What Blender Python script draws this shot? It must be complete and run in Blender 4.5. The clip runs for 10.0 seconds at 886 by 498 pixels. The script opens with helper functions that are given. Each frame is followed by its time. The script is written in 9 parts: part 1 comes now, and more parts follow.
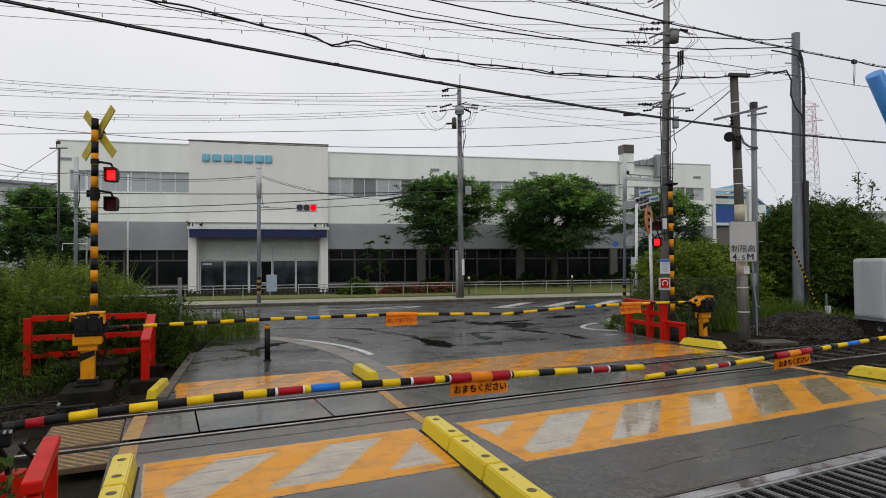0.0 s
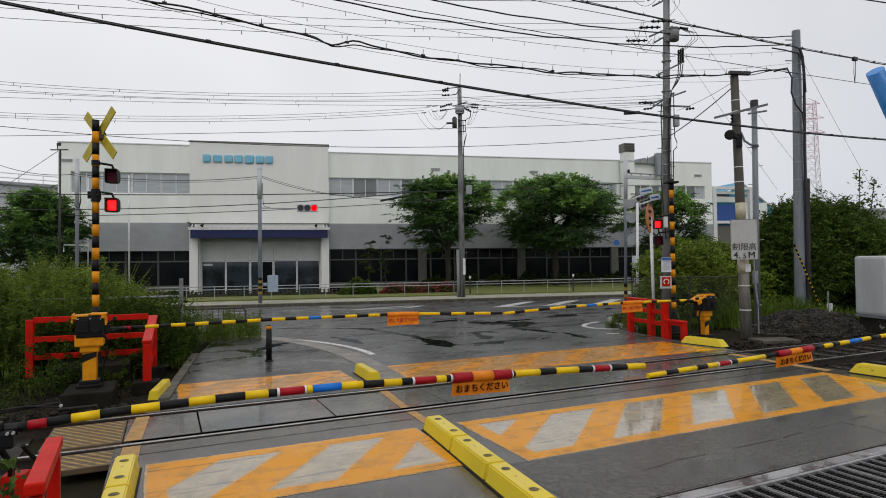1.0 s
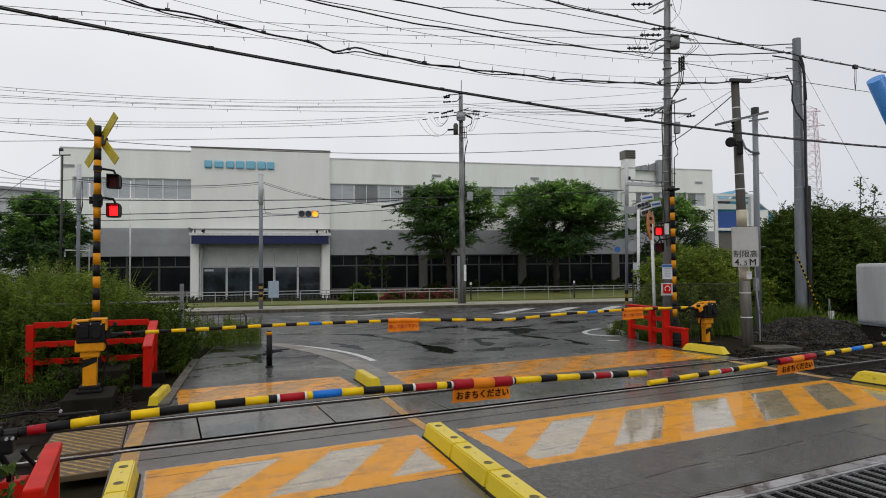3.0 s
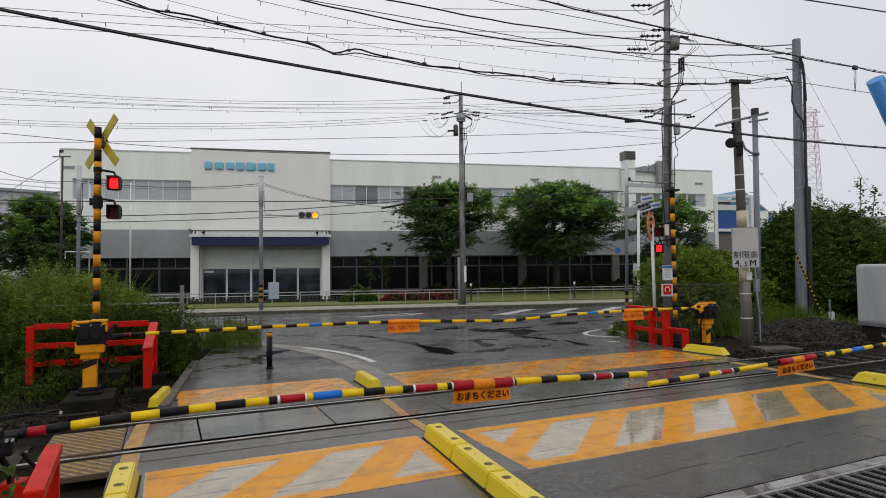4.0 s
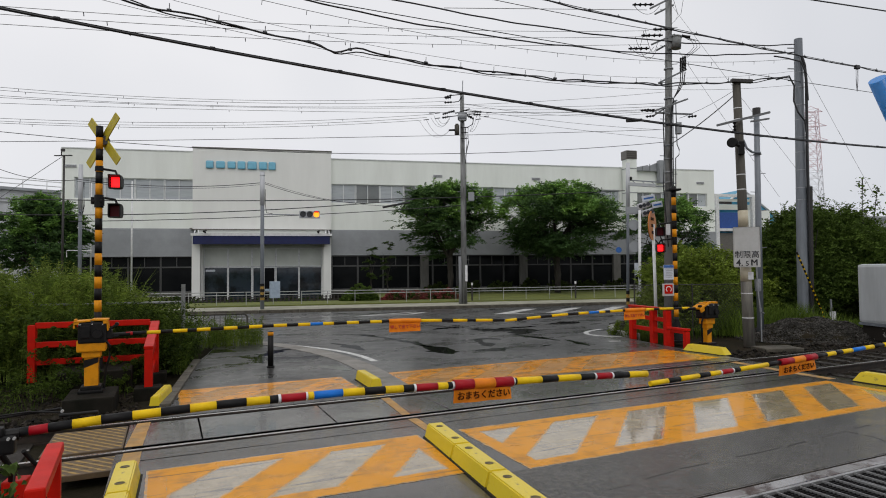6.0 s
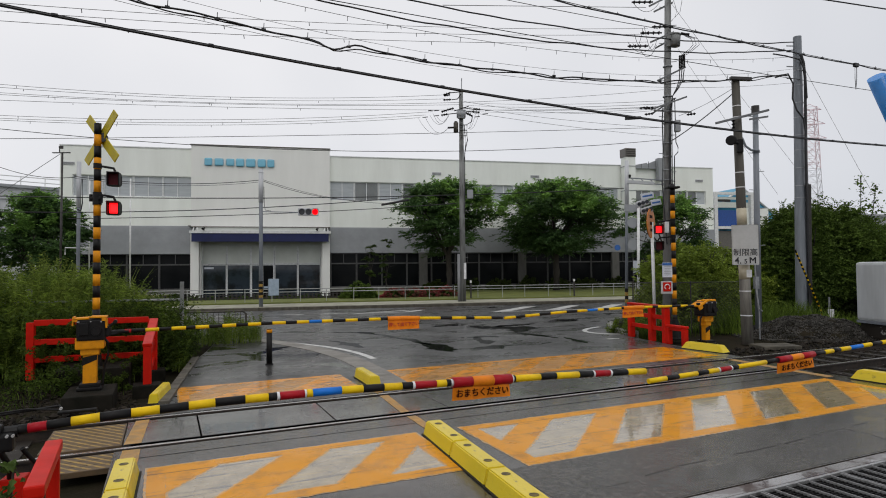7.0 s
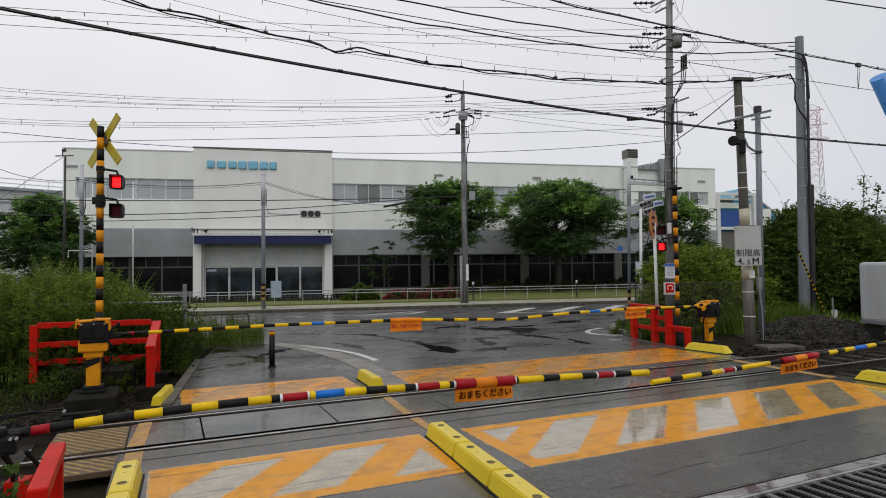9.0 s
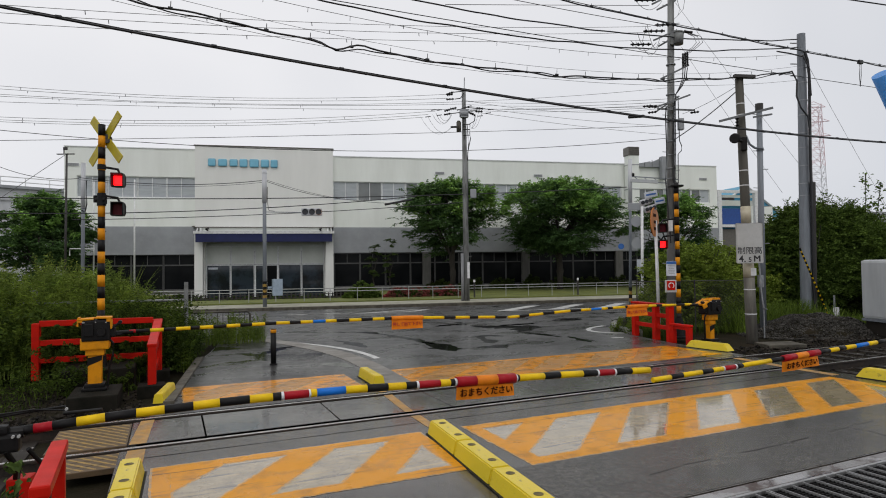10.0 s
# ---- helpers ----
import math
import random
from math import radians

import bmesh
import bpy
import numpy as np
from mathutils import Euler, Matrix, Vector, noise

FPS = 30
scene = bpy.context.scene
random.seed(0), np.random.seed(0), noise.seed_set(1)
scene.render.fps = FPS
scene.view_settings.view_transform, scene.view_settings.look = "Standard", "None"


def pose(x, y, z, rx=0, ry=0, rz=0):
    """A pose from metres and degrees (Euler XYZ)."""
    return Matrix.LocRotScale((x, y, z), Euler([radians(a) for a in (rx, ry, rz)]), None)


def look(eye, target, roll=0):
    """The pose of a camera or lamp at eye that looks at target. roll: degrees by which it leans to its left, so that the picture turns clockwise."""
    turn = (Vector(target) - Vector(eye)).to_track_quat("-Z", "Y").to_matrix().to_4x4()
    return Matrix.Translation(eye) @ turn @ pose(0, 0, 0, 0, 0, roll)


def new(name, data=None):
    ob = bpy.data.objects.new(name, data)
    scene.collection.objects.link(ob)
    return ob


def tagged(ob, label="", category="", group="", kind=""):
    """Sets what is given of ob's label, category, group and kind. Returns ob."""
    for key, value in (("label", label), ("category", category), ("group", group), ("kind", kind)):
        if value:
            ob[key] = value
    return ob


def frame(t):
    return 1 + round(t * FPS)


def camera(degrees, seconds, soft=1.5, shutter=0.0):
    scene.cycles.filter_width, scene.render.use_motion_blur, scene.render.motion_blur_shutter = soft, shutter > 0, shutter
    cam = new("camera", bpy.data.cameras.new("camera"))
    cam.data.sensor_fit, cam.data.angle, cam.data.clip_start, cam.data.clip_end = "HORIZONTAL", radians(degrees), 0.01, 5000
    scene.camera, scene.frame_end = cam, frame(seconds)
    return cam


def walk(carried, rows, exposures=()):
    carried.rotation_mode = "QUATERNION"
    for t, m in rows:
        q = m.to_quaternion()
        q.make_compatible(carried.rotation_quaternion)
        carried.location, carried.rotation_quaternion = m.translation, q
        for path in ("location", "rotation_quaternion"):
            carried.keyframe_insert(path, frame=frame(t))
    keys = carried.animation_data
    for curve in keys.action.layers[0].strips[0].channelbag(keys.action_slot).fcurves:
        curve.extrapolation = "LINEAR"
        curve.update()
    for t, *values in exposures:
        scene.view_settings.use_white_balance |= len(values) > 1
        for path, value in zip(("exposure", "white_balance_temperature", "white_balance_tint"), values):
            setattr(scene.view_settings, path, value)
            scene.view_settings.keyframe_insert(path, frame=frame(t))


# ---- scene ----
cam = camera(72.96, 10.0, soft=1.0)
walk(cam, [
    (0, pose(0, 0, 1.973, 91.443, 0.476, -25.029)),
    (0.5, pose(0, 0, 1.973, 91.351, 0.675, -24.938)),
    (1, pose(0, 0, 1.973, 91.403, 0.764, -24.928)),
    (1.5, pose(0, 0, 1.973, 91.625, 0.652, -24.977)),
    (2, pose(0, 0, 1.973, 91.942, 0.546, -25.089)),
    (2.5, pose(0, 0, 1.973, 91.970, 0.558, -24.869)),
    (4, pose(0, 0, 1.973, 92.112, 0.650, -24.837)),
    (4.5, pose(0, 0, 1.973, 92.130, 0.614, -24.641)),
    (5, pose(0, 0, 1.973, 92.058, 0.546, -24.791)),
    (5.5, pose(0, 0, 1.973, 92.050, 0.586, -24.715)),
    (7, pose(0, 0, 1.973, 91.813, 0.535, -24.849)),
    (7.5, pose(0, 0, 1.973, 91.463, 0.695, -24.731)),
    (8, pose(0, 0, 1.973, 91.650, 0.795, -24.674)),
    (8.5, pose(0, 0, 1.973, 91.841, 0.667, -24.700)),
    (9, pose(0, 0, 1.973, 91.970, 0.712, -24.629)),
    (9.5, pose(0, 0, 1.973, 91.890, 0.864, -24.643)),
    (10, pose(0, 0, 1.973, 91.767, 0.756, -24.518)),
])

# ---- overcast daylight ----
world = bpy.data.worlds.new("overcast_sky")
scene.world = world
world.use_nodes = True
wn, wl = world.node_tree.nodes, world.node_tree.links
wn.clear()
w_out = wn.new("ShaderNodeOutputWorld")
w_bg = wn.new("ShaderNodeBackground")
w_sky = wn.new("ShaderNodeTexSky")
w_sky.sky_type = "NISHITA"
w_sky.sun_disc = False
w_sky.sun_elevation = radians(55)
w_sky.sun_rotation = radians(200)
w_mul = wn.new("ShaderNodeVectorMath")
w_mul.operation = "SCALE"
w_mul.inputs["Scale"].default_value = 0.10
w_hsv = wn.new("ShaderNodeHueSaturation")
w_hsv.inputs["Saturation"].default_value = 0.15
w_noise = wn.new("ShaderNodeTexNoise")
w_noise.inputs["Scale"].default_value = 1.6
w_noise.inputs["Detail"].default_value = 3.0
w_ramp = wn.new("ShaderNodeValToRGB")
w_ramp.color_ramp.elements[0].position = 0.3
w_ramp.color_ramp.elements[0].color = (0.66, 0.68, 0.73, 1)
w_ramp.color_ramp.elements[1].position = 0.75
w_ramp.color_ramp.elements[1].color = (0.86, 0.86, 0.89, 1)
w_mix = wn.new("ShaderNodeMixRGB")
w_mix.inputs["Fac"].default_value = 0.88
wl.new(w_sky.outputs["Color"], w_mul.inputs[0])
wl.new(w_mul.outputs["Vector"], w_hsv.inputs["Color"])
w_tc = wn.new("ShaderNodeTexCoord")
w_sep = wn.new("ShaderNodeSeparateXYZ")
w_slope = wn.new("ShaderNodeMath")
w_slope.operation = "MULTIPLY_ADD"
w_slope.inputs[1].default_value = -0.17
wl.new(w_tc.outputs["Generated"], w_sep.inputs["Vector"])
wl.new(w_sep.outputs["X"], w_slope.inputs[0])
wl.new(w_noise.outputs["Fac"], w_slope.inputs[2])
w_up = wn.new("ShaderNodeMath")
w_up.operation = "MULTIPLY_ADD"
w_up.inputs[1].default_value = 0.35
wl.new(w_sep.outputs["Z"], w_up.inputs[0])
wl.new(w_slope.outputs["Value"], w_up.inputs[2])
wl.new(w_up.outputs["Value"], w_ramp.inputs["Fac"])
wl.new(w_hsv.outputs["Color"], w_mix.inputs["Color1"])
wl.new(w_ramp.outputs["Color"], w_mix.inputs["Color2"])
wl.new(w_mix.outputs["Color"], w_bg.inputs["Color"])
wl.new(w_bg.outputs["Background"], w_out.inputs["Surface"])
w_bg.inputs["Strength"].default_value = 1.06

sun = new("sun", bpy.data.lights.new("sun", "SUN"))
sun.data.energy = 0.6
sun.data.angle = radians(30)
sun.data.color = (1.0, 0.97, 0.93)
sun.matrix_basis = look((-6, -14, 24), (0, 0, 0))
scene.view_settings.exposure = -0.03


# ---- helpers for building ----
def mat(name, col, rough=0.6, metal=0.0, col2=None, scale=6.0, amount=1.0, bump=0.15, bscale=60.0, rough2=None,
        rscale=None, island=0.0, emit=0.0, spec=0.5, stretch=(1, 1, 1), lo=0.35, hi=0.65):
    """Principled surface: two colours mixed by two scales of noise, fine bump and patchy gloss."""
    m = bpy.data.materials.new(name)
    m.use_nodes = True
    n, l = m.node_tree.nodes, m.node_tree.links
    b = n["Principled BSDF"]
    b.inputs["Metallic"].default_value = metal
    b.inputs["Roughness"].default_value = rough
    b.inputs["Specular IOR Level"].default_value = spec
    tc = n.new("ShaderNodeTexCoord")
    mp = n.new("ShaderNodeMapping")
    mp.inputs["Scale"].default_value = stretch
    l.new(tc.outputs["Object"], mp.inputs["Vector"])
    if col2 is None:
        col2 = tuple(c * 0.78 for c in col)
    big = n.new("ShaderNodeTexNoise")
    big.inputs["Scale"].default_value = scale
    big.inputs["Detail"].default_value = 6.0
    big.inputs["Roughness"].default_value = 0.65
    l.new(mp.outputs["Vector"], big.inputs["Vector"])
    rng = n.new("ShaderNodeMapRange")
    rng.inputs["From Min"].default_value = lo
    rng.inputs["From Max"].default_value = hi
    rng.inputs["To Max"].default_value = amount
    l.new(big.outputs["Fac"], rng.inputs["Value"])
    mx = n.new("ShaderNodeMixRGB")
    mx.inputs["Color1"].default_value = (*col, 1)
    mx.inputs["Color2"].default_value = (*col2, 1)
    l.new(rng.outputs["Result"], mx.inputs["Fac"])
    colour = mx.outputs["Color"]
    if island:
        geo = n.new("ShaderNodeNewGeometry")
        hsv = n.new("ShaderNodeHueSaturation")
        vr = n.new("ShaderNodeMapRange")
        vr.inputs["To Min"].default_value = 1 - island
        vr.inputs["To Max"].default_value = 1 + island
        l.new(geo.outputs["Random Per Island"], vr.inputs["Value"])
        l.new(vr.outputs["Result"], hsv.inputs["Value"])
        l.new(colour, hsv.inputs["Color"])
        colour = hsv.outputs["Color"]
    l.new(colour, b.inputs["Base Color"])
    if rough2 is not None:
        rn = n.new("ShaderNodeTexNoise")
        rn.inputs["Scale"].default_value = rscale or scale * 0.6
        rn.inputs["Detail"].default_value = 4.0
        l.new(mp.outputs["Vector"], rn.inputs["Vector"])
        rr = n.new("ShaderNodeMapRange")
        rr.inputs["From Min"].default_value = 0.4
        rr.inputs["From Max"].default_value = 0.62
        rr.inputs["To Min"].default_value = rough
        rr.inputs["To Max"].default_value = rough2
        l.new(rn.outputs["Fac"], rr.inputs["Value"])
        l.new(rr.outputs["Result"], b.inputs["Roughness"])
    if bump:
        fine = n.new("ShaderNodeTexNoise")
        fine.inputs["Scale"].default_value = bscale
        fine.inputs["Detail"].default_value = 3.0
        l.new(tc.outputs["Object"], fine.inputs["Vector"])
        bp = n.new("ShaderNodeBump")
        bp.inputs["Strength"].default_value = bump
        bp.inputs["Distance"].default_value = 0.01
        l.new(fine.outputs["Fac"], bp.inputs["Height"])
        l.new(bp.outputs["Normal"], b.inputs["Normal"])
    if emit:
        b.inputs["Emission Color"].default_value = (*col, 1)
        b.inputs["Emission Strength"].default_value = emit
    return m


def leaf_mat(name, col, col2, island=0.45):
    """Thin leaf: diffuse with light passing through."""
    m = mat(name, col, 0.65, col2=col2, scale=0.9, bump=0, island=island, spec=0.1)
    n, l = m.node_tree.nodes, m.node_tree.links
    b = n["Principled BSDF"]
    tr = n.new("ShaderNodeBsdfTranslucent")
    mix = n.new("ShaderNodeMixShader")
    mix.inputs["Fac"].default_value = 0.3
    src = b.inputs["Base Color"].links[0].from_socket
    l.new(src, tr.inputs["Color"])
    l.new(b.outputs["BSDF"], mix.inputs[1])
    l.new(tr.outputs["BSDF"], mix.inputs[2])
    l.new(mix.outputs["Shader"], n["Material Output"].inputs["Surface"])
    return m


def box(bm, c, s, bevel=0.0, rz=0.0, rx=0.0, ry=0.0):
    m = pose(*c, rx, ry, rz) @ Matrix.Diagonal((*s, 1))
    r = bmesh.ops.create_cube(bm, size=1, matrix=m)
    if bevel:
        es = {e for v in r["verts"] for e in v.link_edges}
        bmesh.ops.bevel(bm, geom=list(es), offset=bevel, segments=2, affect="EDGES", profile=0.6)
    return bm


def rod(bm, a, b, r0, r1=None, seg=10, caps=True):
    a, b = Vector(a), Vector(b)
    d = b - a
    m = Matrix.Translation((a + b) / 2) @ d.to_track_quat("Z", "Y").to_matrix().to_4x4()
    bmesh.ops.create_cone(bm, cap_ends=caps, segments=seg, radius1=r0, radius2=r0 if r1 is None else r1,
                          depth=d.length, matrix=m)
    return bm


def tube(bm, pts, r, seg=6):
    """A tube along a path."""
    rings = []
    pts = [Vector(p) for p in pts]
    for i, p in enumerate(pts):
        d = (pts[min(i + 1, len(pts) - 1)] - pts[max(i - 1, 0)]).normalized()
        q = d.to_track_quat("Z", "Y")
        rings.append([bm.verts.new(p + q @ Vector((r * math.cos(6.28319 * k / seg), r * math.sin(6.28319 * k / seg), 0)))
                      for k in range(seg)])
    for a, b in zip(rings, rings[1:]):
        for k in range(seg):
            bm.faces.new((a[k], a[(k + 1) % seg], b[(k + 1) % seg], b[k]))
    bm.faces.new(rings[0][::-1])
    bm.faces.new(rings[-1])
    return bm


def prism(bm, outline, z0, z1):
    """A slab with the given outline, from z0 to z1."""
    lo = [bm.verts.new((x, y, z0)) for x, y in outline]
    hi = [bm.verts.new((x, y, z1)) for x, y in outline]
    n = len(outline)
    bm.faces.new(lo[::-1])
    bm.faces.new(hi)
    for i in range(n):
        bm.faces.new((lo[i], lo[(i + 1) % n], hi[(i + 1) % n], hi[i]))
    return bm


def solid(name, bm, material, smooth=False):
    bmesh.ops.recalc_face_normals(bm, faces=bm.faces[:])
    me = bpy.data.meshes.new(name)
    bm.to_mesh(me)
    bm.free()
    me.materials.append(material)
    if smooth:
        for p in me.polygons:
            p.use_smooth = len(p.vertices) < 5
    return me


def part(name, bm, material, parent, label="", smooth=False, at=None):
    ob = new(name, solid(name, bm, material, smooth))
    ob.parent = parent
    if at is not None:
        ob.matrix_basis = at
    return tagged(ob, label)


def thing(name, m, label, category, group="", kind=""):
    ob = new(name)
    ob.empty_display_size = 0.2
    ob.matrix_basis = m
    return tagged(ob, label, category, group, kind)


def single(name, bm, material, label, category="", group="", kind="", at=None, smooth=False):
    ob = new(name, solid(name, bm, material, smooth))
    if at is not None:
        ob.matrix_basis = at
    return tagged(ob, label, category, group, kind)


def B():
    return bmesh.new()


STREET = pose(7.08, 49.38, 0, 0, 0, -12.142)   # frame of the factory front: x along it, y into it


def street(u, n, z=0.0, rz=0.0):
    return STREET @ pose(u, n, z, 0, 0, rz)


def spot(u, n, z=0.0):
    return STREET @ Vector((u, n, z))


def puddled(name, col, col2, pool, rough, scale, stretch, level, shift=(0, 0, 0)):
    """Wet asphalt: speckled grain with sharp-edged pools of standing water."""
    m = mat(name, col, rough, col2=col2, scale=1.3, bump=0.0)
    n, l = m.node_tree.nodes, m.node_tree.links
    b = n["Principled BSDF"]
    tc = n.new("ShaderNodeTexCoord")
    mp = n.new("ShaderNodeMapping")
    mp.inputs["Scale"].default_value = stretch
    mp.inputs["Location"].default_value = shift
    l.new(tc.outputs["Object"], mp.inputs["Vector"])
    ns = n.new("ShaderNodeTexNoise")
    ns.inputs["Scale"].default_value = scale
    ns.inputs["Detail"].default_value = 7.0
    ns.inputs["Roughness"].default_value = 0.55
    ns.inputs["Distortion"].default_value = 0.8
    l.new(mp.outputs["Vector"], ns.inputs["Vector"])
    ramp = n.new("ShaderNodeMapRange")
    ramp.inputs["From Min"].default_value = level
    ramp.inputs["From Max"].default_value = level + 0.035
    l.new(ns.outputs["Fac"], ramp.inputs["Value"])
    grain = n.new("ShaderNodeTexNoise")
    grain.inputs["Scale"].default_value = 90
    grain.inputs["Detail"].default_value = 2.0
    l.new(tc.outputs["Object"], grain.inputs["Vector"])
    src = b.inputs["Base Color"].links[0].from_socket
    gm = n.new("ShaderNodeMixRGB")
    gm.blend_type = "OVERLAY"
    gm.inputs["Fac"].default_value = 0.8
    l.new(src, gm.inputs["Color1"])
    l.new(grain.outputs["Fac"], gm.inputs["Color2"])
    clod = n.new("ShaderNodeTexNoise")
    clod.inputs["Scale"].default_value = 17
    clod.inputs["Detail"].default_value = 5.0
    clod.inputs["Roughness"].default_value = 0.7
    l.new(tc.outputs["Object"], clod.inputs["Vector"])
    cr = n.new("ShaderNodeMapRange")
    cr.inputs["From Min"].default_value = 0.32
    cr.inputs["From Max"].default_value = 0.68
    l.new(clod.outputs["Fac"], cr.inputs["Value"])
    gm2 = n.new("ShaderNodeMixRGB")
    gm2.blend_type = "OVERLAY"
    gm2.inputs["Fac"].default_value = 0.75
    l.new(gm.outputs["Color"], gm2.inputs["Color1"])
    l.new(cr.outputs["Result"], gm2.inputs["Color2"])
    pm = n.new("ShaderNodeMixRGB")
    pm.inputs["Color2"].default_value = (*pool, 1)
    l.new(gm2.outputs["Color"], pm.inputs["Color1"])
    l.new(ramp.outputs["Result"], pm.inputs["Fac"])
    l.new(pm.outputs["Color"], b.inputs["Base Color"])
    rn = n.new("ShaderNodeTexNoise")
    rn.inputs["Scale"].default_value = scale * 2.3
    rn.inputs["Detail"].default_value = 5.0
    l.new(mp.outputs["Vector"], rn.inputs["Vector"])
    rr = n.new("ShaderNodeMapRange")
    rr.inputs["From Min"].default_value = 0.35
    rr.inputs["From Max"].default_value = 0.65
    rr.inputs["To Min"].default_value = rough * 0.6
    rr.inputs["To Max"].default_value = rough * 1.35
    l.new(rn.outputs["Fac"], rr.inputs["Value"])
    rm = n.new("ShaderNodeMixRGB")
    rm.inputs["Color2"].default_value = (0.08, 0.08, 0.08, 1)
    l.new(rr.outputs["Result"], rm.inputs["Color1"])
    l.new(ramp.outputs["Result"], rm.inputs["Fac"])
    l.new(rm.outputs["Color"], b.inputs["Roughness"])
    inv = n.new("ShaderNodeMath")
    inv.operation = "SUBTRACT"
    inv.inputs[0].default_value = 1.0
    l.new(ramp.outputs["Result"], inv.inputs[1])
    st = n.new("ShaderNodeMath")
    st.operation = "MULTIPLY"
    st.inputs[1].default_value = 0.22
    l.new(inv.outputs["Value"], st.inputs[0])
    bp = n.new("ShaderNodeBump")
    bp.inputs["Distance"].default_value = 0.01
    l.new(st.outputs["Value"], bp.inputs["Strength"])
    l.new(grain.outputs["Fac"], bp.inputs["Height"])
    l.new(bp.outputs["Normal"], b.inputs["Normal"])
    return m


# ---- materials ----
M_ASPHALT = puddled("wet_asphalt", (0.060, 0.052, 0.042), (0.034, 0.029, 0.023), (0.026, 0.024, 0.021), 0.17, 0.55, (1, 1.6, 1), 0.60)
M_ROADFAR = puddled("wet_road_asphalt", (0.072, 0.071, 0.070), (0.046, 0.045, 0.044), (0.016, 0.016, 0.016), 0.34, 0.32, (1, 1.8, 1), 0.64, (7.3, 4.1, 0))
M_FOOTWAY = puddled("dark_wet_footway_asphalt", (0.036, 0.035, 0.033), (0.020, 0.019, 0.018), (0.014, 0.014, 0.013), 0.38, 0.7, (1, 1.2, 1), 0.56, (2.3, 1.1, 0))
M_PUDDLE = mat("standing_water", (0.010, 0.010, 0.010), 0.05, col2=(0.016, 0.016, 0.015), scale=3, bump=0.0)
M_CONC = mat("wet_concrete", (0.30, 0.285, 0.255), 0.35, col2=(0.13, 0.128, 0.12), scale=2.5, bump=0.25, bscale=70, rough2=0.6)
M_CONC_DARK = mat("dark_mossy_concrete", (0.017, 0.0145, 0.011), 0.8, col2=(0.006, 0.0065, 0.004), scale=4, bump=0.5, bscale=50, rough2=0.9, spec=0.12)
M_PANEL = mat("crossing_panel_concrete", (0.080, 0.075, 0.069), 0.17, col2=(0.048, 0.045, 0.042), scale=2.4, bump=0.16, bscale=90, rough2=0.30)
M_RAIL = mat("rail_steel", (0.68, 0.67, 0.66), 0.25, 1.0, col2=(0.45, 0.42, 0.39), scale=6, bump=0.1)
M_RUST = mat("rusty_steel", (0.040, 0.027, 0.018), 0.6, 0.3, col2=(0.015, 0.012, 0.010), scale=9, bump=0.4)
M_DECK_PAINT = mat("worn_yellow_deck_paint", (0.38, 0.23, 0.03), 0.45, col2=(0.13, 0.085, 0.03), scale=14, bump=0.3, lo=0.4, hi=0.65)
# bluish patches paint reflections into the opaque lobby panes
M_SHOP_GLASS = mat("lobby_glass_reflections", (0.030, 0.042, 0.055), 0.05, col2=(0.012, 0.015, 0.018), scale=0.8, bump=0, spec=0.5, lo=0.45, hi=0.6)
# near black: shade of gaps and trench put in colour; also used for seams
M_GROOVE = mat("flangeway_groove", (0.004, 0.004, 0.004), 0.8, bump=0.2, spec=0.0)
M_BALLAST = mat("ballast_stone", (0.032, 0.026, 0.020), 0.7, col2=(0.011, 0.009, 0.007), scale=3, bump=0.5, bscale=40, island=0.8, spec=0.12)
M_SOIL = mat("wet_soil", (0.024, 0.018, 0.011), 0.9, col2=(0.011, 0.011, 0.005), scale=1.7, bump=0.9, bscale=24, spec=0.08)
M_LAWN = mat("mown_lawn", (0.15, 0.165, 0.030), 0.8, col2=(0.085, 0.105, 0.020), scale=0.9, bump=0.8, bscale=60)
M_ORANGE = mat("orange_road_paint", (0.66, 0.272, 0.0), 0.22, col2=(0.40, 0.17, 0.012), scale=3.2, bump=0.2, bscale=110, rough2=0.45, rscale=1.4, lo=0.50, hi=0.70, spec=0.10)
# worn paint of the far fields, with orange wet reflection mixed into its colour
M_PALE_TINT = mat("worn_paint_orange_reflection", (0.50, 0.235, 0.045), 0.2, col2=(0.27, 0.155, 0.055), scale=2.4, bump=0.2, bscale=90, rough2=0.4, rscale=1.6, lo=0.42, hi=0.66, stretch=(0.8, 1.4, 1), spec=0.3)
M_PALE = mat("pale_road_paint", (0.345, 0.275, 0.16), 0.14, col2=(0.165, 0.13, 0.075), scale=4.5, spec=0.3, bump=0.14, bscale=90, rough2=0.34, rscale=1.6, lo=0.42, hi=0.72)
pn, pk = M_PALE.node_tree.nodes, M_PALE.node_tree.links
p_bsdf = pn["Principled BSDF"]
p_tc = pn.new("ShaderNodeTexCoord")
p_brick = pn.new("ShaderNodeTexBrick")
p_brick.inputs["Scale"].default_value = 2.4
p_brick.inputs["Mortar Size"].default_value = 0.02
p_brick.inputs["Color1"].default_value = (1, 1, 1, 1)
p_brick.inputs["Color2"].default_value = (0.86, 0.85, 0.83, 1)
p_brick.inputs["Mortar"].default_value = (0.45, 0.42, 0.38, 1)
p_mul = pn.new("ShaderNodeMixRGB")
p_mul.blend_type = "MULTIPLY"
p_mul.inputs["Fac"].default_value = 0.25
pk.new(p_tc.outputs["Object"], p_brick.inputs["Vector"])
pk.new(p_bsdf.inputs["Base Color"].links[0].from_socket, p_mul.inputs["Color1"])
pk.new(p_brick.outputs["Color"], p_mul.inputs["Color2"])
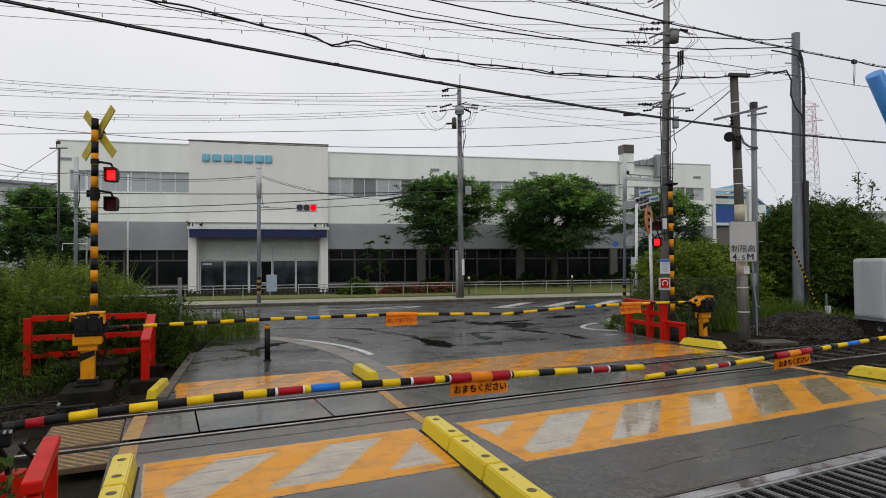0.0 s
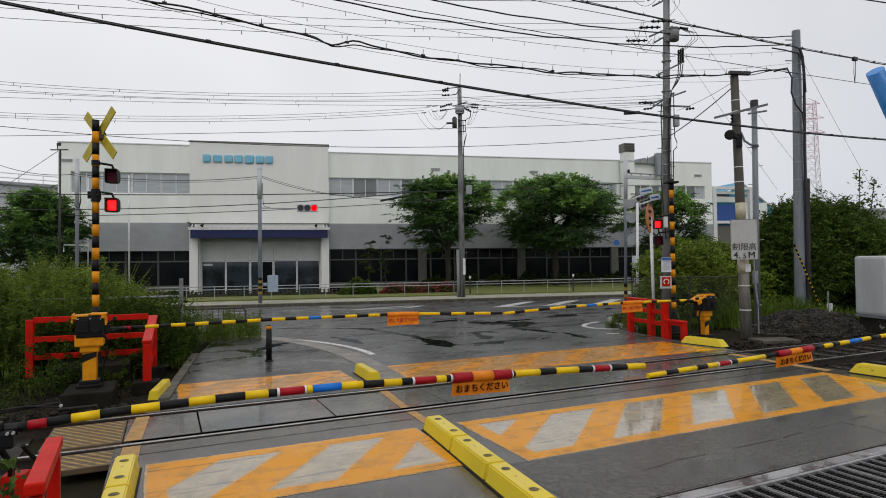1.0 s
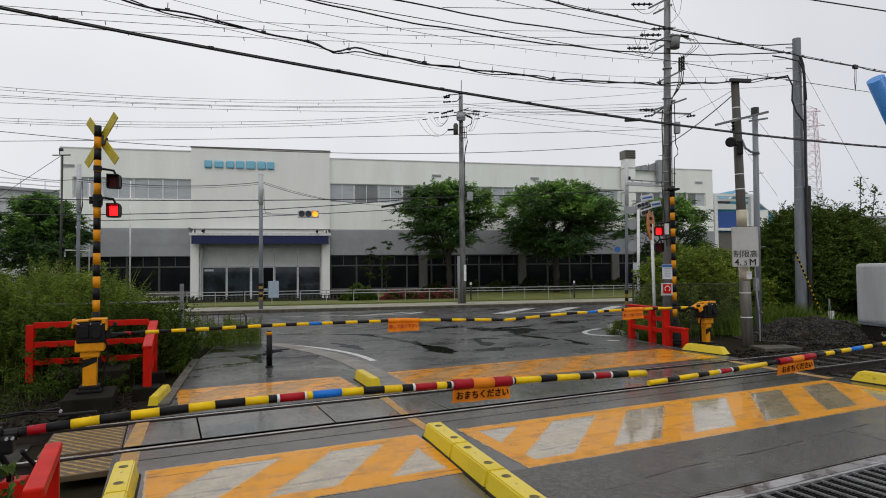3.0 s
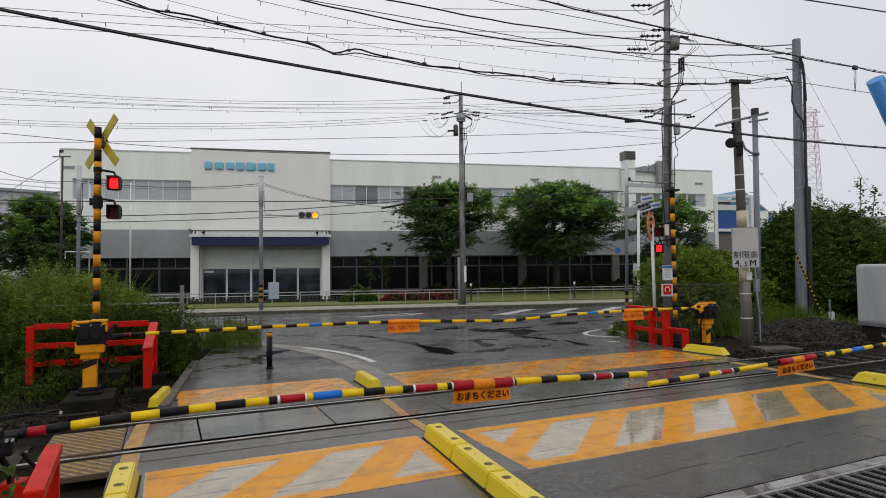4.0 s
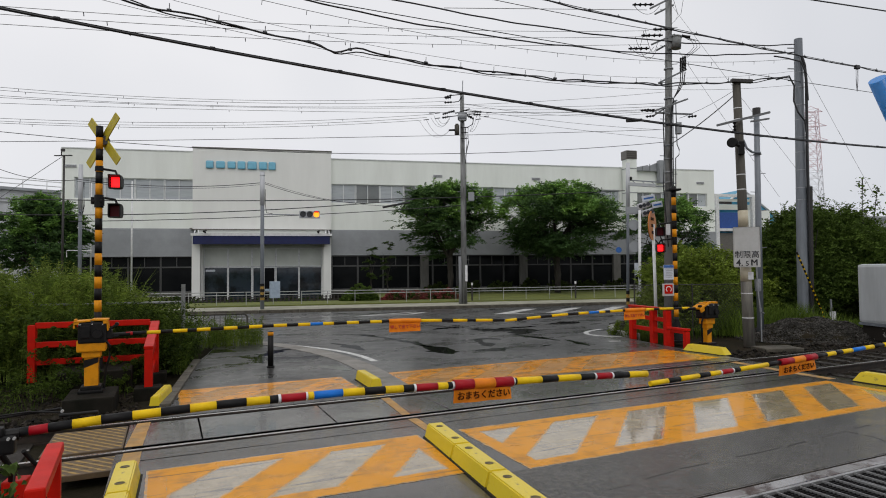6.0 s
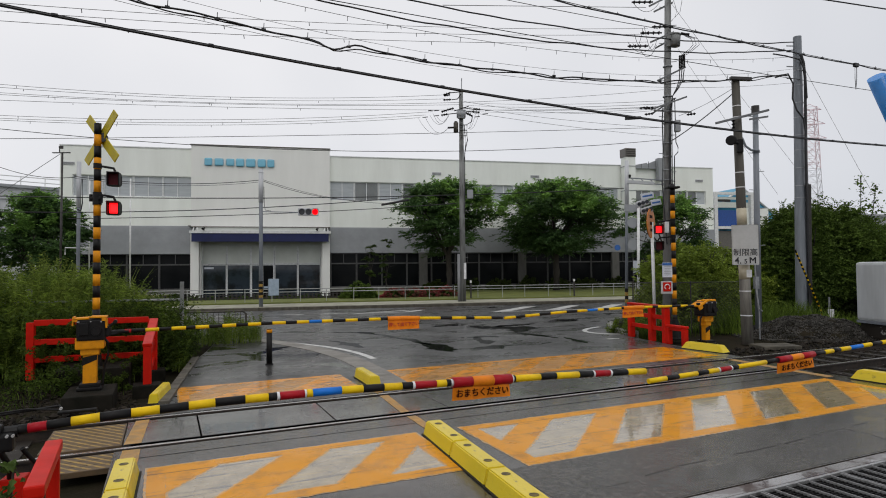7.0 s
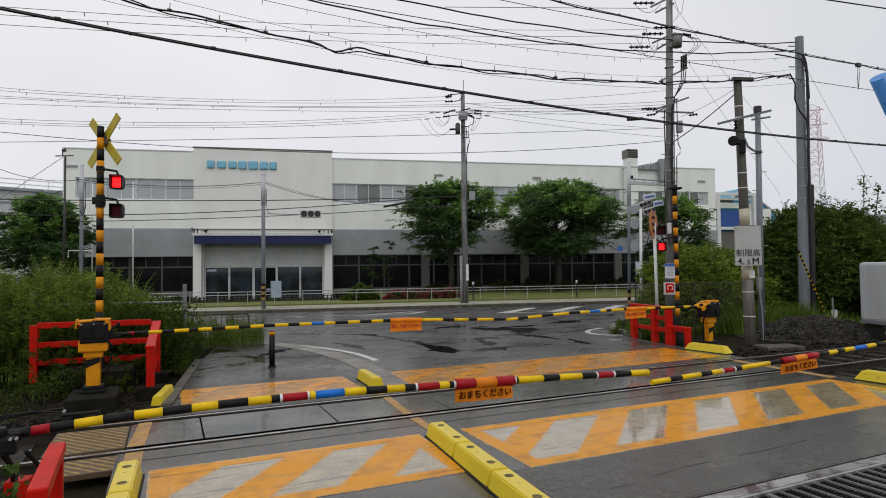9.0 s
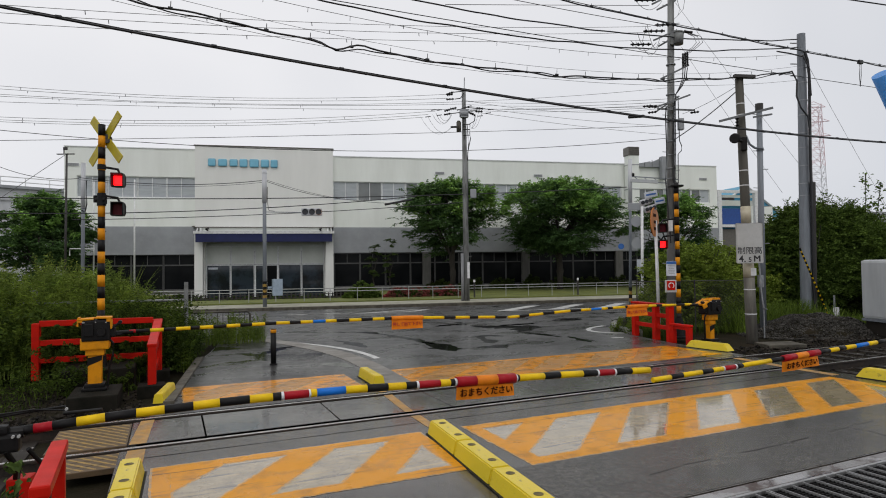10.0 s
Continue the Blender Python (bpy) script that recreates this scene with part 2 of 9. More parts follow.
pk.new(p_mul.outputs["Color"], p_bsdf.inputs["Base Color"])
M_BLEED = mat("faded_orange_road_paint", (0.62, 0.29, 0.03), 0.2, col2=(0.30, 0.235, 0.15), scale=16, bump=0.15, bscale=110, rough2=0.4, rscale=1.6, lo=0.40, hi=0.62, spec=0.15)
M_OCHRE = mat("worn_ochre_paint", (0.50, 0.25, 0.03), 0.3, col2=(0.24, 0.15, 0.06), scale=5, bump=0.3, bscale=80, rough2=0.5)
M_WHITE_LINE = mat("white_road_paint", (0.62, 0.62, 0.60), 0.3, col2=(0.30, 0.30, 0.30), scale=4, bump=0.2, lo=0.45, hi=0.75)
M_YELLOW_BLOCK = mat("yellow_kerb_paint", (0.68, 0.52, 0.028), 0.35, col2=(0.20, 0.15, 0.035), scale=9, bump=0.4, bscale=45, rough2=0.5, lo=0.60, hi=0.74, spec=0.2, stretch=(1.6, 0.7, 1))
M_GRIME = mat("dark_mossy_grime", (0.030, 0.027, 0.018), 0.7, col2=(0.012, 0.012, 0.008), scale=12, bump=0.5, spec=0.2)
M_HOLE = mat("dirty_hole", (0.16, 0.12, 0.03), 0.7, col2=(0.05, 0.04, 0.02), scale=20)
M_RED = mat("red_fence_paint", (0.56, 0.010, 0.003), 0.45, col2=(0.40, 0.010, 0.004), scale=3, bump=0.06, rough2=0.6, spec=0.10)
M_YELLOW = mat("yellow_reflective", (0.80, 0.52, 0.008), 0.4, col2=(0.60, 0.38, 0.012), scale=9, bump=0.05, spec=0.15, lo=0.45, hi=0.8)
M_ORYEL = mat("orange_yellow_paint", (0.68, 0.265, 0.006), 0.5, col2=(0.46, 0.18, 0.012), scale=7, bump=0.1, lo=0.45, hi=0.75, spec=0.15)
M_BLACK = mat("black_paint", (0.007, 0.007, 0.007), 0.45, col2=(0.013, 0.012, 0.012), scale=7, bump=0.05, spec=0.16)
M_STRIPE_RED = mat("red_reflective", (0.37, 0.006, 0.014), 0.4, bump=0.03, spec=0.2)
M_STRIPE_BLUE = mat("blue_reflective", (0.012, 0.17, 0.62), 0.4, bump=0.03, spec=0.2)
M_STRIPE_WHITE = mat("white_reflective", (0.75, 0.75, 0.75), 0.35, bump=0.03)
M_ORANGE_CLOTH = mat("orange_vinyl", (0.82, 0.25, 0.008), 0.45, col2=(0.66, 0.18, 0.01), scale=5, bump=0.1, spec=0.2)
M_TEXT_DARK = mat("dark_lettering", (0.035, 0.006, 0.003), 0.6, bump=0, spec=0.05)
M_TEXT_RED = mat("red_lettering", (0.38, 0.015, 0.02), 0.5, bump=0)
M_TEXT_BLACK = mat("black_lettering", (0.02, 0.02, 0.022), 0.5, bump=0)
M_GALV = mat("galvanised_steel", (0.36, 0.37, 0.38), 0.45, 0.6, col2=(0.22, 0.23, 0.24), scale=7, bump=0.08)
M_GREY_STEEL = mat("grey_painted_steel", (0.20, 0.22, 0.245), 0.42, col2=(0.145, 0.16, 0.18), scale=2.5, bump=0.08, stretch=(3, 3, 0.5))
M_POLE_CONC = mat("pole_concrete", (0.235, 0.24, 0.245), 0.75, col2=(0.13, 0.135, 0.14), scale=2.0, bump=0.3, stretch=(3, 3, 0.4))
M_POLE_STAIN = mat("stained_pole_concrete", (0.235, 0.24, 0.235), 0.75, col2=(0.075, 0.076, 0.072), scale=1.1, bump=0.3, stretch=(3, 3, 0.5), lo=0.46, hi=0.62)
M_POLE_DARK = mat("weathered_pole_concrete", (0.085, 0.076, 0.060), 0.75, col2=(0.04, 0.037, 0.030), scale=1.5, bump=0.3, stretch=(3, 3, 0.4))
M_POLE_WARM = mat("warm_grey_pole_concrete", (0.26, 0.245, 0.21), 0.75, col2=(0.115, 0.108, 0.095), scale=2.0, bump=0.3, stretch=(3, 3, 0.4))
M_POLE_BROWN = mat("brown_steel", (0.03, 0.026, 0.024), 0.5, bump=0.05)
M_WHITE_STEEL = mat("white_painted_steel", (0.74, 0.75, 0.75), 0.4, col2=(0.58, 0.58, 0.57), scale=5, bump=0.05)
M_WALL = mat("white_factory_wall", (0.84, 0.87, 0.82), 0.7, col2=(0.76, 0.785, 0.735), scale=0.35, bump=0.1, bscale=14, stretch=(2.0, 1, 0.35))
M_WALL_BLOCK = mat("white_front_wall", (0.80, 0.805, 0.77), 0.7, col2=(0.74, 0.745, 0.71), scale=0.3, bump=0.08, bscale=14, stretch=(2.0, 1, 0.35))
M_SIDING = mat("grey_siding", (0.31, 0.325, 0.34), 0.5, col2=(0.25, 0.262, 0.275), scale=0.6, bump=0.05)
# near black puts the darkness of the unlit rooms into panes and walls
M_GLASS_DARK = mat("unlit_interior_glass", (0.006, 0.007, 0.008), 0.06, col2=(0.012, 0.013, 0.014), scale=0.5, bump=0, spec=0.05)
M_SASH = mat("dark_aluminium_sash", (0.085, 0.085, 0.085), 0.5, 0.2, bump=0)
M_COLUMN = mat("dark_grey_column_concrete", (0.135, 0.13, 0.12), 0.7, col2=(0.09, 0.088, 0.08), scale=1.6, bump=0.2, stretch=(2, 2, 0.5))
M_BLIND = mat("window_with_drawn_blind", (0.44, 0.47, 0.49), 0.25, col2=(0.36, 0.39, 0.41), scale=0.9, bump=0, stretch=(1, 1, 6))
M_GLASS_MID = mat("grey_window_glass", (0.20, 0.215, 0.215), 0.15, col2=(0.13, 0.14, 0.14), scale=0.5, bump=0)
M_FRAME = mat("aluminium_frame", (0.74, 0.76, 0.76), 0.4, 0.0, bump=0)
M_FRAME_DARK = mat("dull_aluminium_frame", (0.16, 0.165, 0.17), 0.45, 0.3, bump=0)
M_SHADE_PANEL = mat("frosted_porch_panel", (0.62, 0.65, 0.60), 0.4, col2=(0.52, 0.55, 0.50), scale=0.7, bump=0)
M_NAVY = mat("navy_awning", (0.008, 0.014, 0.085), 0.7, col2=(0.006, 0.010, 0.062), scale=2, bump=0.05)
M_SIGN_BLUE = mat("pale_blue_sign", (0.19, 0.50, 0.66), 0.4, col2=(0.16, 0.43, 0.58), scale=2, bump=0)
M_COPING = mat("dark_coping", (0.13, 0.12, 0.105), 0.5, bump=0.05)
M_CABINET = mat("light_grey_cabinet", (0.55, 0.56, 0.58), 0.38, col2=(0.46, 0.47, 0.49), scale=1.2, bump=0.03, stretch=(2, 2, 0.4))
M_SIGN_PLATE = mat("weathered_sign_plate", (0.50, 0.50, 0.49), 0.5, col2=(0.40, 0.40, 0.38), scale=2, bump=0.04)
M_CABLE = mat("black_cable", (0.010, 0.010, 0.012), 0.5, bump=0)
M_WIRE = mat("thin_grey_wire", (0.12, 0.12, 0.125), 0.5, bump=0)
M_CERAMIC = mat("insulator_ceramic", (0.42, 0.42, 0.41), 0.3, bump=0)
M_LENS_ON = mat("lit_red_lens", (1.0, 0.012, 0.016), 0.4, bump=0, emit=1.35)
M_LENS_OFF = mat("unlit_red_glass", (0.11, 0.010, 0.016), 0.5, bump=0, spec=0.15)
M_SIGNAL_ON = mat("lit_signal_lens", (1.0, 0.36, 0.02), 0.4, bump=0, emit=1.5)
# for an added flap that shows the amber lens as red
M_FILTER = bpy.data.materials.new("red_filter_glass")
M_FILTER.use_nodes = True
fn = M_FILTER.node_tree.nodes
ft = fn.new("ShaderNodeBsdfTransparent")
ft.inputs["Color"].default_value = (1.0, 0.05, 0.5, 1)
M_FILTER.node_tree.links.new(ft.outputs["BSDF"], fn["Material Output"].inputs["Surface"])
M_LENS_DARK = mat("unlit_signal_lens", (0.02, 0.022, 0.028), 0.2, bump=0)
M_BLUE = mat("bright_blue_paint", (0.012, 0.22, 0.62), 0.3, col2=(0.01, 0.17, 0.5), scale=2, bump=0.03)
M_BLUE_DEEP = mat("navy_blue_panel", (0.008, 0.025, 0.10), 0.5, bump=0)
M_BLUE_PANEL = mat("deep_blue_panel", (0.012, 0.07, 0.30), 0.4, bump=0)
M_TURQ = mat("turquoise_roof", (0.06, 0.30, 0.47), 0.4, col2=(0.06, 0.28, 0.42), scale=0.4, bump=0)
M_SIGN_ORANGE = mat("orange_sign_face", (0.62, 0.20, 0.02), 0.45, bump=0.02)
M_BARK = mat("tree_bark", (0.05, 0.042, 0.034), 0.85, col2=(0.025, 0.022, 0.018), scale=5, bump=0.7, bscale=18, stretch=(3, 3, 0.6))
M_LEAF_TREE = leaf_mat("zelkova_leaves", (0.092, 0.165, 0.050), (0.042, 0.086, 0.030))
# lighter copy of the tree leaves, with light from above in its colour
M_LEAF_TOPLIT = leaf_mat("top_lit_zelkova_leaves", (0.255, 0.43, 0.095), (0.13, 0.25, 0.06))
M_LEAF_DARK = leaf_mat("dark_evergreen_leaves", (0.080, 0.125, 0.028), (0.034, 0.06, 0.014))
M_LEAF_HEDGE = leaf_mat("hedge_leaves", (0.108, 0.168, 0.030), (0.060, 0.098, 0.019))
M_LEAF_BRIGHT = leaf_mat("fresh_hedge_leaves", (0.235, 0.31, 0.045), (0.11, 0.16, 0.025))
M_LEAF_WEED = leaf_mat("weed_leaves", (0.075, 0.115, 0.016), (0.017, 0.032, 0.006))
# darker leaf copy: shade is put into the colour
M_LEAF_SHADE = leaf_mat("shade_tone_leaves", (0.058, 0.084, 0.016), (0.034, 0.050, 0.011))
M_GRASS = leaf_mat("fresh_grass_blades", (0.16, 0.235, 0.034), (0.075, 0.12, 0.02))
M_REED = leaf_mat("reed_blades", (0.24, 0.30, 0.06), (0.10, 0.145, 0.03))
M_AZALEA = leaf_mat("azalea_flowers", (0.36, 0.07, 0.075), (0.10, 0.075, 0.045), 0.5)
M_WOOD = mat("wet_timber_deck", (0.135, 0.085, 0.040), 0.6, col2=(0.055, 0.037, 0.020), scale=5, bump=0.3, stretch=(0.6, 6, 1), rough2=0.55)
# both pylon colours are mixed pale to put distance haze into them
M_PYLON_RED = mat("hazed_pylon_red", (0.84, 0.65, 0.68), 0.6, bump=0)
M_PYLON_GREY = mat("hazed_pylon_grey", (0.82, 0.82, 0.85), 0.6, bump=0)
M_WAREHOUSE = mat("grey_warehouse_wall", (0.34, 0.35, 0.35), 0.7, col2=(0.28, 0.29, 0.29), scale=0.3, bump=0.03)
M_BLUE_SIGN = mat("blue_sign_face", (0.03, 0.13, 0.42), 0.4, bump=0)
M_PAPER = mat("notice_paper", (0.62, 0.66, 0.72), 0.5, bump=0)
M_GRATE = mat("grating_steel", (0.40, 0.40, 0.40), 0.42, 0.7, col2=(0.16, 0.155, 0.15), scale=8, bump=0.1, lo=0.5, hi=0.75)
M_CREAM = mat("cream_paint", (0.50, 0.45, 0.33), 0.5, col2=(0.40, 0.35, 0.25), scale=5, bump=0.05)
M_RIM = mat("stained_concrete_rim", (0.13, 0.12, 0.112), 0.12, col2=(0.04, 0.018, 0.011), scale=1.6, bump=0.1, rough2=0.4, rscale=2, lo=0.50, hi=0.53)


def wet(m, weight, rough, scale, lo=0.38, hi=0.6, ripple=14, strength=0.10):
    """A patchy film of rain water over a surface."""
    n, l = m.node_tree.nodes, m.node_tree.links
    b = n["Principled BSDF"]
    tc = n.new("ShaderNodeTexCoord")
    ns = n.new("ShaderNodeTexNoise")
    ns.inputs["Scale"].default_value = scale
    ns.inputs["Detail"].default_value = 6.0
    l.new(tc.outputs["Object"], ns.inputs["Vector"])
    mr = n.new("ShaderNodeMapRange")
    mr.inputs["From Min"].default_value = lo
    mr.inputs["From Max"].default_value = hi
    mr.inputs["To Max"].default_value = weight
    l.new(ns.outputs["Fac"], mr.inputs["Value"])
    l.new(mr.outputs["Result"], b.inputs["Coat Weight"])
    b.inputs["Coat IOR"].default_value = 1.4
    b.inputs["Coat Roughness"].default_value = rough
    rip = n.new("ShaderNodeTexNoise")
    rip.inputs["Scale"].default_value = ripple
    rip.inputs["Detail"].default_value = 2.0
    l.new(tc.outputs["Object"], rip.inputs["Vector"])
    bp = n.new("ShaderNodeBump")
    bp.inputs["Strength"].default_value = strength
    bp.inputs["Distance"].default_value = 0.01
    l.new(rip.outputs["Fac"], bp.inputs["Height"])
    l.new(bp.outputs["Normal"], b.inputs["Coat Normal"])


def scraped(m, colour, fac, angle, lo=0.60, hi=0.68):
    """Long thin scrapes and cracks across a paint."""
    n, l = m.node_tree.nodes, m.node_tree.links
    b = n["Principled BSDF"]
    tc = n.new("ShaderNodeTexCoord")
    mp = n.new("ShaderNodeMapping")
    mp.inputs["Rotation"].default_value = (0, 0, radians(angle))
    mp.inputs["Scale"].default_value = (0.55, 7.5, 1)
    l.new(tc.outputs["Object"], mp.inputs["Vector"])
    ns = n.new("ShaderNodeTexNoise")
    ns.inputs["Scale"].default_value = 1.6
    ns.inputs["Detail"].default_value = 6.0
    ns.inputs["Roughness"].default_value = 0.62
    ns.inputs["Distortion"].default_value = 0.35
    l.new(mp.outputs["Vector"], ns.inputs["Vector"])
    mr = n.new("ShaderNodeMapRange")
    mr.inputs["From Min"].default_value = lo
    mr.inputs["From Max"].default_value = hi
    mr.inputs["To Max"].default_value = fac
    l.new(ns.outputs["Fac"], mr.inputs["Value"])
    mx = n.new("ShaderNodeMixRGB")
    mx.inputs["Color2"].default_value = (*colour, 1)
    l.new(b.inputs["Base Color"].links[0].from_socket, mx.inputs["Color1"])
    l.new(mr.outputs["Result"], mx.inputs["Fac"])
    l.new(mx.outputs["Color"], b.inputs["Base Color"])


wet(M_PALE, 1.0, 0.05, 0.8, 0.25, 0.45, 14, 0.05)
wet(M_ORANGE, 0.20, 0.05, 0.8, 0.25, 0.5, 14, 0.05)
wet(M_BLEED, 0.55, 0.06, 0.8, 0.25, 0.5, 14, 0.05)
M_PALE_TINT.node_tree.nodes["Principled BSDF"].inputs["Specular IOR Level"].default_value = 0.2
M_ASPHALT.node_tree.nodes["Principled BSDF"].inputs["Specular IOR Level"].default_value = 0.40
wet(M_PALE_TINT, 0.25, 0.07, 0.7, 0.2, 0.42, 10, 0.05)
wet(M_FOOTWAY, 0.35, 0.09, 0.7, 0.35, 0.6, 10, 0.06)
scraped(M_PALE, (0.075, 0.055, 0.035), 0.9, 14, 0.58, 0.64)
scraped(M_PALE, (0.06, 0.045, 0.03), 0.9, -28, 0.62, 0.66)
scraped(M_PALE, (0.52, 0.36, 0.12), 0.6, -55, 0.56, 0.66)
scraped(M_ORANGE, (0.30, 0.14, 0.03), 0.8, 14, 0.57, 0.65)
scraped(M_ORANGE, (0.16, 0.07, 0.02), 0.85, -28, 0.64, 0.68)
scraped(M_PALE_TINT, (0.50, 0.20, 0.02), 0.7, 8, 0.50, 0.62)
wet(M_ASPHALT, 0.40, 0.09, 0.6, 0.3, 0.58, 45, 0.07)
wet(M_ROADFAR, 0.5, 0.06, 0.35, 0.42, 0.62)
wet(M_PANEL, 0.85, 0.07, 0.7, 0.3, 0.55, 14, 0.05)
wet(M_RIM, 1.0, 0.03, 0.9, 0.4, 0.48)
wet(M_CONC, 0.4, 0.1, 0.7)
wet(M_YELLOW_BLOCK, 0.5, 0.12, 2.0)
wet(M_RED, 0.08, 0.1, 2.0)


M_PAVEMENT = mat("pale_pavement_concrete", (0.37, 0.36, 0.29), 0.6, col2=(0.22, 0.215, 0.16), scale=1.2, bump=0.2, rough2=0.75, spec=0.3)
M_EDGE = mat("stained_edge_concrete", (0.12, 0.108, 0.085), 0.5, col2=(0.05, 0.045, 0.034), scale=3, bump=0.4, rough2=0.7, spec=0.25)
M_DIMPLE = puddled("dimpled_asphalt", (0.060, 0.054, 0.045), (0.038, 0.034, 0.028), (0.040, 0.036, 0.031), 0.17, 0.7, (1, 1.6, 1), 0.57)
dn, dl = M_DIMPLE.node_tree.nodes, M_DIMPLE.node_tree.links
d_tc = dn.new("ShaderNodeTexCoord")
d_mp = dn.new("ShaderNodeMapping")
d_mp.inputs["Rotation"].default_value = (0, 0, radians(22))
d_mp.inputs["Scale"].default_value = (38, 38, 38)
d_vo = dn.new("ShaderNodeTexVoronoi")
d_vo.inputs["Scale"].default_value = 1.0
d_vo.inputs["Randomness"].default_value = 0.06
d_bp = dn.new("ShaderNodeBump")
d_bp.inputs["Strength"].default_value = 0.17
d_bp.inputs["Distance"].default_value = 0.018
dn["Principled BSDF"].inputs["Specular IOR Level"].default_value = 0.46
dl.new(d_tc.outputs["Object"], d_mp.inputs["Vector"])
dl.new(d_mp.outputs["Vector"], d_vo.inputs["Vector"])
dl.new(d_vo.outputs["Distance"], d_bp.inputs["Height"])
dl.new(dn["Principled BSDF"].inputs["Normal"].links[0].from_socket, d_bp.inputs["Normal"])
dl.new(d_bp.outputs["Normal"], dn["Principled BSDF"].inputs["Normal"])
M_OLD_PIPE = mat("dull_weathered_pipe", (0.25, 0.26, 0.255), 0.55, col2=(0.15, 0.155, 0.15), scale=4, bump=0.1, spec=0.25)
M_FENCE_PIPE = mat("pale_galvanised_pipe", (0.40, 0.41, 0.40), 0.45, 0.2, col2=(0.28, 0.29, 0.28), scale=5, bump=0.05)
M_CAB_GREY = mat("cool_grey_cabinet_paint", (0.52, 0.54, 0.55), 0.42, col2=(0.43, 0.445, 0.455), scale=1.2, bump=0.03, stretch=(2, 2, 0.4), spec=0.3)
# pale patches paint bits of wet sheen onto dark concrete
M_SLEEPER = mat("sheen_patched_concrete", (0.024, 0.020, 0.016), 0.6, col2=(0.33, 0.32, 0.30), scale=4.5, bump=0.4, rough2=0.7, spec=0.2, lo=0.60, hi=0.645)
M_KERB_STRIP = mat("worn_kerb_concrete", (0.25, 0.235, 0.21), 0.4, col2=(0.13, 0.12, 0.105), scale=2.0, bump=0.3, bscale=60, rough2=0.6, spec=0.3)
M_FERN = leaf_mat("tall_weed_leaves", (0.155, 0.215, 0.03), (0.05, 0.085, 0.013))
M_SEAM = mat("tar_seam", (0.018, 0.016, 0.014), 0.5, bump=0.1, spec=0.2)
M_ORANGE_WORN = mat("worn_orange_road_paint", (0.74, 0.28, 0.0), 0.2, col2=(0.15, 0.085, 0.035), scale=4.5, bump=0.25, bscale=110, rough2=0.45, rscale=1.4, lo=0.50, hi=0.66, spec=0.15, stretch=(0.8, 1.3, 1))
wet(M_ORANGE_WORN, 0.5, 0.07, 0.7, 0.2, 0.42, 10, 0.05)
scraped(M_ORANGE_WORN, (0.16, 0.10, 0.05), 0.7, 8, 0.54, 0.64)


# ---- ground, road, track ----
bm = B()
bmesh.ops.create_grid(bm, x_segments=40, y_segments=40, size=2500, matrix=pose(0, 900, -0.16))
single("ground", bm, M_SOIL, "dark wet soil ground reaching to the horizon", "ground", kind="structure")

road = thing("road", pose(0, 0, 0), "wet dark grey asphalt roadway over the level crossing", "road", kind="structure")
bm = B()
prism(bm, [(-0.5, 3.84), (10.9, 3.84), (10.9, 7.50), (-0.5, 7.50)], -0.3, 0)
prism(bm, [(-0.5, -9), (3.55, -9), (3.55, 3.836), (-0.5, 3.836)], -0.3, 0)
prism(bm, [(3.554, -9), (12, -9), (12, 2.4), (3.554, 2.4)], -0.3, 0)
part("asphalt", bm, M_ASPHALT, road)
bm = B()
far = [(-0.25, 9.13), (11.3, 9.13), (11.5, 11.3), (11.9, 13.4), (12.6, 15.0), (14.5, 17.2), (19, 19.6), (80, 7.0), (80, 13.4), (-60, 43.5), (-60, 33), (-4, 21.4), (0.6, 19.6), (1.25, 17.6), (0.9, 15.6),
       (0.4, 13.4), (0.1, 11.2)]
prism(bm, far, -0.3, 0)
part("asphalt", bm, M_ROADFAR, road)

bm = B()
prism(bm, [(-0.1, 9.16), (0.06, 10.2), (0.12, 11.2), (0.42, 13.4), (0.92, 15.6), (1.27, 17.6), (1.6, 18.6), (2.25, 18.3), (2.66, 17.16), (3.1, 16.1), (3.3, 14.8), (3.38, 13.2), (3.36, 11.7), (3.28, 9.16)], -0.1, 0.0012)
part("footway", bm, M_FOOTWAY, road, "dark smooth wet asphalt of the footway")


# crossing panels between and beside the rails
for k in range(8):
    x0 = -0.15 + 0.42 if k == 0 else 0.4 + 1.63 * (k - 1)
    x0, x1 = (-0.43, 0.39) if k == 0 else (x0 + 0.008, x0 + 1.622)
    x1 = min(x1, 11.2)
    bm = B()
    box(bm, ((x0 + x1) / 2, 8.32, -0.075), (x1 - x0, 1.11, 0.15), 0.006)
    part("panel", bm, M_PANEL, road, "concrete crossing panel" if k == 0 else "")
# bed under the panels is coloured black for the shade in the flangeways
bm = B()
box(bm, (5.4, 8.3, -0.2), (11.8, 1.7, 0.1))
part("track_bed", bm, M_GROOVE, road, "bed coloured black as the shaded flangeway groove")

track = thing("railway_track", pose(0, 0, 0), "standard gauge railway track with wet steel rails", "railway track", kind="structure")
for y in (7.60, 9.03):
    bm = B()
    box(bm, (0, y, -0.017), (160, 0.066, 0.036), 0.008)
    box(bm, (0, y, -0.09), (160, 0.02, 0.12))
    box(bm, (0, y, -0.15), (160, 0.13, 0.02))
    rail = part("rail", bm, M_RUST, track, "dark rusty steel rail")
    bm = B()
    box(bm, (0, y, 0.004), (160, 0.054, 0.006), 0.002)
    part("running_surface", bm, M_RAIL, rail, "shiny worn running surface")
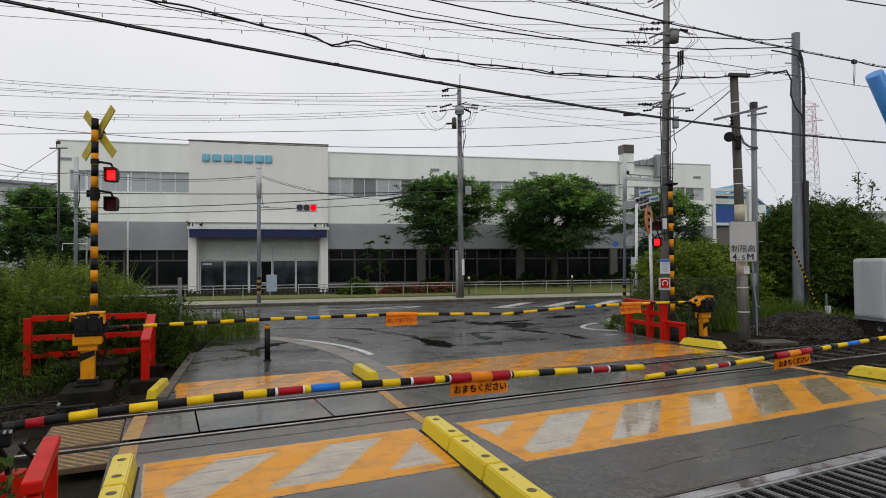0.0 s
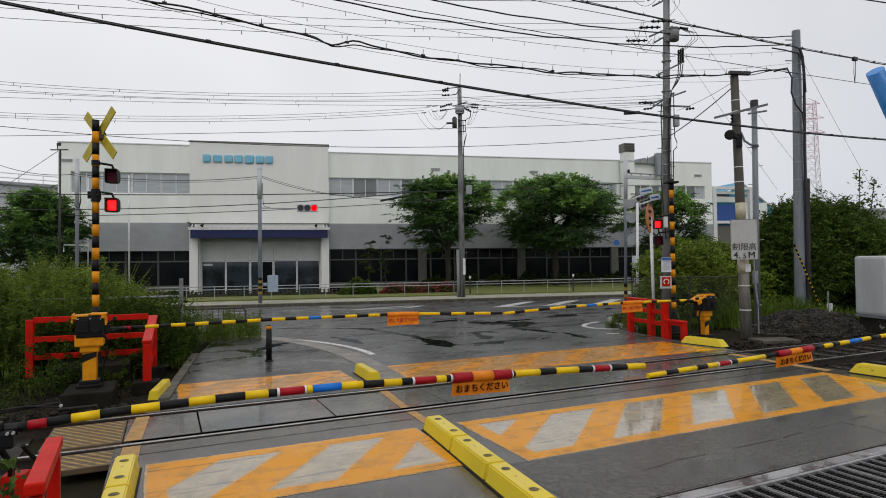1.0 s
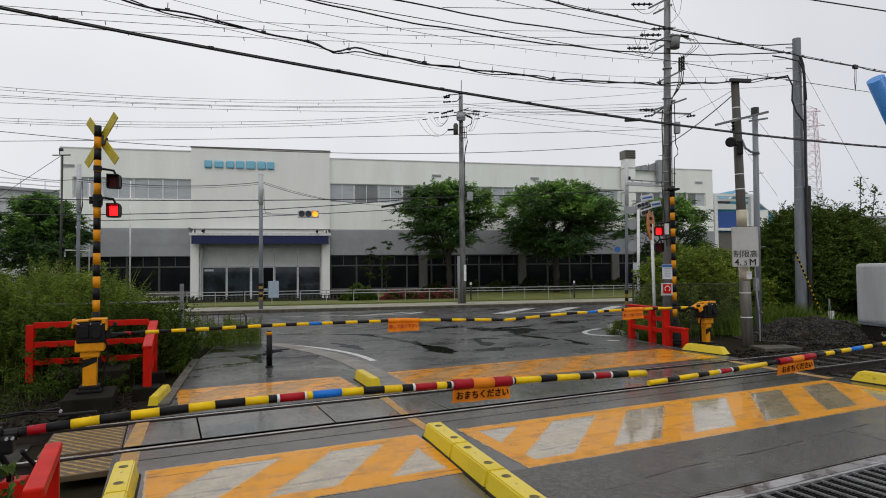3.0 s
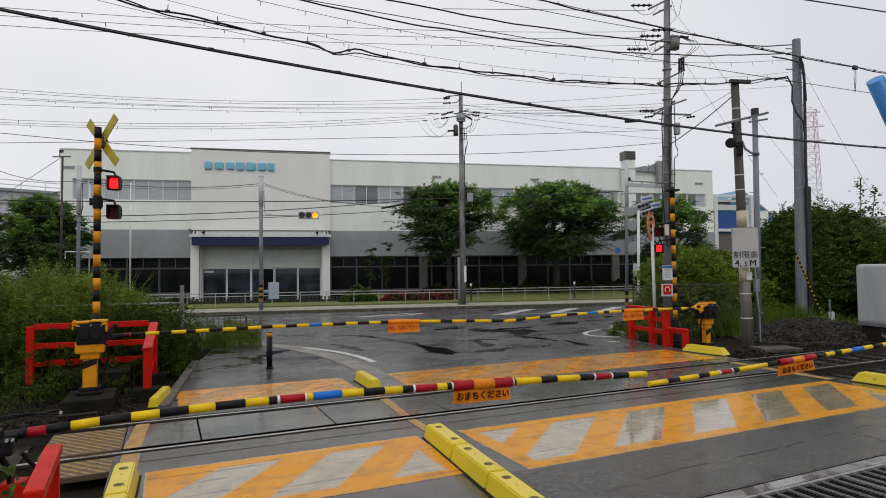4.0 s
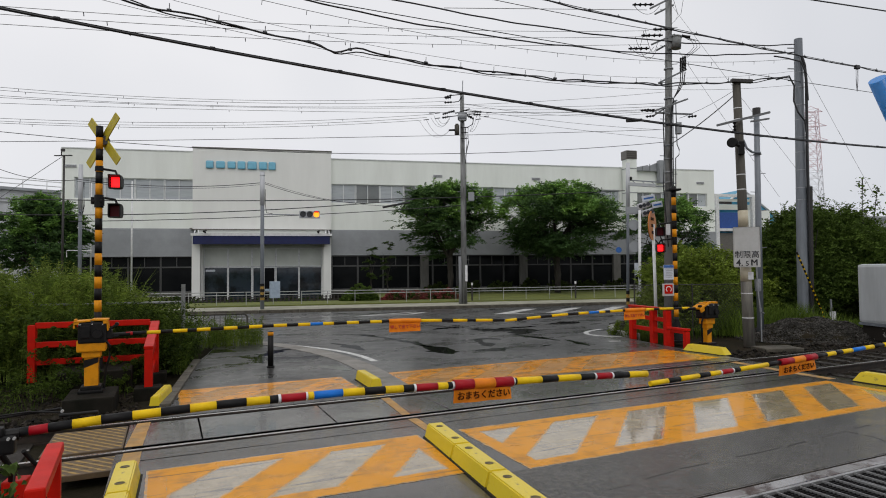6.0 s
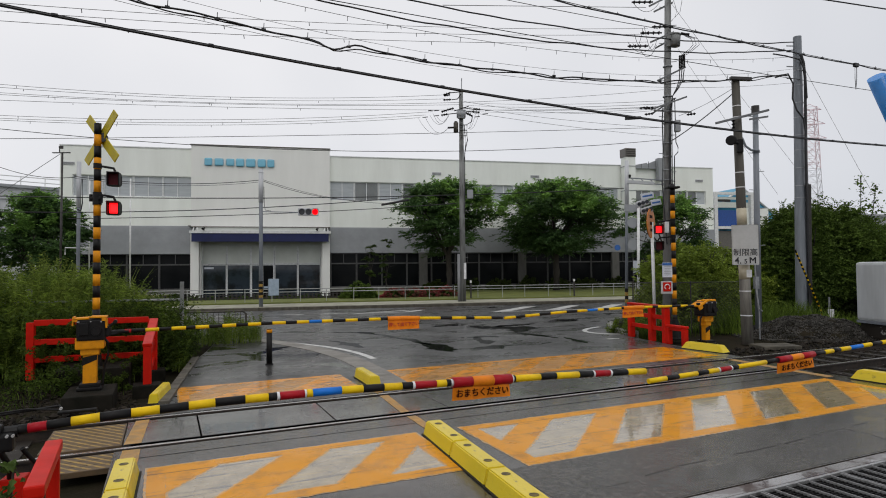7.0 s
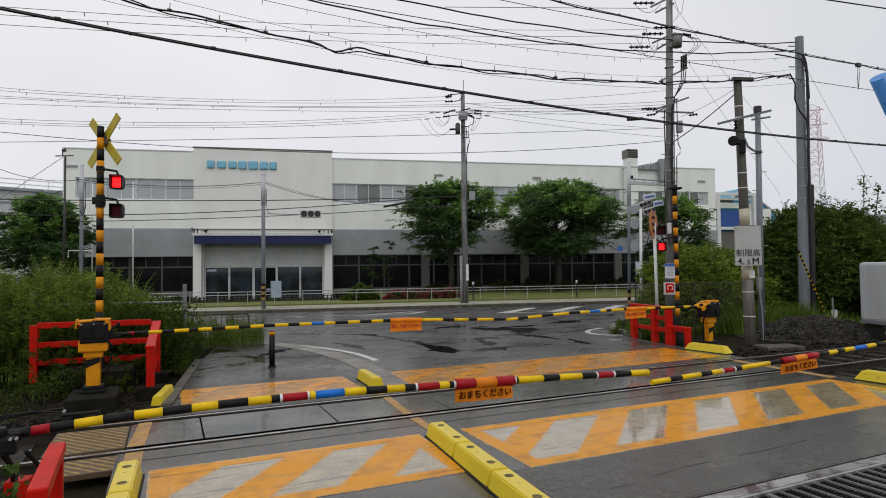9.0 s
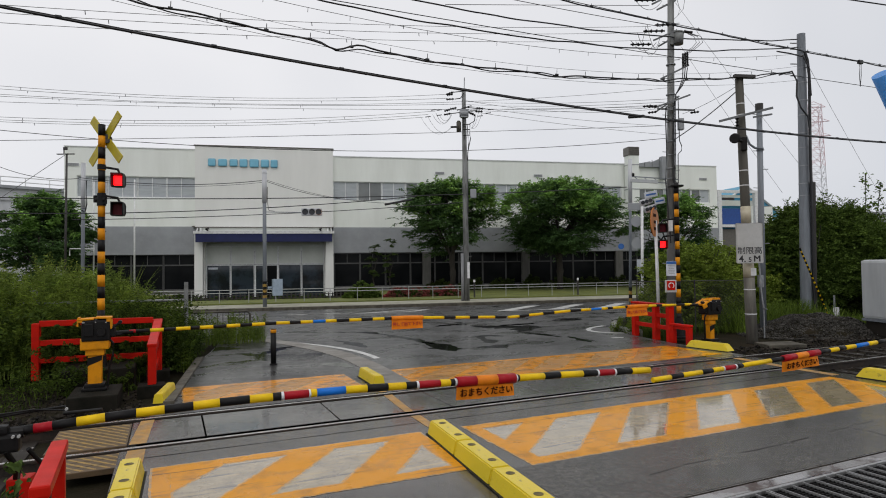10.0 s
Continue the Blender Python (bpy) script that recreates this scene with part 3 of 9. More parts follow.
for y, s in ((7.76, 1), (8.87, -1)):
    bm = B()
    box(bm, (5.4, y - s * 0.03, -0.09), (11.9, 0.03, 0.04), 0.006)
    part("guard_rail", bm, M_RUST, track, "rusty guard rail beside the flangeway")
sleeper = None
for k in range(46):
    x = 11.9 + 0.62 * k if k < 36 else -1.6 - 0.62 * (k - 36)
    if sleeper is None:
        bm = B()
        box(bm, (0, 8.315, -0.195), (0.22, 2.4, 0.12), 0.01)
        ob = part("sleeper", bm, M_SLEEPER, track, "dark concrete sleeper with wet sheen painted as pale patches")
        sleeper = ob.data
    else:
        ob = new("sleeper", sleeper)
        ob.parent = track
    ob.location = (x, 0, 0)


# ballast: loose stones
def stones(name, spots, size, material, label, kind="stuff"):
    rng = np.random.default_rng(11)
    base = np.array([(1, 0, 0), (-1, 0, 0), (0, 1, 0), (0, -1, 0), (0, 0, 1), (0, 0, -1)], float)
    tri = np.array([(0, 2, 4), (2, 1, 4), (1, 3, 4), (3, 0, 4), (2, 0, 5), (1, 2, 5), (3, 1, 5), (0, 3, 5)])
    n = len(spots)
    jit = base[None] * rng.uniform(0.55, 1.15, (n, 6, 1)) + rng.normal(0, 0.22, (n, 6, 3))
    a = rng.uniform(0, 6.28, n)
    c, s = np.cos(a), np.sin(a)
    rot = np.stack([np.stack([c, -s, 0 * c], -1), np.stack([s, c, 0 * c], -1), np.stack([0 * c, 0 * c, 1 + 0 * c], -1)], 1)
    v = np.einsum("nij,nkj->nki", rot, jit) * (size * rng.uniform(0.6, 1.4, n))[:, None, None] * np.array([1, 1, 0.75]) + spots[:, None]
    f = (tri[None] + 6 * np.arange(n)[:, None, None]).reshape(-1, 3)
    me = bpy.data.meshes.new(name)
    me.from_pydata(v.reshape(-1, 3).tolist(), [], f.tolist())
    me.materials.append(material)
    return tagged(new(name, me), label, name.replace("_", " "), kind=kind)


rng = np.random.default_rng(5)
pts = []
for x0, x1, n, y0, y1 in ((11.4, 30, 5200, 6.3, 10.6), (-8, -0.5, 3200, 5.8, 10.4)):
    x = rng.uniform(x0, x1, n)
    y = rng.uniform(y0, y1, n)
    z = np.where(np.abs(y - 8.3) < 1.3, -0.16, -0.12) + rng.uniform(-0.02, 0.02, n)
    ok = (x > 0) | (x < -1.7) | (y > 9.2)
    pts.append(np.c_[x, y, z][ok])
stones("track_ballast", np.concatenate(pts), 0.05, M_BALLAST, "wet brown-grey track ballast stones")

n = 2600
x, y = rng.uniform(-6.5, -0.35, n), rng.uniform(10.3, 13.4, n)
stones("verge_stones", np.c_[x, y, 0 * x - 0.145], 0.024, M_BALLAST, "small wet stones scattered on the weedy verge")

# mound of crushed stone beside the mast
bm = B()
bmesh.ops.create_grid(bm, x_segments=44, y_segments=30, size=1, matrix=Matrix.Translation((0, 0, 0)))
for v in bm.verts:
    r = math.hypot(v.co.x, v.co.y)
    hgt = max(0.0, 1 - r * r) * 0.56
    p = pose(17.3, 11.59, 0, 0, 0, -24.8) @ Vector((v.co.x * 1.95, v.co.y * 1.4, 0))
    v.co = Vector((p.x, p.y, -0.15 + hgt + 0.05 * noise.noise(Vector((v.co.x * 9, v.co.y * 9, 0)))))
single("gravel_mound_core", bm, M_SOIL, "packed core of the dark gravel heap", "gravel", kind="structure")
n = 17000
a, r = rng.uniform(0, 6.283, n), np.sqrt(rng.uniform(0, 1.25, n))
hx = 17.3 + 1.95 * 0.908 * r * np.cos(a) + 1.4 * 0.419 * r * np.sin(a)
hy = 11.59 - 1.95 * 0.419 * r * np.cos(a) + 1.4 * 0.908 * r * np.sin(a)
hz = -0.14 + np.maximum(0, 1 - r * r) * 0.56 + 0.05 * np.sin(hx * 5 + 2) * np.cos(hy * 6) * (r < 0.9) + rng.uniform(-0.02, 0.035, n)
stones("gravel_heap", np.c_[hx, hy, hz], 0.025, mat("gravel_stone", (0.085, 0.08, 0.072), 0.75, col2=(0.028, 0.026, 0.022), scale=3, bump=0.3, island=0.6, spec=0.1),
       "heap of wet dark grey crushed stone")


# ---- paint on the road ----
def arc_band(pts, w):
    out, back = [], []
    for i, p in enumerate(pts):
        a, b = Vector(pts[max(i - 1, 0)]), Vector(pts[min(i + 1, len(pts) - 1)])
        d = (b - a).normalized()
        nrm = Vector((-d.y, d.x))
        out.append(tuple(Vector(p) + nrm * w / 2))
        back.append(tuple(Vector(p) - nrm * w / 2))
    return out + back[::-1]


# black strips colour in the shaded gaps beside the rails; seams in the asphalt
for y, w, z in ((7.69, 0.105, -0.055), (7.752, 0.02, -0.004), (7.535, 0.055, -0.035), (7.497, 0.012, -0.002), (8.935, 0.10, -0.055), (9.095, 0.055, -0.035), (9.136, 0.014, -0.002), (8.88, 0.012, -0.004)):
    bm = B()
    box(bm, (5.35, y, z - 0.05), (11.4, w, 0.1), 0.004)
    part("gap_strip", bm, M_GROOVE, road, "black strip standing for the shaded gap beside the rail")
for y, x0, x1 in ((7.14, -0.4, 10.9), (9.32, -0.2, 11.2)):
    bm = B()
    prism(bm, [(x0 + (x1 - x0) * i / 60, y + 0.005 + 0.010 * noise.noise(Vector((i * 0.7, y, 0)))) for i in range(61)] + [(x0 + (x1 - x0) * i / 60, y - 0.003 + 0.010 * noise.noise(Vector((i * 0.7, y, 3)))) for i in range(60, -1, -1)], -0.002, 0.002)
    part("seam", bm, M_GROOVE, road, "dark seam in the asphalt")
def sheet(bm, outline, z):
    """A film of paint with the given outline."""
    bm.faces.new([bm.verts.new((x, y, z)) for x, y in outline])
    return bm


def paint(name, outlines, material, z, label):
    ob = thing(name, pose(0, 0, 0), label, "road marking", "road markings", "structure")
    for o in outlines:
        bm = B()
        sheet(bm, worn(o, 0.002), z - 0.002)
        part("stripe", bm, material, ob)
    return ob


def worn(outline, amp=0.013, step=0.05):
    """An outline with chipped, uneven edges."""
    out = []
    for (ax, ay), (bx, by) in zip(outline, outline[1:] + outline[:1]):
        d = math.hypot(bx - ax, by - ay)
        n = max(1, int(d / step))
        for i in range(n):
            x, y = ax + (bx - ax) * i / n, ay + (by - ay) * i / n
            if i:
                k = amp * (noise.noise(Vector((x * 9, y * 9, 1.7))) + 0.7 * noise.noise(Vector((x * 31, y * 31, 4.1))))
                x, y = x + (by - ay) / d * k * 1.6, y - (bx - ax) / d * k * 1.6
            out.append((x, y))
    return out


def clipped(poly, x0, x1):
    """The part of an outline between two x."""
    for lim, sgn in ((x0, 1), (x1, -1)):
        out = []
        for p, q in zip(poly, poly[1:] + poly[:1]):
            ip, iq = (p[0] - lim) * sgn >= 0, (q[0] - lim) * sgn >= 0
            if ip:
                out.append(p)
            if ip != iq:
                f = (lim - p[0]) / (q[0] - p[0])
                out.append((lim, p[1] + f * (q[1] - p[1])))
        poly = out
        if len(poly) < 3:
            return []
    return poly


def hatched(name, x0, x1, y0, y1, slant, step, wide, border, label, field=M_PALE, coat=M_ORANGE, bleed=None):
    """A pale box with an orange border and slanting orange bars."""
    bleed = bleed or M_BLEED
    ob = thing(name, pose(0, 0, 0), label, "road marking", "hatched crossing boxes", "structure")
    bm = B()
    prism(bm, [(x0 + 0.02, y0 + 0.02), (x1 - 0.02, y0 + 0.02), (x1 - 0.02, y1 - 0.02), (x0 + 0.02, y1 - 0.02)], -0.002, 0.0022)
    part("pale_field", bm, field, ob, "pale worn paint field")
    edges = [[(x0, y0), (x1, y0), (x1, y0 + border), (x0, y0 + border)], [(x0, y1 - border), (x1, y1 - border), (x1, y1), (x0, y1)],
             [(x0, y0 + border), (x0 + border, y0 + border), (x0 + border, y1 - border), (x0, y1 - border)],
             [(x1 - border, y0 + border), (x1, y0 + border), (x1, y1 - border), (x1 - border, y1 - border)]]
    g = 0.022
    bm = B()
    for a, b in (((x0 - g, y0 - g), (x1 + g, y0 + border + g)), ((x0 - g, y1 - border - g), (x1 + g, y1 + g)), ((x0 - g, y0 + border + g), (x0 + border + g, y1 - border - g)), ((x1 - border - g, y0 + border + g), (x1 + g, y1 - border - g))):
        sheet(bm, worn([a, (b[0], a[1]), b, (a[0], b[1])], 0.008), 0.0026)
    part("faded_edge", bm, bleed, ob, "faded orange edge of the worn paint")
    for o in edges:
        bm = B()
        part("border", sheet(bm, worn(o, 0.005), 0.0038), coat, ob)
    lo, hi = y0 + border, y1 - border
    k = x0 - 3
    while k < x1 + 1:
        a = [(k, lo), (k + wide, lo), (k + wide + slant, hi), (k + slant, hi)]
        c = [(k - g * 1.6, lo), (k + wide + g * 1.6, lo), (k + wide + slant + g * 1.6, hi), (k + slant - g * 1.6, hi)]
        poly = clipped(a, x0 + border, x1 - border)
        if len(poly) >= 3 and max(p[0] for p in poly) - min(p[0] for p in poly) > 0.12:
            bm = B()
            bar = part("bar", sheet(bm, worn(poly, 0.005), 0.0036), coat, ob)
            bm = B()
            part("faded_edge", sheet(bm, worn(clipped(c, x0 + border, x1 - border), 0.010), 0.0030), bleed, bar)
        k += step
    return ob


hatched("hatched_box", 3.3, 10.35, 5.12, 6.7, 1.30, 1.23, 0.50, 0.17, "orange hatched box painted before the rails on the carriageway")
hatched("hatched_box", -0.15, 2.72, 5.3, 6.72, 0.85, 1.15, 0.5, 0.16, "orange hatched box painted before the rails on the footway")
hatched("hatched_box", 0.2, 2.95, 9.75, 11.05, 0.8, 1.15, 0.5, 0.15, "orange hatched box beyond the rails on the footway", M_PALE_TINT, M_ORANGE_WORN)
hatched("hatched_box", 3.75, 11.0, 9.45, 11.05, 1.3, 1.23, 0.50, 0.17, "worn orange hatched box beyond the rails on the carriageway", M_PALE_TINT, M_ORANGE_WORN)

# ochre edge lines over the rails
paint("edge_line", [[(-0.42, 7.75), (-0.24, 7.75), (-0.18, 8.9), (-0.34, 8.9)], [(-0.44, 6.6), (-0.26, 6.6), (-0.24, 7.5), (-0.42, 7.5)]], M_OCHRE, 0.006, "worn ochre edge line along the footway")
paint("edge_line", [[(2.93, 7.74), (3.05, 7.74), (3.16, 8.9), (3.02, 8.9)], [(2.9, 6.7), (3.02, 6.7), (3.05, 7.5), (2.92, 7.5)], [(3.04, 9.15), (3.16, 9.15), (3.22, 9.5), (3.1, 9.5)]], M_OCHRE, 0.006,
      "worn ochre line between footway and carriageway")
paint("edge_line", [[(10.55, 7.74), (10.75, 7.74), (10.85, 8.9), (10.65, 8.9)], [(10.5, 6.75), (10.7, 6.75), (10.72, 7.5), (10.52, 7.5)]], M_OCHRE, 0.006, "worn ochre edge line along the carriageway")

# timber decks beside the footway
for y0, y1, x0 in ((7.78, 8.86, -1.25), (6.95, 7.5, -1.0)):
    deck = thing("timber_deck", pose(0, 0, 0), "wet timber deck with worn yellow slanting stripes beside the rails", "deck", "timber decks", "structure")
    n = max(3, round((y1 - y0) / 0.2))
    w = (y1 - y0) / n
    for k in range(n):
        bm = B()
        box(bm, ((x0 - 0.44) / 2, y0 + w * (k + 0.5), -0.035), (-0.44 - x0, w - 0.008, 0.06), 0.006)
        part("plank", bm, M_WOOD, deck)
    k = x0 - 0.2 - (y1 - y0) * 0.5
    while k < -0.5:
        bm = B()
        q = [(k, y1 - 0.03), (k + 0.042, y1 - 0.03), (k + 0.042 + 0.78 * (y1 - y0), y0 + 0.03), (k + 0.78 * (y1 - y0), y0 + 0.03)]
        q = clipped(q, x0 + 0.02, -0.46)
        if len(q) >= 3:
            prism(bm, q, -0.006, -0.0035)
            part("stripe", bm, M_DECK_PAINT, deck)
        else:
            bm.free()
        k += 0.118

# low concrete edge along the far footway
band_edge = thing("footway_edge", pose(0, 0, 0), "low worn concrete edging along the weedy footway side", "kerb", "", "structure")
for k in range(5):
    y0 = 9.85 + 0.95 * k
    bm = B()
    box(bm, (0.0 + 0.135 * (y0 + 0.46 - 9.81) - 0.02, y0 + 0.46, -0.03), (0.15, 0.93, 0.15), 0.012, rz=-7.7)
    part("edge_stone", bm, M_EDGE, band_edge)

# rolled dimple pattern in the asphalt before the box
bm = B()
prism(bm, [(3.02, 3.86), (10.88, 3.86), (10.88, 5.11), (3.02, 5.11)], -0.002, 0.0025)
part("dimpled_strip", bm, M_DIMPLE, road, "dimpled anti-slip asphalt strip")

# tar seams round old patches in the asphalt
for pts in ([(3.6, 4.30), (4.6, 4.44), (6.2, 4.47), (7.6, 4.60), (9.0, 4.64), (10.8, 4.70)], [(7.3, 3.9), (7.42, 4.3), (7.38, 4.58)]):
    path = []
    for p, q in zip(pts, pts[1:]):
        for i in range(12):
            x, y = p[0] + (q[0] - p[0]) * i / 12, p[1] + (q[1] - p[1]) * i / 12
            path.append((x + 0.02 * noise.noise(Vector((x * 4, y * 4, 7))), y + 0.02 * noise.noise(Vector((x * 4, y * 4, 2)))))
    path.append(pts[-1])
    for i in range(0, len(path) - 3, 6):
        bm = B()
        prism(bm, arc_band(path[i:i + 4 + i % 4], 0.004 + 0.003 * (i % 5)), 0.0005, 0.004)
        part("seam", bm, M_SEAM, road, "dark broken tar seam in the asphalt")
# white corner lines and street markings
def smooth_path(p0, p1, p2, p3, n=14):
    r = []
    for i in range(n + 1):
        t = i / n
        r.append(tuple(sum((Vector(p) * c for p, c in zip((p0, p1, p2, p3), ((1 - t) ** 3, 3 * t * (1 - t) ** 2, 3 * t * t * (1 - t), t ** 3))), Vector((0, 0)))))
    return r


def band(name, path, w, z0, z1, material, label, category="road marking", kind="structure", parent=None):
    ob = thing(name, pose(0, 0, 0), label, category, "", kind)
    o = arc_band(path, w)
    n = len(path)
    for i in range(n - 1):
        bm = B()
        prism(bm, [o[i], o[i + 1], o[2 * n - 2 - i], o[2 * n - 1 - i]], z0, z1)
        part("segment", bm, material, ob)
    return ob


def puddle(path, wide, seed):
    """Standing water in a rut: a ragged pool along a path."""
    pts = []
    for p, q in zip(path, path[1:]):
        for i in range(10):
            pts.append(Vector(p).lerp(Vector(q), i / 10))
    pts.append(Vector(path[-1]))
    left, right = [], []
    n = len(pts)
    for i, p in enumerate(pts):
        d = (pts[min(i + 2, n - 1)] - pts[max(i - 2, 0)]).normalized()
        nrm = Vector((-d.y, d.x))
        f = math.sin(math.pi * (i + 0.4) / (n - 0.2)) ** 0.6
        for side, out in ((1, left), (-1, right)):
            k = 0.75 + 0.9 * noise.noise(Vector((p.x * 1.6, p.y * 1.6, seed + side))) + 0.5 * noise.noise(Vector((p.x * 5, p.y * 5, seed - side)))
            out.append(tuple(p + nrm * side * max(0.015, 1.45 * wide * f * k)))
    bm = B()
    prism(bm, left + right[::-1], -0.004, 0.0022)
    single("puddle", bm, M_PUDDLE, "shallow dark puddle in a road rut", "puddle", "road puddles", "structure")


for path, wide, seed in (([(4.7, 18.45), (5.5, 18.0), (5.95, 16.6), (6.12, 15.4), (6.2, 14.2)], 0.13, 1), ([(6.1, 14.7), (6.22, 13.6), (6.15, 12.8)], 0.26, 2), ([(4.1, 16.4), (4.35, 15.6), (4.5, 14.5)], 0.16, 3),
                         ([(9.2, 17.9), (9.9, 17.3), (10.3, 16.6), (9.75, 15.7)], 0.42, 4), ([(10.0, 17.5), (10.9, 17.6), (11.7, 17.7)], 0.18, 5), ([(9.65, 15.8), (9.7, 14.8), (9.9, 13.8)], 0.13, 6),
                         ([(7.5, 15.2), (8.2, 15.2), (8.6, 14.8)], 0.16, 7), ([(8.0, 15.1), (7.75, 14.3), (7.6, 13.6)], 0.20, 8), ([(6.85, 12.95), (7.4, 13.05), (7.95, 13.05)], 0.20, 9), ([(10.15, 13.9), (10.0, 13.2), (9.9, 12.5)], 0.09, 10),
                         ([(12.6, 18.2), (13.3, 18.2), (14.0, 18.4)], 0.28, 11), ([(3.2, 19.5), (3.8, 19.0), (4.3, 18.6)], 0.12, 12), ([(8.1, 18.4), (8.9, 18.7), (9.6, 18.7)], 0.20, 13), ([(2.0, 14.6), (2.5, 15.4), (3.0, 15.7)], 0.16, 14),
                         ([(8.8, 13.0), (9.15, 13.1)], 0.07, 15)):
    puddle(path, wide, seed)
band("corner_line", smooth_path((4.14, 12.61), (4.2, 14.3), (3.6, 16.0), (2.0, 17.7)), 0.15, 0.002, 0.006, M_WHITE_LINE, "white line curving round the footway corner")
band("footway_kerb", smooth_path((3.55, 9.4), (3.68, 11.6), (4.1, 14.2), (2.3, 17.6)), 0.46, -0.05, 0.010, M_KERB_STRIP, "worn low concrete kerb curving round the footway", "kerb")
band("corner_kerb", smooth_path((12.15, 13.2), (12.1, 14.0), (12.4, 14.9), (13.6, 15.9), 8), 0.16, -0.1, 0.13, M_CONC, "low concrete kerb round the grassy corner", "kerb")
band("corner_line", smooth_path((12.0, 13.7), (11.2, 14.2), (11.4, 15.3), (12.9, 15.7), 10), 0.15, 0.002, 0.006, M_WHITE_LINE, "white line curving round the far corner")
paint("stop_line", [[(10.9, 12.93), (11.2, 12.80), (11.27, 12.92), (10.96, 13.06)]], M_WHITE_LINE, 0.006, "short white line remnant near the carriageway edge")
for u0, u1, n0 in ((2.4, 3.3, -22.9), (4.0, 5.2, -22.9), (-0.6, 1.0, -22.9)):
    q = [spot(u, n)[:2] for u, n in ((u0, n0), (u1, n0), (u1, n0 + 0.16), (u0, n0 + 0.16))]
    paint("lane_line", [[tuple(p) for p in q]], M_WHITE_LINE, 0.006, "short white lane line on the street")
q = [[(5.2, -23.2), (5.55, -23.2), (8.5, -21.7), (8.0, -21.7)], [(5.6, -23.2), (8.0, -23.0), (8.0, -22.8), (6.0, -22.95)], [(8.0, -23.0), (8.9, -21.9), (8.6, -21.8), (7.7, -22.8)]]
paint("arrow_marking", [[tuple(spot(*p)[:2]) for p in o] for o in q], M_WHITE_LINE, 0.006, "white turning marking on the street")
q = [[(u, -24.0), (u + 0.75, -24.0), (u + 3.1, -21.3), (u + 2.4, -21.3)] for u in (11.6, 14.0, 16.4, 18.8)] + [[(11.6, -24.25), (21, -24.25), (21, -24.05), (11.4, -24.05)]]
paint("hatched_marking", [[tuple(spot(*p)[:2]) for p in o] for o in q], M_WHITE_LINE, 0.006, "white slanting hatch bars in the street centre")


# ---- street side: kerb, pavement, lawn ----
kerb = thing("street_kerb", STREET, "dark wet concrete kerb along the street", "kerb", kind="structure")
for k in range(60):
    bm = B()
    box(bm, (-40 + 2 * k, -18.56, -0.06), (1.985, 0.18, 0.28), 0.02)
    part("kerb_stone", bm, M_EDGE, kerb)
bm = B()
box(bm, (20, -17.0, -0.06), (120, 2.9, 0.3))
single("pavement", bm, M_PAVEMENT, "light grey wet concrete pavement along the street", "pavement", kind="structure", at=STREET)
bm = B()
box(bm, (-23.35, -8.0, -0.04), (33.3, 15.0, 0.4))
box(bm, (43.35, -8.0, -0.04), (73.3, 15.0, 0.4))
box(bm, (0, -13.45, -0.04), (13.4, 4.1, 0.4))
single("lawn", bm, M_LAWN, "mown lawn before the factory front", "lawn", kind="structure", at=STREET)
bm = B()
box(bm, (0, -5.9, -0.46), (13.38, 10.98, 0.2))
single("forecourt", bm, M_KERB_STRIP, "sunken grey concrete forecourt before the entrance", "pavement", kind="structure", at=STREET)
slats = thing("slat_fence", STREET, "low dark slatted fence along the lawn edge before the entrance", "fence")
for z in (0.24, 0.44):
    bm = B()
    box(bm, (0.6, -11.55, z), (11.4, 0.03, 0.04))
    part("rail", bm, M_POLE_BROWN, slats)
for k in range(46):
    bm = B()
    box(bm, (-5.0 + 0.25 * k, -11.58, 0.33), (0.09, 0.02, 0.36), 0.004)
    part("slat", bm, M_POLE_BROWN, slats)

# near drain with steel grating
drain = thing("drain_channel", pose(0, 0, 0), "concrete drain channel with rusty wet rims", "drain", kind="structure")
bm = B()
box(bm, (7.6, 3.76, -0.1), (8.0, 0.145, 0.19), 0.01)
part("rim", bm, M_RIM, drain)
# trench floor takes the same black in place of deep shade
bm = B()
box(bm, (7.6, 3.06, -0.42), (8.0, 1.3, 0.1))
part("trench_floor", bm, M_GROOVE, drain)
grating = thing("steel_grating", pose(0, 0, 0), "galvanised steel bar grating over a drain", "grating")
for y in (3.66, 2.45):
    bm = B()
    box(bm, (7.6, y, -0.018), (8.0, 0.030, 0.036), 0.004)
    part("frame_bar", bm, M_GRATE, grating, "bright wet galvanised edge bar")
slim_bar = wide_bar = None
for k in range(50):
    wide = k % 7 == 0
    data = wide_bar if wide else slim_bar
    if data is None:
        bm = B()
        for x in ((-0.016, 0.016) if wide else (0.0,)):
            box(bm, (x, 3.05, -0.014), (0.012 if wide else 0.009, 1.17, 0.022))
        ob = part("panel_edge" if wide else "bearing_bar", bm, M_GRATE, grating)
        if wide:
            wide_bar = ob.data
        else:
            slim_bar = ob.data
    else:
        ob = new("panel_edge" if wide else "bearing_bar", data)
        ob.parent = grating
    ob.location.x = 3.63 + 0.1571 * k
bm = B()
for k in range(34):
    box(bm, (7.6, 2.50 + 0.035 * k, -0.024), (7.95, 0.005, 0.012))
for k in range(200):
    box(bm, (3.65 + 0.0393 * k, 3.05, -0.026), (0.004, 1.17, 0.010))
part("mesh", bm, M_BLACK, grating, "dark close steel mesh under the bars")


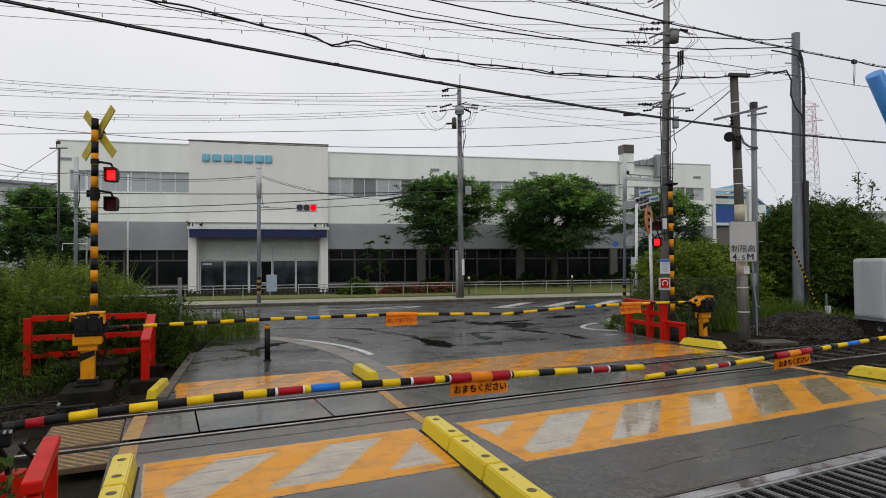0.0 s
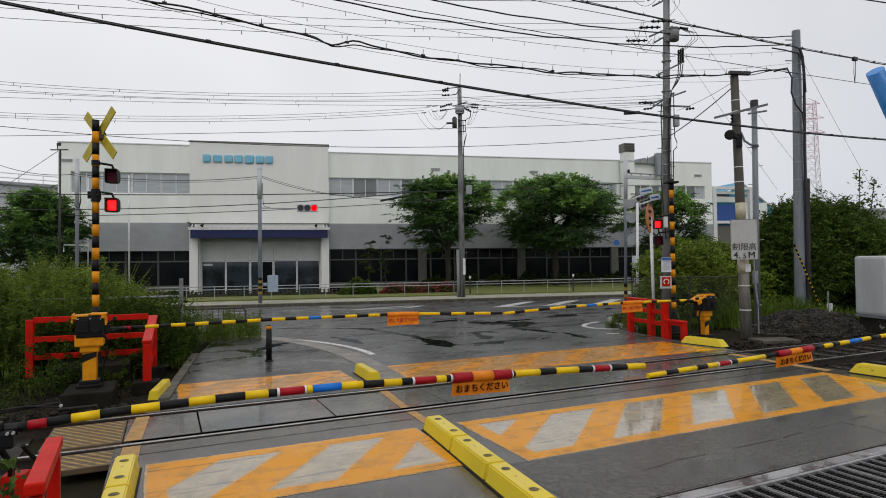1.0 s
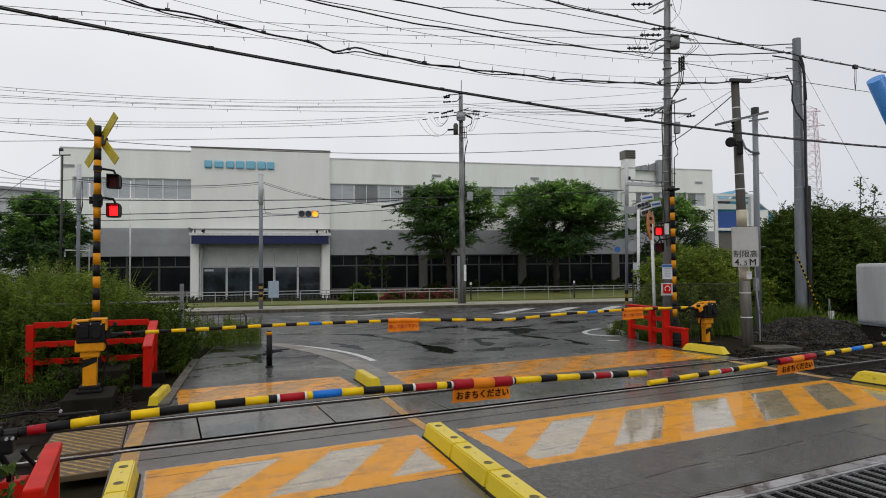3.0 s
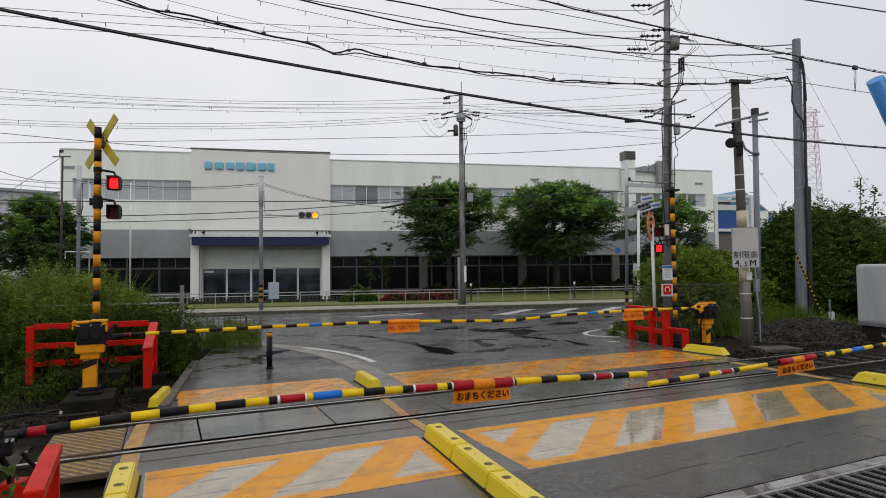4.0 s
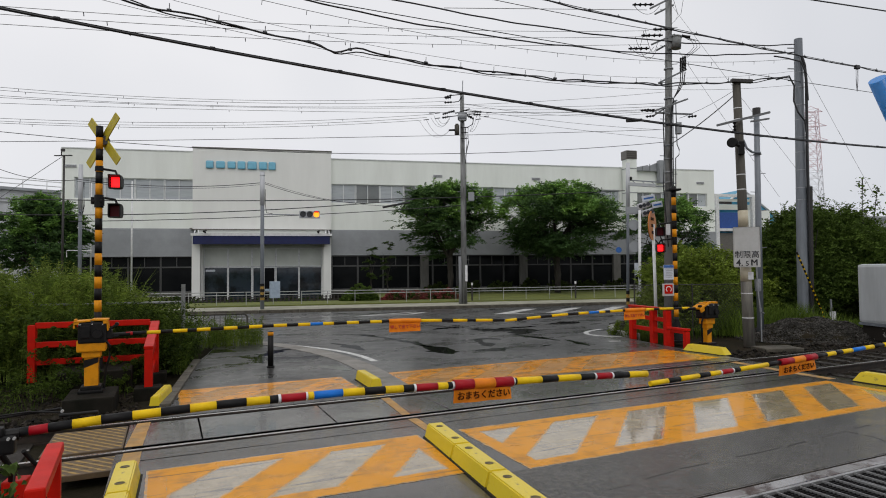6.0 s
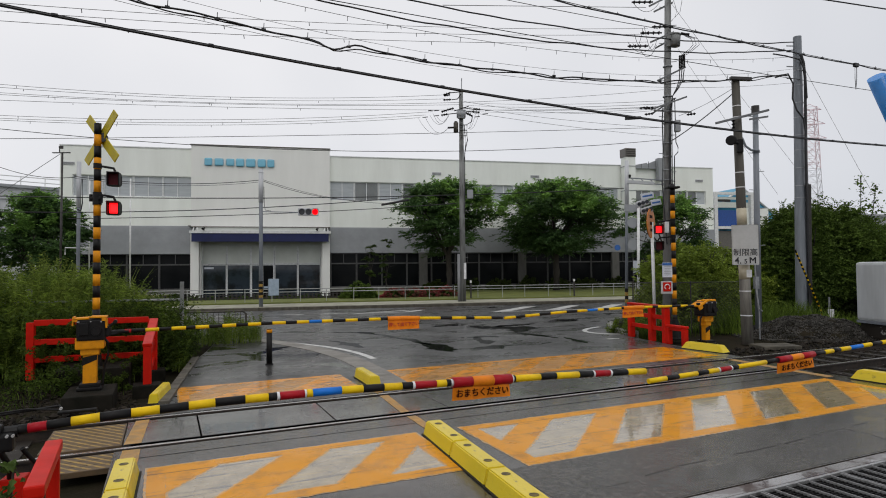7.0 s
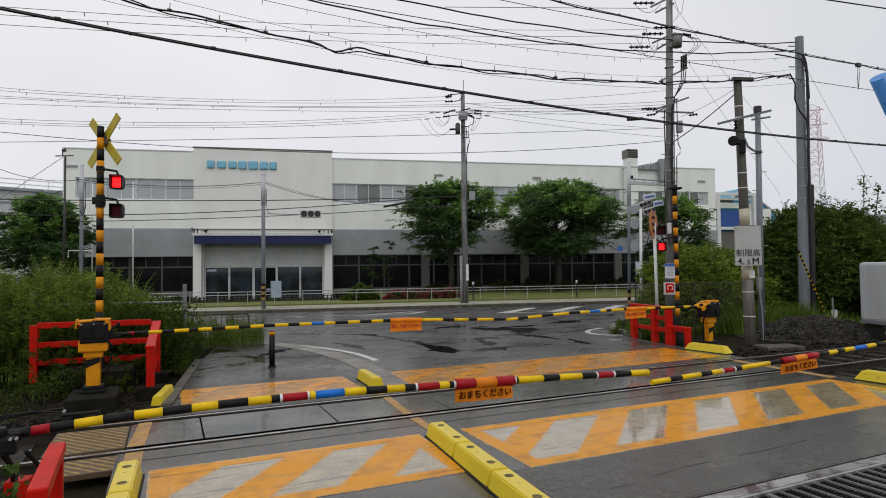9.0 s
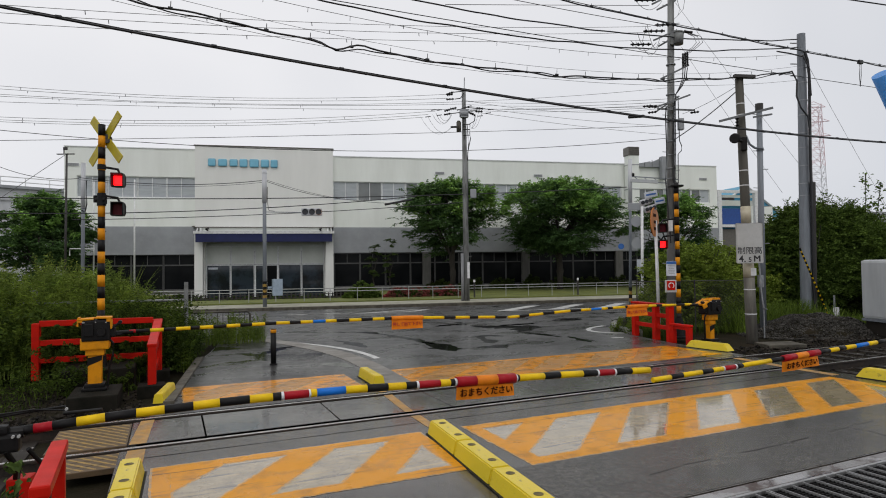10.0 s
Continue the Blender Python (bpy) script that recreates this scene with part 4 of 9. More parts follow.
# ---- yellow kerb blocks ----
def kerb_block(name, m, length, w, hgt, holes, label, slope=0.0):
    ob = thing(name, m, label, "kerb block", "yellow kerb blocks")
    bm = B()
    ins = w * 0.16
    prof = [(-w / 2, 0), (w / 2, 0), (w / 2 - ins, hgt), (-w / 2 + ins, hgt)]
    a = [bm.verts.new((x, 0, z)) for x, z in prof]
    b = [bm.verts.new((x, length, z)) for x, z in prof]
    if slope:
        for i in (2, 3):
            a[i].co.y += slope
            b[i].co.y -= slope
    bm.faces.new(a)
    bm.faces.new(b[::-1])
    for i in range(4):
        bm.faces.new((a[i], b[i], b[(i + 1) % 4], a[(i + 1) % 4]))
    bmesh.ops.bevel(bm, geom=bm.edges[:], offset=0.012, segments=2, affect="EDGES")
    part("body", bm, M_YELLOW_BLOCK, ob)
    bm = B()
    box(bm, (0, length / 2, 0.007), (w + 0.03, length + 0.015, 0.014), 0.004)
    part("base_strip", bm, M_GRIME, ob, "thin dark mossy strip at the foot of the block")
    for y in holes:
        bm = B()
        rod(bm, (0, y, hgt - 0.02), (0, y, hgt + 0.002), 0.042, seg=16)
        part("bolt_hole", bm, M_HOLE, ob, "dirty bolt hole")
    return ob


for k in range(3):
    y = 6.62 - 0.91 * (k + 1)
    kerb_block("kerb_block", pose(2.829 - 0.086 * k, y, 0, 0, 0, -5.4), 0.893, 0.27, 0.16, (0.2, 0.72), "yellow concrete kerb block with bolt holes between footway and carriageway")
kerb_block("kerb_block", pose(-0.365, 5.73, 0, 0, 0, -1.5), 0.9, 0.25, 0.16, (0.22, 0.70), "scuffed yellow concrete kerb block at the footway edge")
kerb_block("kerb_block", pose(-0.39, 4.82, 0, 0, 0, -1.5), 0.9, 0.25, 0.16, (0.2, 0.7), "scuffed yellow concrete kerb block at the footway edge")
kerb_block("kerb_block", pose(-0.15, 9.9, 0, 0, 0, -10), 0.98, 0.165, 0.15, (), "yellow concrete kerb block beyond the rails")
kerb_block("kerb_block", pose(3.20, 9.65, 0, 0, 0, -2), 1.0, 0.215, 0.17, (), "thick yellow concrete kerb block beyond the rails")
kerb_block("kerb_block", pose(11.46, 9.6, 0, 0, 0, 6), 1.12, 0.27, 0.165, (), "long yellow concrete kerb block with sloping ends", 0.12)
kerb_block("kerb_block", pose(10.9, 5.25, 0, 0, 0, 3), 1.25, 0.28, 0.17, (), "yellow concrete kerb block with sloping ends beside the carriageway", 0.12)
bm = B()
box(bm, (13.95, 10.25, -0.085), (1.0, 0.62, 0.1), 0.02, rz=-20)
single("concrete_slab", bm, M_EDGE, "flat mossy concrete cover slab on the gravel", "slab")


# ---- factory ----
factory = thing("factory_building", STREET, "long white two-storey factory with grey siding band and dark ground floor", "building")


def wall(u0, u1, z0, z1, y0=0.0, d=0.3, material=M_WALL, name="wall", label="", parent=factory):
    bm = B()
    box(bm, ((u0 + u1) / 2, y0 + d / 2, (z0 + z1) / 2), (u1 - u0, d, z1 - z0))
    return part(name, bm, material, parent, label)


def siding(u0, u1, z0, z1):
    """Horizontal lapped boards."""
    n = round((z1 - z0) / 0.165)
    hgt = (z1 - z0) / n
    for k in range(n):
        bm = B()
        z = z0 + hgt * k
        v = [bm.verts.new(p) for p in ((u0, -0.045, z), (u1, -0.045, z), (u1, -0.025, z + hgt), (u0, -0.025, z + hgt), (u0, 0.2, z), (u1, 0.2, z), (u1, 0.2, z + hgt), (u0, 0.2, z + hgt))]
        for q in ((0, 1, 2, 3), (4, 7, 6, 5), (0, 4, 5, 1), (3, 2, 6, 7), (0, 3, 7, 4), (1, 5, 6, 2)):
            bm.faces.new([v[i] for i in q])
        part("siding_board", bm, M_SIDING, factory)


def window(u0, u1, z0, z1, panes, frame_mat=M_FRAME, y=0.14, t=0.06, name="window"):
    """Frame with its panes; panes is a row of glass materials."""
    bm = B()
    um, zm = (u0 + u1) / 2, (z0 + z1) / 2
    box(bm, (um, y, z0 + t / 2), (u1 - u0, 0.1, t))
    box(bm, (um, y, z1 - t / 2), (u1 - u0, 0.1, t))
    n = len(panes)
    w = (u1 - u0) / n
    for k in range(n + 1):
        x = u0 + w * k
        x = x + t / 2 if k == 0 else x - t / 2 if k == n else x
        box(bm, (x, y, zm), (t, 0.096, z1 - z0 - 2 * t))
    fr = part(name, bm, frame_mat, factory)
    for k, g in enumerate(panes):
        bm = B()
        box(bm, (u0 + w * (k + 0.5), y + 0.02, zm), (w - t * 0.9, 0.02, z1 - z0 - t * 1.8))
        part("pane", bm, g, fr)
    return fr


wr = random.Random(4)
D, L, G = M_GLASS_DARK, M_BLIND, M_GLASS_MID
# left wing
wall(-14.6, -5.3, 9.27, 11.44)
wall(-14.6, -5.3, 5.42, 7.66)
wall(-14.6, -13.75, 7.66, 9.27)
for k in range(4):
    u = -13.75 + 2.1 * k
    window(u, u + 2.08, 7.66, 9.27, (L, L))
siding(-14.6, -5.3, 3.25, 5.42)
# right wing
wall(5.2, 41.1, 9.17, 11.2)
wall(5.2, 41.1, 5.38, 7.6)
pattern = [(L, L), (G, G), (L, L), (G, L)]
for k in range(4):
    u = 5.24 + 2.01 * k
    window(u, u + 1.99, 7.6, 9.17, pattern[k])
wall(13.28, 15.2, 7.6, 9.17)
u = 15.2
while u < 31.0:
    window(u, u + 1.98, 7.6, 9.17, wr.choice([(L, L), (G, L), (L, G), (G, G)]))
    u += 2.0
wall(31.2, 32.7, 7.6, 9.17)
u = 32.7
while u < 40.2:
    window(u, u + 1.88, 7.75, 9.0, wr.choice([(G, G), (G, L), (L, G)]))
    wall(u, u + 1.9, 7.6, 7.75)
    wall(u, u + 1.9, 9.0, 9.17)
    u += 1.9
wall(40.3, 41.1, 7.6, 9.17)
siding(5.2, 41.1, 3.29, 5.38)
# ground floor: low wall, columns, dark glazing
for u0, u1 in ((-14.6, -5.4), (5.3, 41.1)):
    wall(u0, u1, 0.16, 0.5, 0.0, 0.25, M_COLUMN)
    # inner wall coloured near black for the unlit rooms
    wall(u0, u1, 0.16, 3.29, 2.2, 0.1, M_GLASS_DARK, "inner_wall", "wall coloured near black as the unlit interior")
    wall(u0, u1, 3.24, 3.29, 0.2, 2.0, M_FRAME_DARK, "soffit")
    n = round((u1 - u0) / 2.1)
    w = (u1 - u0) / n
    for k in range(n):
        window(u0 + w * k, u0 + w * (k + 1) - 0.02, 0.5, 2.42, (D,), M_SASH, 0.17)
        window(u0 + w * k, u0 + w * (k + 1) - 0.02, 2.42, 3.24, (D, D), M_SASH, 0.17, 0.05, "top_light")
for u in (12.97, 21.8, 30.76, 39.6):
    wall(u - 0.35, u + 0.35, 0.16, 3.3, -0.12, 0.35, M_COLUMN, "column", "grey concrete column")
# parapet copings and ends
for u0, u1, z in ((-14.6, -5.33, 11.44), (5.24, 41.1, 11.2)):
    wall(u0 - 0.03, u1, z, z + 0.07, -0.05, 0.45, M_FRAME, "coping")
wall(-14.6, -14.3, 0.16, 11.43, 0.3, 25, M_WALL, "side_wall")
wall(40.8, 41.1, 0.16, 11.19, 0.3, 25, M_WALL, "side_wall")
wall(-14.6, 41.1, 0.16, 11.0, 25.3, 0.3, M_WALL, "back_wall")
wall(-14.3, 40.8, 10.7, 10.95, 0.3, 25, M_WAREHOUSE, "roof", "flat grey roof")
for u, z in ((14.2, 10.03), (23.1, 10.0), (39.6, 10.0), (-14.0, 10.1)):
    vent = wall(u - 0.4, u + 0.4, z - 0.12, z + 0.10, -0.05, 0.06, M_CABINET, "vent", "pale grey wall vent")
    for k in range(3):
        bm = B()
        box(bm, (u, -0.06, z - 0.07 + 0.06 * k), (0.74, 0.02, 0.012), rx=25)
        part("slat", bm, M_FRAME_DARK, vent)

# entrance block
FRONT = -0.6
wall(-5.3, 5.22, 5.36, 11.66, FRONT, 1.2, M_WALL_BLOCK, "front_wall", "plain white entrance wall")
wall(-5.36, 5.28, 11.66, 11.74, FRONT - 0.06, 1.3, M_COPING, "coping", "dark coping strip")
wall(-5.5, -5.3, 5.36, 5.42, FRONT - 0.1, 1.2, M_COPING, "drip")
wall(-5.3, 5.22, 5.30, 5.36, FRONT - 0.05, 1.2, M_COPING, "drip", "dark shadow joint")
wall(-5.0, 4.9, 5.0, 5.30, FRONT + 0.15, 1.0, M_WALL, "lintel")
wall(-5.25, 5.25, 4.78, 4.98, FRONT - 1.0, 2.4, M_WHITE_STEEL, "canopy", "white canopy edge")
wall(-5.1, 5.08, 4.14, 4.775, FRONT - 0.95, 0.12, M_NAVY, "awning", "navy blue awning fascia")
wall(-5.1, 5.08, 4.60, 4.775, FRONT - 0.83, 1.4, M_SIDING, "canopy_ceiling")
for u in (-4.98, 4.9):
    wall(u - 0.3, u + 0.3, -0.36, 4.78, FRONT - 0.35, 0.7, M_WALL_BLOCK, "column", "white square porch column")
    for k in (-1, 1):
        bm = B()
        rod(bm, (u + 0.16 * k, FRONT - 0.2, 4.98), (u + 0.10 * k, FRONT + 0.1, 5.36), 0.05)
        part("strut", bm, M_WHITE_STEEL, factory)
for u in (-4.2, 4.2):
    bm = B()
    rod(bm, (u, FRONT - 1.1, 4.98), (u, FRONT - 1.1, 5.12), 0.06)
    rod(bm, (u - 0.05, FRONT - 1.35, 5.08), (u + 0.05, FRONT - 1.0, 5.18), 0.09, 0.06)
    part("floodlight", bm, M_BLACK, factory, "small black floodlight")
wall(-4.6, 4.5, 3.5, 4.6, 0.35, 0.1, M_SHADE_PANEL, "transom_panel", "frosted grey-green panel")
for u0, u1 in ((-4.70, -4.6), (4.5, 4.62)):
    wall(u0, u1, -0.3, 4.6, -0.26, 0.75, M_WALL_BLOCK, "porch_return", "white return wall beside the glazing")
n = 5
for k in range(n):
    u = -4.6 + 1.82 * k
    window(u, u + 1.80, 2.42, 3.9, (M_SHADE_PANEL,), M_FRAME, 0.25, 0.06, "shade_panel")
    if k == 2:
        window(u, u + 1.80, -0.3, 2.40, (M_SHOP_GLASS, D), M_FRAME, 0.25, 0.09, "entrance_door")
    else:
        window(u, u + 1.80, -0.3, 2.40, (M_SHOP_GLASS,), M_FRAME, 0.25, 0.06, "shop_window")
bm = B()
box(bm, (-4.1, 0.22, 2.13), (0.7, 0.01, 0.16))
part("notice", bm, M_PAPER, factory, "small white notice on the glass")
# lobby back wall gets the same near black, as unlit
wall(-4.6, 4.5, -0.3, 4.0, 3.0, 0.1, M_GLASS_DARK, "inner_wall", "lobby wall coloured near black as an unlit room")
for u, z in ((-2.4, 0.45), (3.2, 0.5), (-0.4, 0.45)):
    bm = B()
    box(bm, (u, 1.6, z - 0.1), (1.3, 0.6, 0.06), 0.02)
    rod(bm, (u, 1.6, -0.3), (u, 1.6, z - 0.1), 0.05)
    part("lobby_table", bm, M_BLIND, factory, "pale lobby table")
wall(-5.6, 5.6, -0.42, -0.3, FRONT - 2.2, 5.9, M_CONC, "porch_floor", "concrete porch step")

# sign: seven plain raised blocks in the sign's colour
sign = thing("wall_sign", STREET, "pale blue raised sign blocks on the white entrance wall", "sign")
for k, (u, w, hh) in enumerate(((-4.05, 0.62, 0.60), (-3.26, 0.72, 0.56), (-2.44, 0.66, 0.56), (-1.70, 0.66, 0.62), (-0.90, 0.76, 0.64), (-0.08, 0.68, 0.62), (0.62, 0.60, 0.62))):
    bm = B()
    box(bm, (u, FRONT - 0.08, 10.38), (w - 0.06, 0.16, hh), 0.10)
    part("block", bm, M_SIGN_BLUE, sign)

# rooftop stack
stack = thing("exhaust_stack", STREET, "square pale exhaust stack with a dark cowl on the factory front", "chimney")
bm = B()
box(bm, (31.88, -0.65, 8.65), (0.95, 0.9, 6.5), 0.03)
part("shaft", bm, M_WALL, stack)
bm = B()
box(bm, (31.85, -0.65, 12.22), (1.06, 1.0, 0.78), 0.04)
cowl = part("cowl", bm, M_COPING, stack, "dark brown louvred cowl")
for k in range(4):
    bm = B()
    box(bm, (31.85, -1.16, 11.95 + 0.18 * k), (0.9, 0.04, 0.03), rx=30)
    part("louvre", bm, M_POLE_BROWN, cowl)
for k in range(3):
    bm = B()
    box(bm, (31.88, -0.65, 6.6 + 2.2 * k), (1.02, 0.97, 0.06))
    part("collar", bm, M_SIDING, stack)
duct = thing("roof_duct", STREET, "grey sheet metal duct rising from the wall over the factory roof", "duct")
bm = B()
box(bm, (35.2, -0.5, 10.85), (0.62, 0.5, 2.1), 0.03)
part("riser", bm, M_SIDING, duct)
bm = B()
for x0, x1, z0, z1 in ((32.4, 34.0, 11.18, 11.5), (34.0, 35.5, 11.36, 11.95)):
    v = [bm.verts.new(p) for p in ((x0, -0.3, 10.96), (x1, -0.3, 10.96), (x1, 0.6, 10.96), (x0, 0.6, 10.96), (x0, -0.3, z0), (x1, -0.3, z1), (x1, 0.6, z1), (x0, 0.6, z0))]
    for q in ((0, 3, 2, 1), (4, 5, 6, 7), (0, 1, 5, 4), (1, 2, 6, 5), (2, 3, 7, 6), (3, 0, 4, 7)):
        bm.faces.new([v[i] for i in q])
part("sloping_run", bm, M_SIDING, duct)
for k in range(3):
    bm = B()
    box(bm, (33.4 + 0.75 * k, -0.31, 11.16 + 0.13 * k), (0.05, 0.04, 0.4 + 0.24 * k))
    part("flange", bm, M_FRAME_DARK, duct)

# neighbours
def shed(u0, u1, n0, depth, hgt, material, label, roof=M_WAREHOUSE, rise=0.0, openings=0):
    ob = thing("warehouse", STREET, label, "building", "neighbouring buildings")
    bm = B()
    box(bm, ((u0 + u1) / 2, n0 + depth / 2, hgt / 2), (u1 - u0, depth, hgt))
    part("wall", bm, material, ob)
    bm = B()
    v = [bm.verts.new(p) for p in ((u0 - 0.3, n0 - 0.3, hgt), (u1 + 0.3, n0 - 0.3, hgt), (u1 + 0.3, n0 + depth / 2, hgt + rise + 0.3), (u0 - 0.3, n0 + depth / 2, hgt + rise + 0.3),
                                   (u0 - 0.3, n0 - 0.3, hgt + 0.25), (u1 + 0.3, n0 - 0.3, hgt + 0.25), (u1 + 0.3, n0 + depth / 2, hgt + rise + 0.5), (u0 - 0.3, n0 + depth / 2, hgt + rise + 0.5))]
    for q in ((0, 3, 2, 1), (4, 5, 6, 7), (0, 1, 5, 4), (1, 2, 6, 5), (2, 3, 7, 6), (3, 0, 4, 7)):
        bm.faces.new([v[i] for i in q])
    part("roof", bm, roof, ob)
    n = int((u1 - u0) / 2.6)
    for k in range(n):
        bm = B()
        box(bm, (u0 + 1.4 + 2.6 * k, n0 - 0.02, hgt * 0.5), (0.08, 0.06, hgt * 0.92))
        part("rib", bm, M_SIDING, ob)
    for k in range(openings):
        bm = B()
        box(bm, (u0 + 3 + 5.2 * k, n0 - 0.03, hgt * 0.78), (2.2, 0.1, 1.0))
        part("window", bm, M_GLASS_MID, ob)
    return ob


SIDE = pose(-9.3, 70.4, 0, 0, 0, 21)
side = thing("warehouse", SIDE, "long pale grey warehouse with a low roof beside the factory", "building", "neighbouring buildings")
bm = B()
box(bm, (-24, 9, 5.0), (54, 18, 10.0))
part("wall", bm, M_CABINET, side)
bm = B()
box(bm, (-24, 9, 10.15), (54.8, 18.8, 0.3), 0.05)
part("roof", bm, M_SIDING, side, "grey roof edge")
for k in range(20):
    bm = B()
    box(bm, (-48.5 + 2.5 * k, -0.04, 4.9), (0.12, 0.1, 9.6))
    part("rib", bm, M_SIDING, side)
for z in (6.4, 7.7, 8.9):
    bm = B()
    box(bm, (-24, -0.06, z), (53, 0.12, 0.1))
    part("girt", bm, M_WAREHOUSE, side)
rail = thing("roof_handrail", SIDE, "thin white steel handrail along the warehouse roof", "handrail")
for z in (10.75, 11.2):
    bm = B()
    rod(bm, (-30, 0.5, z), (1, 0.5, z), 0.05)
    part("rail", bm, M_WHITE_STEEL, rail)
for j in range(16):
    bm = B()
    rod(bm, (-29.5 + 2 * j, 0.5, 10.29), (-29.5 + 2 * j, 0.5, 11.2), 0.04)
    part("post", bm, M_WHITE_STEEL, rail)
gantry = thing("steel_frame_building", STREET, "white steel frame structure with deep blue wall panels", "building")
for u in (47.35, 52.0):
    bm = B()
    box(bm, (u, 8, 5), (0.42, 0.42, 10))
    part("post", bm, M_WHITE_STEEL, gantry)
for z in (6.15, 9.95):
    bm = B()
    box(bm, (49.7, 8, z), (5.1, 0.36, 0.3))
    part("beam", bm, M_WHITE_STEEL, gantry)
for u0, u1, z0, z1, m in ((47.9, 51.2, 6.32, 8.1, M_BLUE_PANEL), (46.45, 47.1, 4.6, 8.3, M_BLUE_DEEP), (47.6, 53.2, 8.4, 9.0, M_SHADE_PANEL), (46.2, 49.5, 9.05, 9.3, M_POLE_BROWN), (47.6, 53.2, 9.32, 9.6, M_WALL), (51.6, 54.4, 6.0, 8.38, M_WALL), (47.6, 56.0, 1.0, 5.8, M_COPING)):
    bm = B()
    box(bm, ((u0 + u1) / 2, 8.3, (z0 + z1) / 2), (u1 - u0, 0.2, z1 - z0))
    part("panel", bm, m, gantry)
gable = thing("gabled_shed", STREET, "turquoise gabled shed with white barge boards beyond the hedge", "building", "neighbouring buildings")
bm = B()
v = [bm.verts.new((u, n, z)) for n in (9.2, 21.0) for u, z in ((48.12, 0.0), (56.11, 0.0), (56.11, 8.01), (51.75, 10.85), (48.12, 8.01))]
for q in ((4, 3, 2, 1, 0), (5, 6, 7, 8, 9), (0, 1, 6, 5), (1, 2, 7, 6), (2, 3, 8, 7), (3, 4, 9, 8), (4, 0, 5, 9)):
    bm.faces.new([v[i] for i in q])
part("wall", bm, M_TURQ, gable)
for s in (1, -1):
    bm = B()
    rod(bm, (51.75, 9.1, 10.85), (51.75 + s * 4.29, 9.1, 7.82), 0.13, seg=4)
    part("barge_board", bm, M_WHITE_STEEL, gable, "white barge board")
shed(60, 120, 22, 30, 9.0, M_WAREHOUSE, "far pale grey warehouse beyond the hedge", rise=1.2, openings=8)


# ---- level crossing equipment ----
def letters(text, size, material, parent, m, label="", spacing=1.0, bold=0.0):
    cu = bpy.data.curves.new("lettering", "FONT")
    cu.body = text
    cu.size = size
    cu.align_x, cu.align_y = "CENTER", "CENTER"
    cu.extrude = 0.002
    cu.offset = bold
    cu.space_character = spacing
    ob = new("lettering", cu)
    cu.materials.append(material)
    ob.parent = parent
    ob.matrix_basis = m
    return tagged(ob, label)


FACE = pose(0, 0, 0, 90, 0, 0)      # text that faces towards -y


def striped_pole(parent, top, r, pitch, first_black=True, z0=0.0, name="band", first=0.0):
    z, k = top, 0
    while z > z0:
        z2 = max(z0, z - (first if first and k == 0 else pitch))
        bm = B()
        rod(bm, (0, 0, z2), (0, 0, z), r, seg=16)
        part(name, bm, M_BLACK if (k % 2 == 0) == first_black else M_ORYEL, parent, smooth=True)
        z, k = z2, k + 1


LAMPS = {}


def warning_lamp(parent, m, key):
    """Square lamp with a hood round a glowing lens; an added dark red flap, hinged under the hood's top, hides it as
    unlit.
    """
    bm = B()
    s = 0.125
    box(bm, (0.012, 0.10, 0), (0.225, 0.10, 0.25), 0.06)
    lamp = part("warning_lamp", bm, M_BLACK, parent, "square black warning lamp with deep hood", at=m)
    for c, d in (((0.012, -0.03, 0.116), (0.20, 0.20, 0.020)), ((0.012, -0.01, -0.116), (0.20, 0.14, 0.020)), ((-0.090, 0.0, 0), (0.018, 0.14, 0.22)), ((0.114, -0.02, 0), (0.018, 0.18, 0.22))):
        bm = B()
        box(bm, c, d, 0.008)
        part("hood", bm, M_BLACK, lamp)
    bm = B()
    box(bm, (0.010, 0.046, 0.0), (0.160, 0.012, 0.180), 0.02)
    part("lens", bm, M_LENS_ON, lamp, "glowing red lens")
    bm = B()
    box(bm, (0.012, 0, -0.104), (0.184, 0.006, 0.206), 0.002)
    LAMPS[key] = part("shutter", bm, M_LENS_OFF, lamp, "added dark red flap that hides the lit lens", at=pose(0, 0.032, 0.106))
    return lamp


def crossing_signal(m, top, pitch, cross_z, lamp_spots, lamp_turn, cross_turn, key, label, first=0.0):
    ob = thing("crossing_signal", m, label, "crossing signal", "crossing signals")
    striped_pole(ob, top, 0.061, pitch, first=first)
    if cross_z:
        for a in (1, -1):
            bm = B()
            box(bm, (0, -0.012 * a, 0), (0.17, 0.02, 1.2), 0.004, ry=45 * a)
            part("crossbuck_board", bm, M_CROSS, ob, "yellow crossbuck board", at=pose(0.02, 0.09, cross_z, 0, 0, cross_turn))
        bm = B()
        rod(bm, (0, 0.0, cross_z), (0.03, 0.08, cross_z), 0.05)
        rod(bm, (0.08, 0.02, cross_z), (0.06, 0.075, cross_z), 0.085)
        part("crossbuck_clamp", bm, M_POLE_BROWN, ob)
    for i, (x, z) in enumerate(lamp_spots):
        bm = B()
        s = 1 if x > 0 else -1
        tube(bm, [(0, 0, z + 0.26), (x * 0.45, 0.04, z + 0.24), (x * 0.85, 0.06, z + 0.22), (x, 0.06, z + 0.12)], 0.022, 8)
        rod(bm, (0, 0, z + 0.21), (0, 0, z + 0.30), 0.071, seg=14)
        part("lamp_arm", bm, M_BLACK, ob)
        warning_lamp(ob, pose(x, -0.04, z, 0, 0, lamp_turn), (key, i))
    return ob


